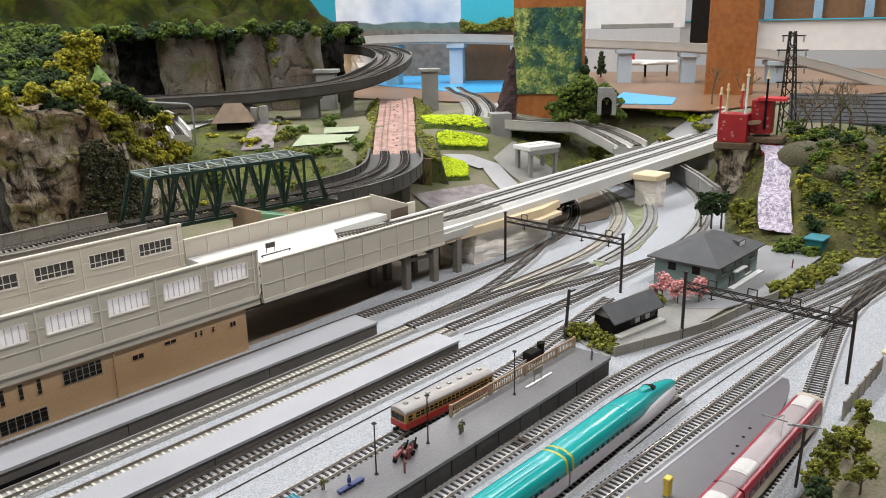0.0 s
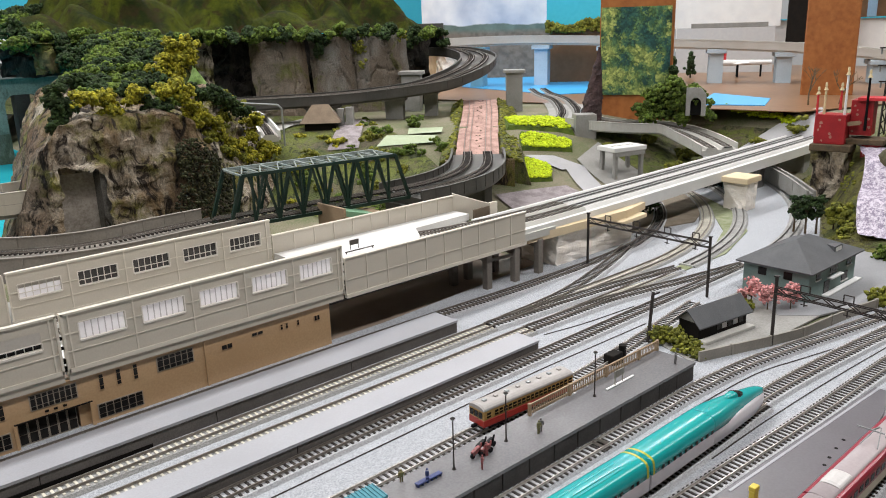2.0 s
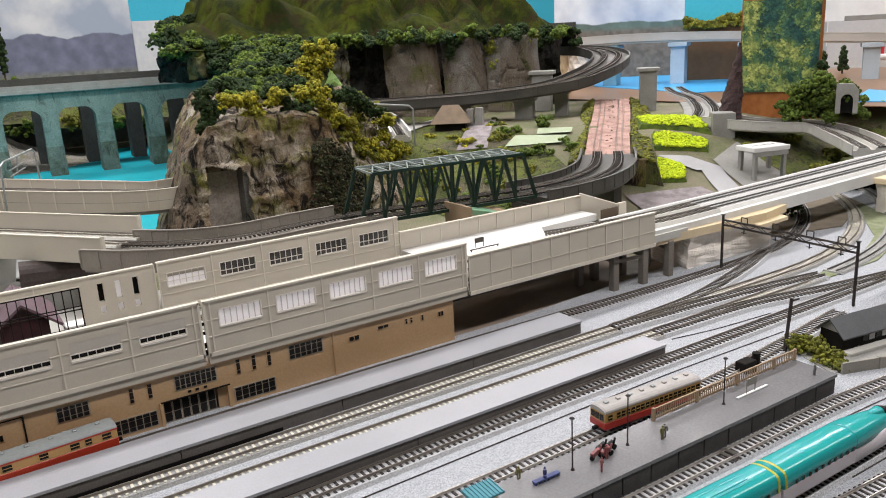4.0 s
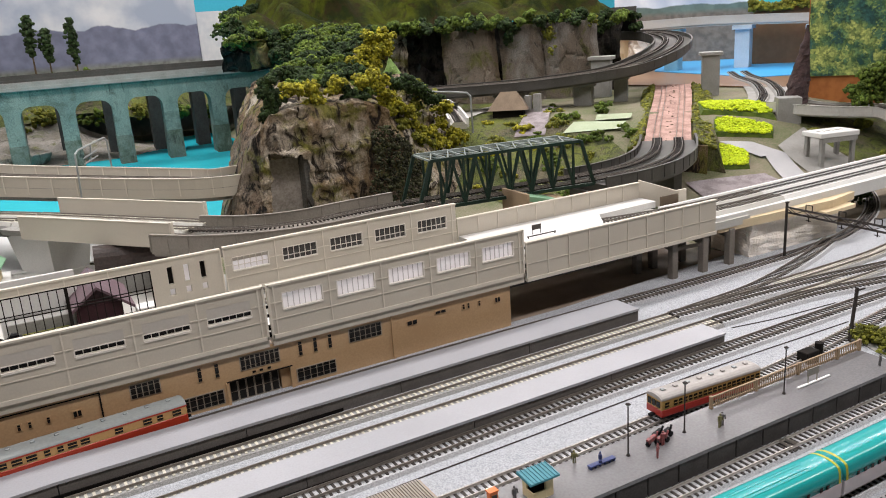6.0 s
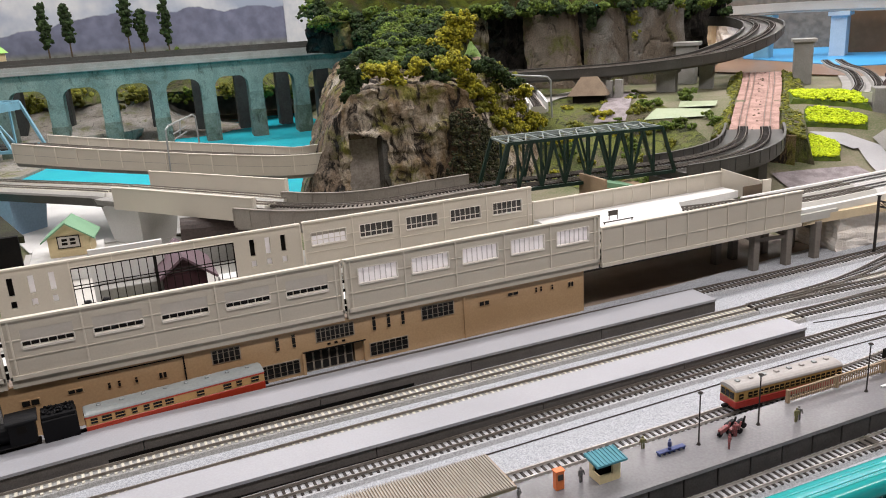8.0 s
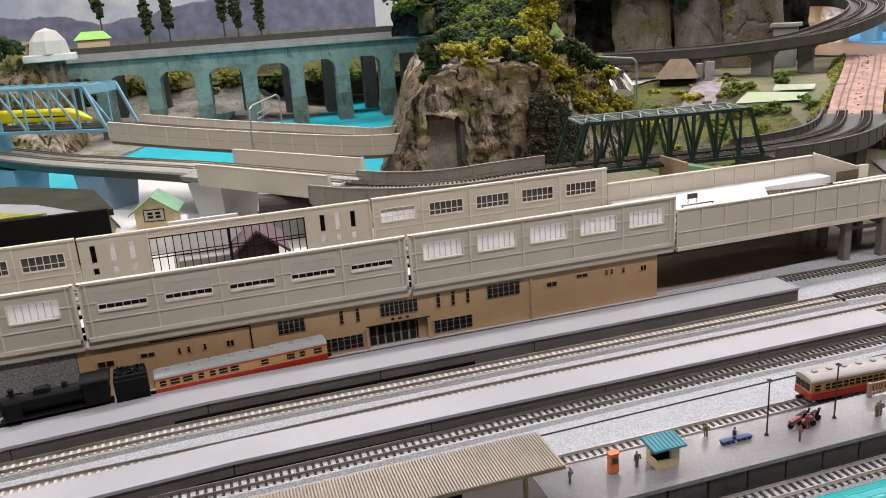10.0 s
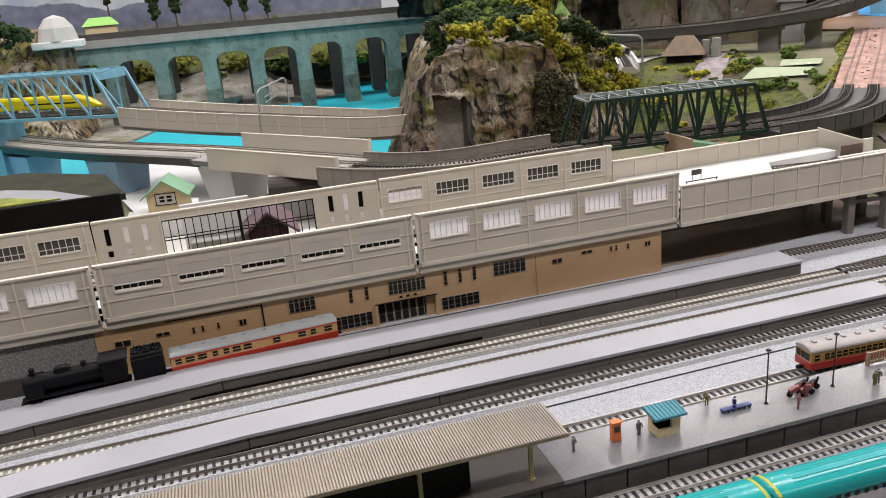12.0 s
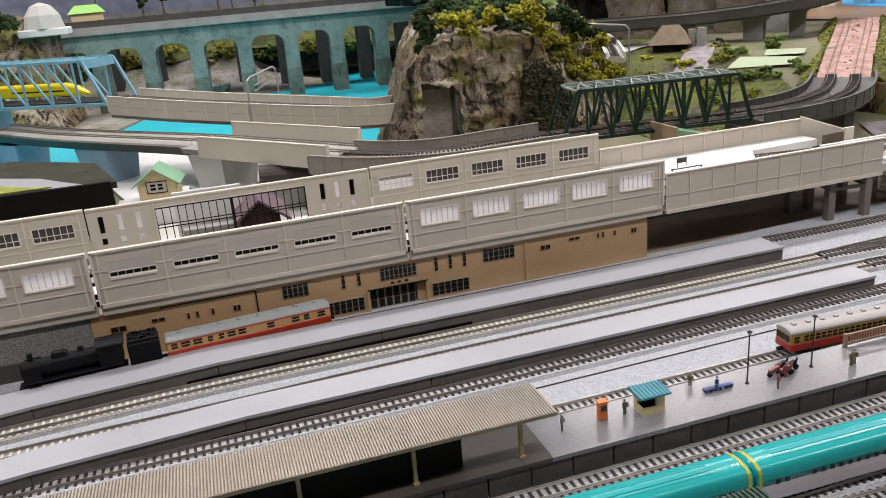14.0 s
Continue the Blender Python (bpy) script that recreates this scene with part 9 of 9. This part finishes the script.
hl2 = part("hill", Geo().grid(70, 60, lambda u, v: (0.84 + 0.72 * u, -0.56 + 0.58 * v, mound(0.84 + 0.72 * u, -0.56 + 0.58 * v))), HILLEAST, smooth=True)
tagged(hl2, "mossy green eastern hill beside the stream", "hill", kind="structure")
st = part("stream", Geo().grid(50, 8, lambda u, v: (0.885 + 0.25 * u, (0.885 + 0.25 * u - 0.90) * 0.42 - 0.235 + (v - 0.5) * 0.046 * (1 - 0.25 * u) + 0.004 * math.sin(u * 9), mound(0.885 + 0.25 * u, (0.885 + 0.25 * u - 0.90) * 0.42 - 0.235) + 0.006 + 0.0016 * noise.noise(Vector((u * 40, v * 9, 0))))),
         mat("foaming_water", (0.60, 0.55, 0.63), (0.22, 0.18, 0.26), 0.4, 160, 500, 0.6, mix=0.75, dist=0.002), smooth=True)
tagged(st, "foaming white and mauve stream running down the hill", "stream", kind="structure")
for k, (x, y, s) in enumerate(((1.052, -0.226, 0.050), (1.092, -0.262, 0.044), (1.005, -0.266, 0.026))):
    bk = part("boulder", crag(16, 12, lambda u, v, x=x, y=y, s=s: (x + s * math.cos(u * math.tau) * math.sin(math.pi * (0.05 + 0.9 * v)), y + s * math.sin(u * math.tau) * math.sin(math.pi * (0.05 + 0.9 * v)), mound(x, y) - 0.016 + s * 0.55 * math.cos(math.pi * v)), 0.004, 22, k + 1.0), HILLROCK, smooth=True)
    tagged(bk, "smooth brown-green boulder on the eastern hill", "rock", "hill boulders")
rng = random.Random(23)
for k in range(120):
    x, y = rng.uniform(0.90, 1.24), rng.uniform(-0.42, -0.06)
    if Vector((x - 0.70, y - 0.554)).length < 0.76:
        continue
    if abs((y + 0.235) - 0.42 * (x - 0.90)) < 0.034:
        continue
    mt = rng.choice((LEAFOLIVE, LEAFMID, LEAFMID, LEAFDARK, LEAFYEL))
    shrub("shrub", "mossy foam shrub on the eastern hill", [(x, y, max(0, mound(x, y)) + 0.004, rng.uniform(0.006, 0.013))], mt, 0.0020, rng, 130, 0.75, "bush", "hill shrubs")
r5 = random.Random(55)
g = Geo()
for _ in range(4200):
    x, y = r5.uniform(0.88, 1.26), r5.uniform(-0.44, -0.07)
    if Vector((x - 0.70, y - 0.554)).length < 0.765 or abs((y + 0.235) - 0.42 * (x - 0.90)) < 0.027 or noise.noise(Vector((x * 22, y * 22, 4))) < -0.12:
        continue
    g.blob((x, y, max(0, mound(x, y)) + 0.001), r5.uniform(0.0012, 0.0036), r5, 0.7)
ms3 = part("moss", g, LEAFOLIVE)
tagged(ms3, "olive moss tufts covering the eastern hill", "moss", kind="stuff")
for x, y in ((0.886, -0.136), (0.897, -0.147), (0.905, -0.158)):
    tree(x, y, 0.002, 0.050, 0.009, LEAFDARK, 0.0022, rng, "dark slender cypress-like foam tree beside the track", 260, "hill trees", True)
for x, y in ((0.925, -0.172), (0.938, -0.180)):
    tree(x, y, 0.002, 0.036, 0.010, LEAFOLIVE if x > 0.92 else LEAFDARK, 0.0032, rng, "slender foam tree at the foot of the hill", 260, "hill trees", True)
for x, y in ((1.03, -0.345), (1.08, -0.36), (0.96, -0.36), (1.12, -0.34), (0.93, -0.375), (1.0, -0.385)):
    tree(x, y, max(0, mound(x, y)), 0.055, 0.026, LEAFOLIVE, 0.0036, rng, "twiggy foam tree on the eastern hill", 200, "hill trees")


DRYTWIG = mat("dry_twig", (0.15, 0.12, 0.075), (0.09, 0.07, 0.045), 0.9, 90, 900, 0.3)


def bare_tree(x, y, z, h, seed):
    r0 = random.Random(seed)
    c = thing("bare_tree", "dry bare branching twig tree", "tree", (x, y, z), "bare trees")
    tips = [(Vector((x, y, z)), Vector((r0.uniform(-0.2, 0.2), r0.uniform(-0.2, 0.2), 1)), h * 0.33, h * 0.020)]
    for level in range(4):
        nxt = []
        for p, d, ln, w in tips:
            q = p + d.normalized() * ln
            part("branch", Geo().tube(p, q, w, w * 0.6, n=5), DRYTWIG, c)
            for _ in range(3 if level < 3 else 0):
                nxt.append((q, d.normalized() + Vector((r0.uniform(-0.9, 0.9), r0.uniform(-0.9, 0.9), r0.uniform(-0.1, 0.5))), ln * 0.68, w * 0.6))
        tips = nxt


for k, (x, y, h) in enumerate(((1.150, -0.175, 0.10), (1.19, -0.235, 0.11), (1.145, -0.215, 0.095), (1.21, -0.19, 0.11), (1.165, -0.160, 0.075), (1.185, -0.185, 0.085), (1.175, -0.215, 0.085), (1.215, -0.215, 0.09), (1.20, -0.165, 0.08), (1.16, -0.25, 0.08), (1.23, -0.25, 0.085))):
    bare_tree(x, y, mound(x, y) - 0.002, h, 50 + k)
for k in range(9):
    a = math.tau * k / 9
    x, y = 1.068 + 0.040 * math.cos(a), -0.238 + 0.036 * math.sin(a)
    shrub("shrub", "dark mossy bush on the boulder's crown", [(x, y, mound(x, y) + 0.010, 0.011)], LEAFMID if k % 2 else LEAFDARK, 0.0020, rng, 120, 0.6, "bush", "hill shrubs")
bare_tree(1.55, 0.14, 0.09, 0.12, 61)
bare_tree(1.60, 0.10, 0.09, 0.11, 62)
rb = thing("long_shed", "long dark grey ribbed-roof shed", "shed", (1.50, -0.15, 0.05))
rm = pose(1.55, -0.17, 0, 0, 0, -72)
part("wall_block", Geo().box(-0.13, 0.13, -0.035, 0.035, 0.0, 0.090, rm), CONCRETE, rb)
for s in (-1, 1):
    vs = [rm @ Vector(p) for p in ((-0.14, s * 0.045, 0.088), (0.14, s * 0.045, 0.088), (0.14, 0, 0.138), (-0.14, 0, 0.138), (-0.14, s * 0.045, 0.085), (0.14, s * 0.045, 0.085), (0.14, 0, 0.135), (-0.14, 0, 0.135))]
    sl2 = part("roof_slab", Geo().add(vs, [(0, 1, 2, 3), (7, 6, 5, 4), (0, 4, 5, 1), (1, 5, 6, 2), (2, 6, 7, 3), (3, 7, 4, 0)]), ROOFSLATE, rb)
    for k in range(7):
        f = (k + 0.5) / 7
        part("roof_rib", Geo().bar(rm @ Vector((-0.14, s * 0.045 * (1 - f), 0.0885 + 0.05 * f)), rm @ Vector((0.14, s * 0.045 * (1 - f), 0.0885 + 0.05 * f)), 0.0018), ROOFSLATE, sl2)
ts = thing("teal_roof_shed", "open shed with a teal sloping roof", "shed", (1.15, -0.31, 0.06))
part("roof_slab", Geo().add([Vector(p) for p in ((1.112, -0.262, 0.082), (1.118, -0.345, 0.116), (1.165, -0.350, 0.116), (1.158, -0.262, 0.082), (1.112, -0.262, 0.085), (1.118, -0.345, 0.119), (1.165, -0.350, 0.119), (1.158, -0.262, 0.085))], [(3, 2, 1, 0), (4, 5, 6, 7), (0, 1, 5, 4), (1, 2, 6, 5), (2, 3, 7, 6), (3, 0, 4, 7)]), BLUEROOF, ts)
for x, y, z in ((1.118, -0.27, 0.083), (1.154, -0.27, 0.083), (1.124, -0.34, 0.112), (1.158, -0.34, 0.112)):
    part("post", Geo().box(x - 0.002, x + 0.002, y - 0.002, y + 0.002, 0.04, z), FENCEBROWN, ts)
part("floor_slab", Geo().prism([(1.105, -0.36), (1.17, -0.36), (1.17, -0.255), (1.105, -0.255)], 0.060, 0.0655), CONCLIGHT, ts)
viaduct("retaining_edge", [(1.02, -0.10, 0.03), (1.12, -0.02, 0.03), (1.22, 0.075, 0.03), (1.30, 0.18, 0.03)], 0.012, 0.004, CONCRETE, "grey curved retaining wall around the outer track", tracks=0, thick=0.030, posts=0.08)
sheet("grass_strip", [(0.62, -0.118), (0.74, -0.118), (0.86, -0.085), (0.95, -0.02), (1.02, 0.07), (0.99, 0.08), (0.92, 0.0), (0.84, -0.06), (0.74, -0.098), (0.62, -0.105)], 0.0030, mat("thin_moss", (0.30, 0.32, 0.22), (0.17, 0.20, 0.09), 0.9, 90, 1200, 0.6, dist=0.001), "thin mossy strip between the curved tracks")

# ---- behind the station on the west side ----
gh = thing("signal_house", "cream cottage with a mint green roof and a framed sign", "house")
part("wall_block", Geo().box(-0.023, 0.023, -0.020, 0.020, 0, 0.024, b=0.0004), HOUSECREAM, gh)
part("gable_wall", Geo().prism([(-0.023, 0.024), (0.023, 0.024), (0, 0.040)], -0.020, 0.020, Matrix(((1, 0, 0, 0), (0, 0, 1, 0), (0, 1, 0, 0), (0, 0, 0, 1)))), HOUSECREAM, gh)
for g in gable(-0.023, 0.023, -0.020, 0.020, 0.024, 0.0405, 0.0065, 0.0018, "y"):
    part("roof_slab", g, MINT, gh)
sgn = part("sign_panel", Geo().box(-0.012, 0.012, -0.0208, -0.0200, 0.011, 0.025), PANEDULL, gh, "white framed name panel")
part("sign_frame", Geo().box(-0.0125, 0.0125, -0.0212, -0.0208, 0.0104, 0.0114).box(-0.0125, 0.0125, -0.0212, -0.0208, 0.0246, 0.0256).box(-0.0125, -0.0115, -0.0212, -0.0208, 0.0114, 0.0246).box(0.0115, 0.0125, -0.0212, -0.0208, 0.0114, 0.0246), WOODDARK, sgn)
for x in (-0.0045, 0.0045):
    for z, w in ((0.0205, 0.0030), (0.0160, 0.0030)):
        part("sign_bar", Geo().box(x - w, x + w, -0.0212, -0.0208, z - 0.0015, z + 0.0015), WOODDARK, sgn)
place(gh, pose(-0.214, 0.430, 0.030, 0, 0, -8))
pd = part("plinth", Geo().box(-0.262, -0.180, 0.398, 0.475, 0.0, 0.030, b=0.0008), WHITEDECK)
tagged(pd, "white block carrying the cream cottage", "plinth")
tr = thing("dark_trench_wall", "black fascia panel in front of the lake", "panel", (-0.5, 0.45, 0))
part("panel", Geo().box(-0.95, -0.268, 0.405, 0.412, 0.0, 0.064), BLACKISH, tr)
part("shelf", Geo().prism([(-0.95, 0.412), (-0.262, 0.412), (-0.30, 0.56), (-0.42, 0.66), (-0.95, 0.70)], 0.054, 0.062), mat("dark_moss", (0.030, 0.034, 0.012), (0.014, 0.013, 0.008), 0.95, 40, 500, 0.6, dist=0.001), tr, "dark mossy bank")
sheet("road", [(-0.95, 0.4125), (-0.300, 0.4125), (-0.316, 0.430), (-0.359, 0.486), (-0.421, 0.531), (-0.95, 0.60)], 0.0640, ASPHALT, "grey road on the lake shore shelf", "road")
sheet("grass_strip", [(-0.95, 0.4130), (-0.335, 0.4130), (-0.362, 0.426), (-0.405, 0.462), (-0.95, 0.500)], 0.0665, mat("patchy_grass", (0.34, 0.36, 0.06), (0.13, 0.16, 0.03), 0.9, 50, 700, 0.8, dist=0.001), "yellow-green grass patch beside the shore road")
rl = thing("tarp_bundle", "dark brown rolled bundle below the viaduct", "bundle", (-0.04, 0.375, 0.03))
part("roll", Geo().tube((-0.092, 0.385, 0.047), (0.034, 0.372, 0.040), 0.0155, 0.015, n=20), mat("brown_tarp", (0.075, 0.055, 0.05), (0.045, 0.035, 0.032), 0.5, 60, 400, 0.4, dist=0.001), rl)
part("block", Geo().box(-0.088, 0.03, 0.368, 0.389, 0.0, 0.032), CONCRETE, rl)
sheet("pale_base", [(-0.275, 0.562), (-0.10, 0.552), (0.06, 0.50), (0.10, 0.55), (0.02, 0.78), (-0.18, 0.93), (-0.30, 0.99), (-0.335, 0.80)], 0.0052, WHITEDECK, "white base board under the open deck")
sheet("grey_apron", [(-0.28, 0.15), (0.24, 0.15), (0.24, 0.20), (0.05, 0.36), (-0.10, 0.55), (-0.28, 0.56)], 0.0040, CONCLIGHT, "pale base board behind the station")
PLUM = mat("plum_plastic", (0.055, 0.022, 0.028), (0.03, 0.013, 0.017), 0.35)
wb = thing("white_board", "white board standing behind the grille", "board", (-0.155, 0.232, 0.004))
part("board", Geo().box(-0.192, -0.122, 0.230, 0.234, 0.004, 0.078, b=0.0004), WHITEDECK, wb)
part("ledge", Geo().box(-0.186, -0.128, 0.205, 0.2298, 0.004, 0.0430, b=0.0006), CONCRETE, wb, "grey ledge at the foot of the board")
tagged(part("hedge", Geo().box(-0.180, -0.135, 0.190, 0.2030, 0.004, 0.0330, b=0.001), LEAFOLIVE), "low olive hedge block behind the grille", "hedge")
for x, z in ((-0.197, 0.012), (-0.181, 0.012)):
    cr = thing("model_car", "tiny dark model car on a white stand behind the grille", "model car", (x, 0.178, 0.004), "model cars behind the grille")
    part("stand", Geo().box(x - 0.0075, x + 0.0075, 0.172, 0.184, 0.004, 0.0360), WHITEDECK, cr)
    part("body", Geo().box(x - 0.0068, x + 0.0068, 0.1735, 0.1815, 0.0360, 0.0402, b=0.0012), BLACKCAR, cr)
    part("cabin", Geo().box(x - 0.0036, x + 0.0030, 0.1745, 0.1805, 0.0400, 0.0434, b=0.0012), BLACKCAR, cr)
ph = thing("plum_house", "plum coloured gabled model house behind the grille", "model building", (-0.108, 0.22, 0.004))
part("wall", Geo().box(-0.128, -0.088, 0.190, 0.262, 0.004, 0.050), PLUM, ph)
part("gable", Geo().prism([(-0.128, 0.0502), (-0.088, 0.0502), (-0.108, 0.0660)], -0.262, -0.190, Matrix(((1, 0, 0, 0), (0, 0, -1, 0), (0, 1, 0, 0), (0, 0, 0, 1)))), PLUM, ph)
for q in ([(-0.132, 0.0470), (-0.1081, 0.0664), (-0.1081, 0.0690), (-0.134, 0.0488)], [(-0.1079, 0.0664), (-0.078, 0.0420), (-0.0765, 0.0440), (-0.1079, 0.0690)]):
    part("roof_slab", Geo().prism(q, -0.266, -0.184, Matrix(((1, 0, 0, 0), (0, 0, -1, 0), (0, 1, 0, 0), (0, 0, 0, 1)))), mat("mauve_roof", (0.16, 0.105, 0.125), (0.11, 0.07, 0.085), 0.5), ph, "mauve roof slab")
wk = thing("white_block", "white block behind the grille", "block", (-0.066, 0.19, 0.004))
part("block", Geo().box(-0.076, -0.056, 0.182, 0.20, 0.004, 0.0400, b=0.0006), WHITEDECK, wk)
gs = thing("lean_to_shed", "tan shed with a green roof beside the barrier", "shed", (0.39, 0.19, 0.05))
gm = pose(0.395, 0.178, 0.0, 0, 0, 0)
part("wall_block", Geo().box(-0.030, 0.030, -0.022, 0.022, 0.0, 0.0700, gm), FENCEBROWN, gs)
part("end_wall", Geo().box(-0.037, -0.0335, -0.027, 0.027, 0.0, 0.0865, gm, b=0.0005), FENCEBROWN, gs)
part("front_wall", Geo().add([gm @ Vector(p) for p in ((-0.037, -0.030, 0.0), (0.035, -0.030, 0.0), (0.035, -0.030, 0.0580), (-0.037, -0.030, 0.0780), (-0.037, -0.0272, 0.0), (0.035, -0.0272, 0.0), (0.035, -0.0272, 0.0580), (-0.037, -0.0272, 0.0780))], [(0, 1, 2, 3), (7, 6, 5, 4), (3, 2, 6, 7), (1, 5, 6, 2), (0, 3, 7, 4)]), FENCEBROWN, gs)
part("roof_slab", Geo().add([gm @ Vector(p) for p in ((-0.033, -0.025, 0.083), (0.034, -0.025, 0.066), (0.034, 0.025, 0.066), (-0.033, 0.025, 0.083), (-0.033, -0.025, 0.070), (0.034, -0.025, 0.064), (0.034, 0.025, 0.064), (-0.033, 0.025, 0.070))], [(0, 1, 2, 3), (7, 6, 5, 4), (0, 4, 5, 1), (1, 5, 6, 2), (2, 6, 7, 3), (3, 7, 4, 0)]), MINT, gs)
lr = part("crag", crag(24, 24, lambda u, v: (-0.80 + 0.36 * u + 0.03 * v, 1.20 + 0.20 * v + 0.10 * u, 0.26 * v * smooth(1.03, 0.86, u)), 0.014, 18, 5.0), ROCK)
tagged(lr, "brown crag at the lake's west shore", "rock", kind="structure")
scatter("bush", "dark foam bush on the west crag", [(-0.55, 1.36, 0.255, 0.026), (-0.52, 1.38, 0.245, 0.020)], LEAFDARK, 0.006, 71, 110, group="west bushes")
dm = thing("glass_dome", "white faceted dome building by the shore", "dome", (-0.46, 1.42, 0.2))
g = Geo()
for j in range(3):
    for i in range(8):
        a0, a1 = math.tau * i / 8, math.tau * (i + 1) / 8
        b0, b1 = math.pi / 2 * j / 3, math.pi / 2 * (j + 1) / 3
        q = [Vector((-0.457 + 0.044 * math.cos(b) * math.cos(a), 1.45 + 0.044 * math.cos(b) * math.sin(a), 0.226 + 0.058 * math.sin(b))) for a, b in ((a0, b0), (a1, b0), (a1, b1), (a0, b1))]
        g.add(q, [(0, 1, 2, 3)])
part("shell", g, CONCLIGHT, dm)
part("drum", Geo().tube((-0.457, 1.45, 0.0), (-0.457, 1.45, 0.210), 0.030, n=16), ROCKDARK, dm)
part("base_slab", Geo().box(-0.510, -0.405, 1.41, 1.49, 0.210, 0.2262, b=0.002), WHITEDECK, dm, "white base slab")

fsb = thing("far_shelf", "far brown baseboard with light blue piers on it", "shelf", (3.08, 0.38, 0.27))
fx = pose(3.12, 0.38, 0.0, 0, 0, -73)
part("board", Geo().box(-0.30, 0.45, -0.01, 0.01, 0.272, 0.42, fx, b=0.001), BOARD, fsb)
for k in range(4):
    part("pier", Geo().box(-0.22 + 0.17 * k, -0.19 + 0.17 * k, -0.04, -0.011, 0.277, 0.42, fx), BLUEPIER, fsb)
r7 = random.Random(91)
for k in range(26):
    x, y = r7.uniform(0.25, 0.54), r7.uniform(0.165, 0.30)
    if abs(y - 0.178) < 0.035 and 0.35 < x < 0.44:
        continue
    shrub("shrub", "dark mossy tuft below the green truss", [(x, y, 0.004, r7.uniform(0.007, 0.014))], r7.choice((LEAFDARK, LEAFMID, LEAFOLIVE)), 0.0026, r7, 90, 0.6, "bush", "truss tufts")
for k in range(60):
    x, y = r7.uniform(0.52, 0.86), r7.uniform(0.30, 0.78)
    if abs((y - x + 0.41) * 0.707) < 0.07 or (0.70 < x < 0.86 and 0.48 < y < 0.60):
        continue
    shrub("shrub", "small mossy tuft between rock and ramp", [(x, y, lie(x, y) + 0.002, r7.uniform(0.005, 0.012))], r7.choice((LEAFOLIVE, LEAFMID, LEAFYEL, LEAFOLIVE)), 0.0024, r7, 60, 0.5, "bush", "paddy tufts")

tpn = thing("display_board", "teal board with an olive scenic strip behind the far viaduct", "board", (1.75, 0.92, 0.1))
tq = pose(1.90, 1.02, 0, 0, 0, -52)
part("board", Geo().box(-0.10, 0.10, -0.004, 0.004, 0.27, 0.52, tq), ROOMWALL, tpn)
part("stand", Geo().box(-0.09, 0.09, -0.003, 0.003, 0.1035, 0.27, tq), BOARD, tpn)
g = Geo()
r6 = random.Random(66)
for k in range(260):
    u = r6.uniform(-0.10, 0.10)
    g.blob(tq @ Vector((u, -0.012 + r6.uniform(-0.006, 0.006), 0.262 + r6.uniform(0, 0.024 + 0.012 * math.sin(u * 40)))), 0.008, r6)
tagged(part("scenic_strip", g, LEAFOLIVE, tpn), "olive scenic strip", kind="stuff")
# thin cables lying on the gravel between the tracks
CABLES = (((0.29, -0.3500), (0.364, -0.3512), (0.461, -0.3560), (0.588, -0.3660), (0.75, -0.3820)), ((0.33, -0.3035), (0.402, -0.3060), (0.446, -0.3105), (0.486, -0.3210), (0.533, -0.3335)),
          ((-0.60, -0.1850), (-0.2, -0.1840), (0.05, -0.1800), (0.208, -0.1775), (0.316, -0.1760), (0.401, -0.1780), (0.471, -0.1800)), ((0.382, -0.1275), (0.433, -0.1370), (0.504, -0.1440)))
for pts in CABLES:
    cb = part("cable", Geo().sweep(curve([(x, y, 0.0024) for x, y in pts]), [(-0.0003, -0.0006), (0.0003, -0.0006), (0.0003, 0.0002), (-0.0003, 0.0002)]), SLABSIDE)
    tagged(cb, "thin dark cable lying on the yard gravel", "cable", "yard cables")

tn = thing("garden_pavilion", "low pavilion with a lime green roof beyond the lake", "pavilion", (-0.409, 1.90, 0.197))
pq = pose(-0.409, 1.90, 0.248, 0, 0, 4)
part("wall_block", Geo().box(-0.042, 0.042, -0.02, 0.02, -0.06, 0.0, pq), HOUSECREAM, tn)
part("roof", Geo().add([pq @ Vector(q) for q in ((-0.050, -0.026, 0), (0.050, -0.026, 0), (0.050, 0.026, 0), (-0.050, 0.026, 0), (-0.028, 0, 0.022), (0.030, 0, 0.022))], [(0, 1, 5, 4), (1, 2, 5), (2, 3, 4, 5), (3, 0, 4), (3, 2, 1, 0)]), mat("lime_roof", (0.22, 0.50, 0.10), (0.30, 0.52, 0.14), 0.6, 40, 500, 0.1), tn)
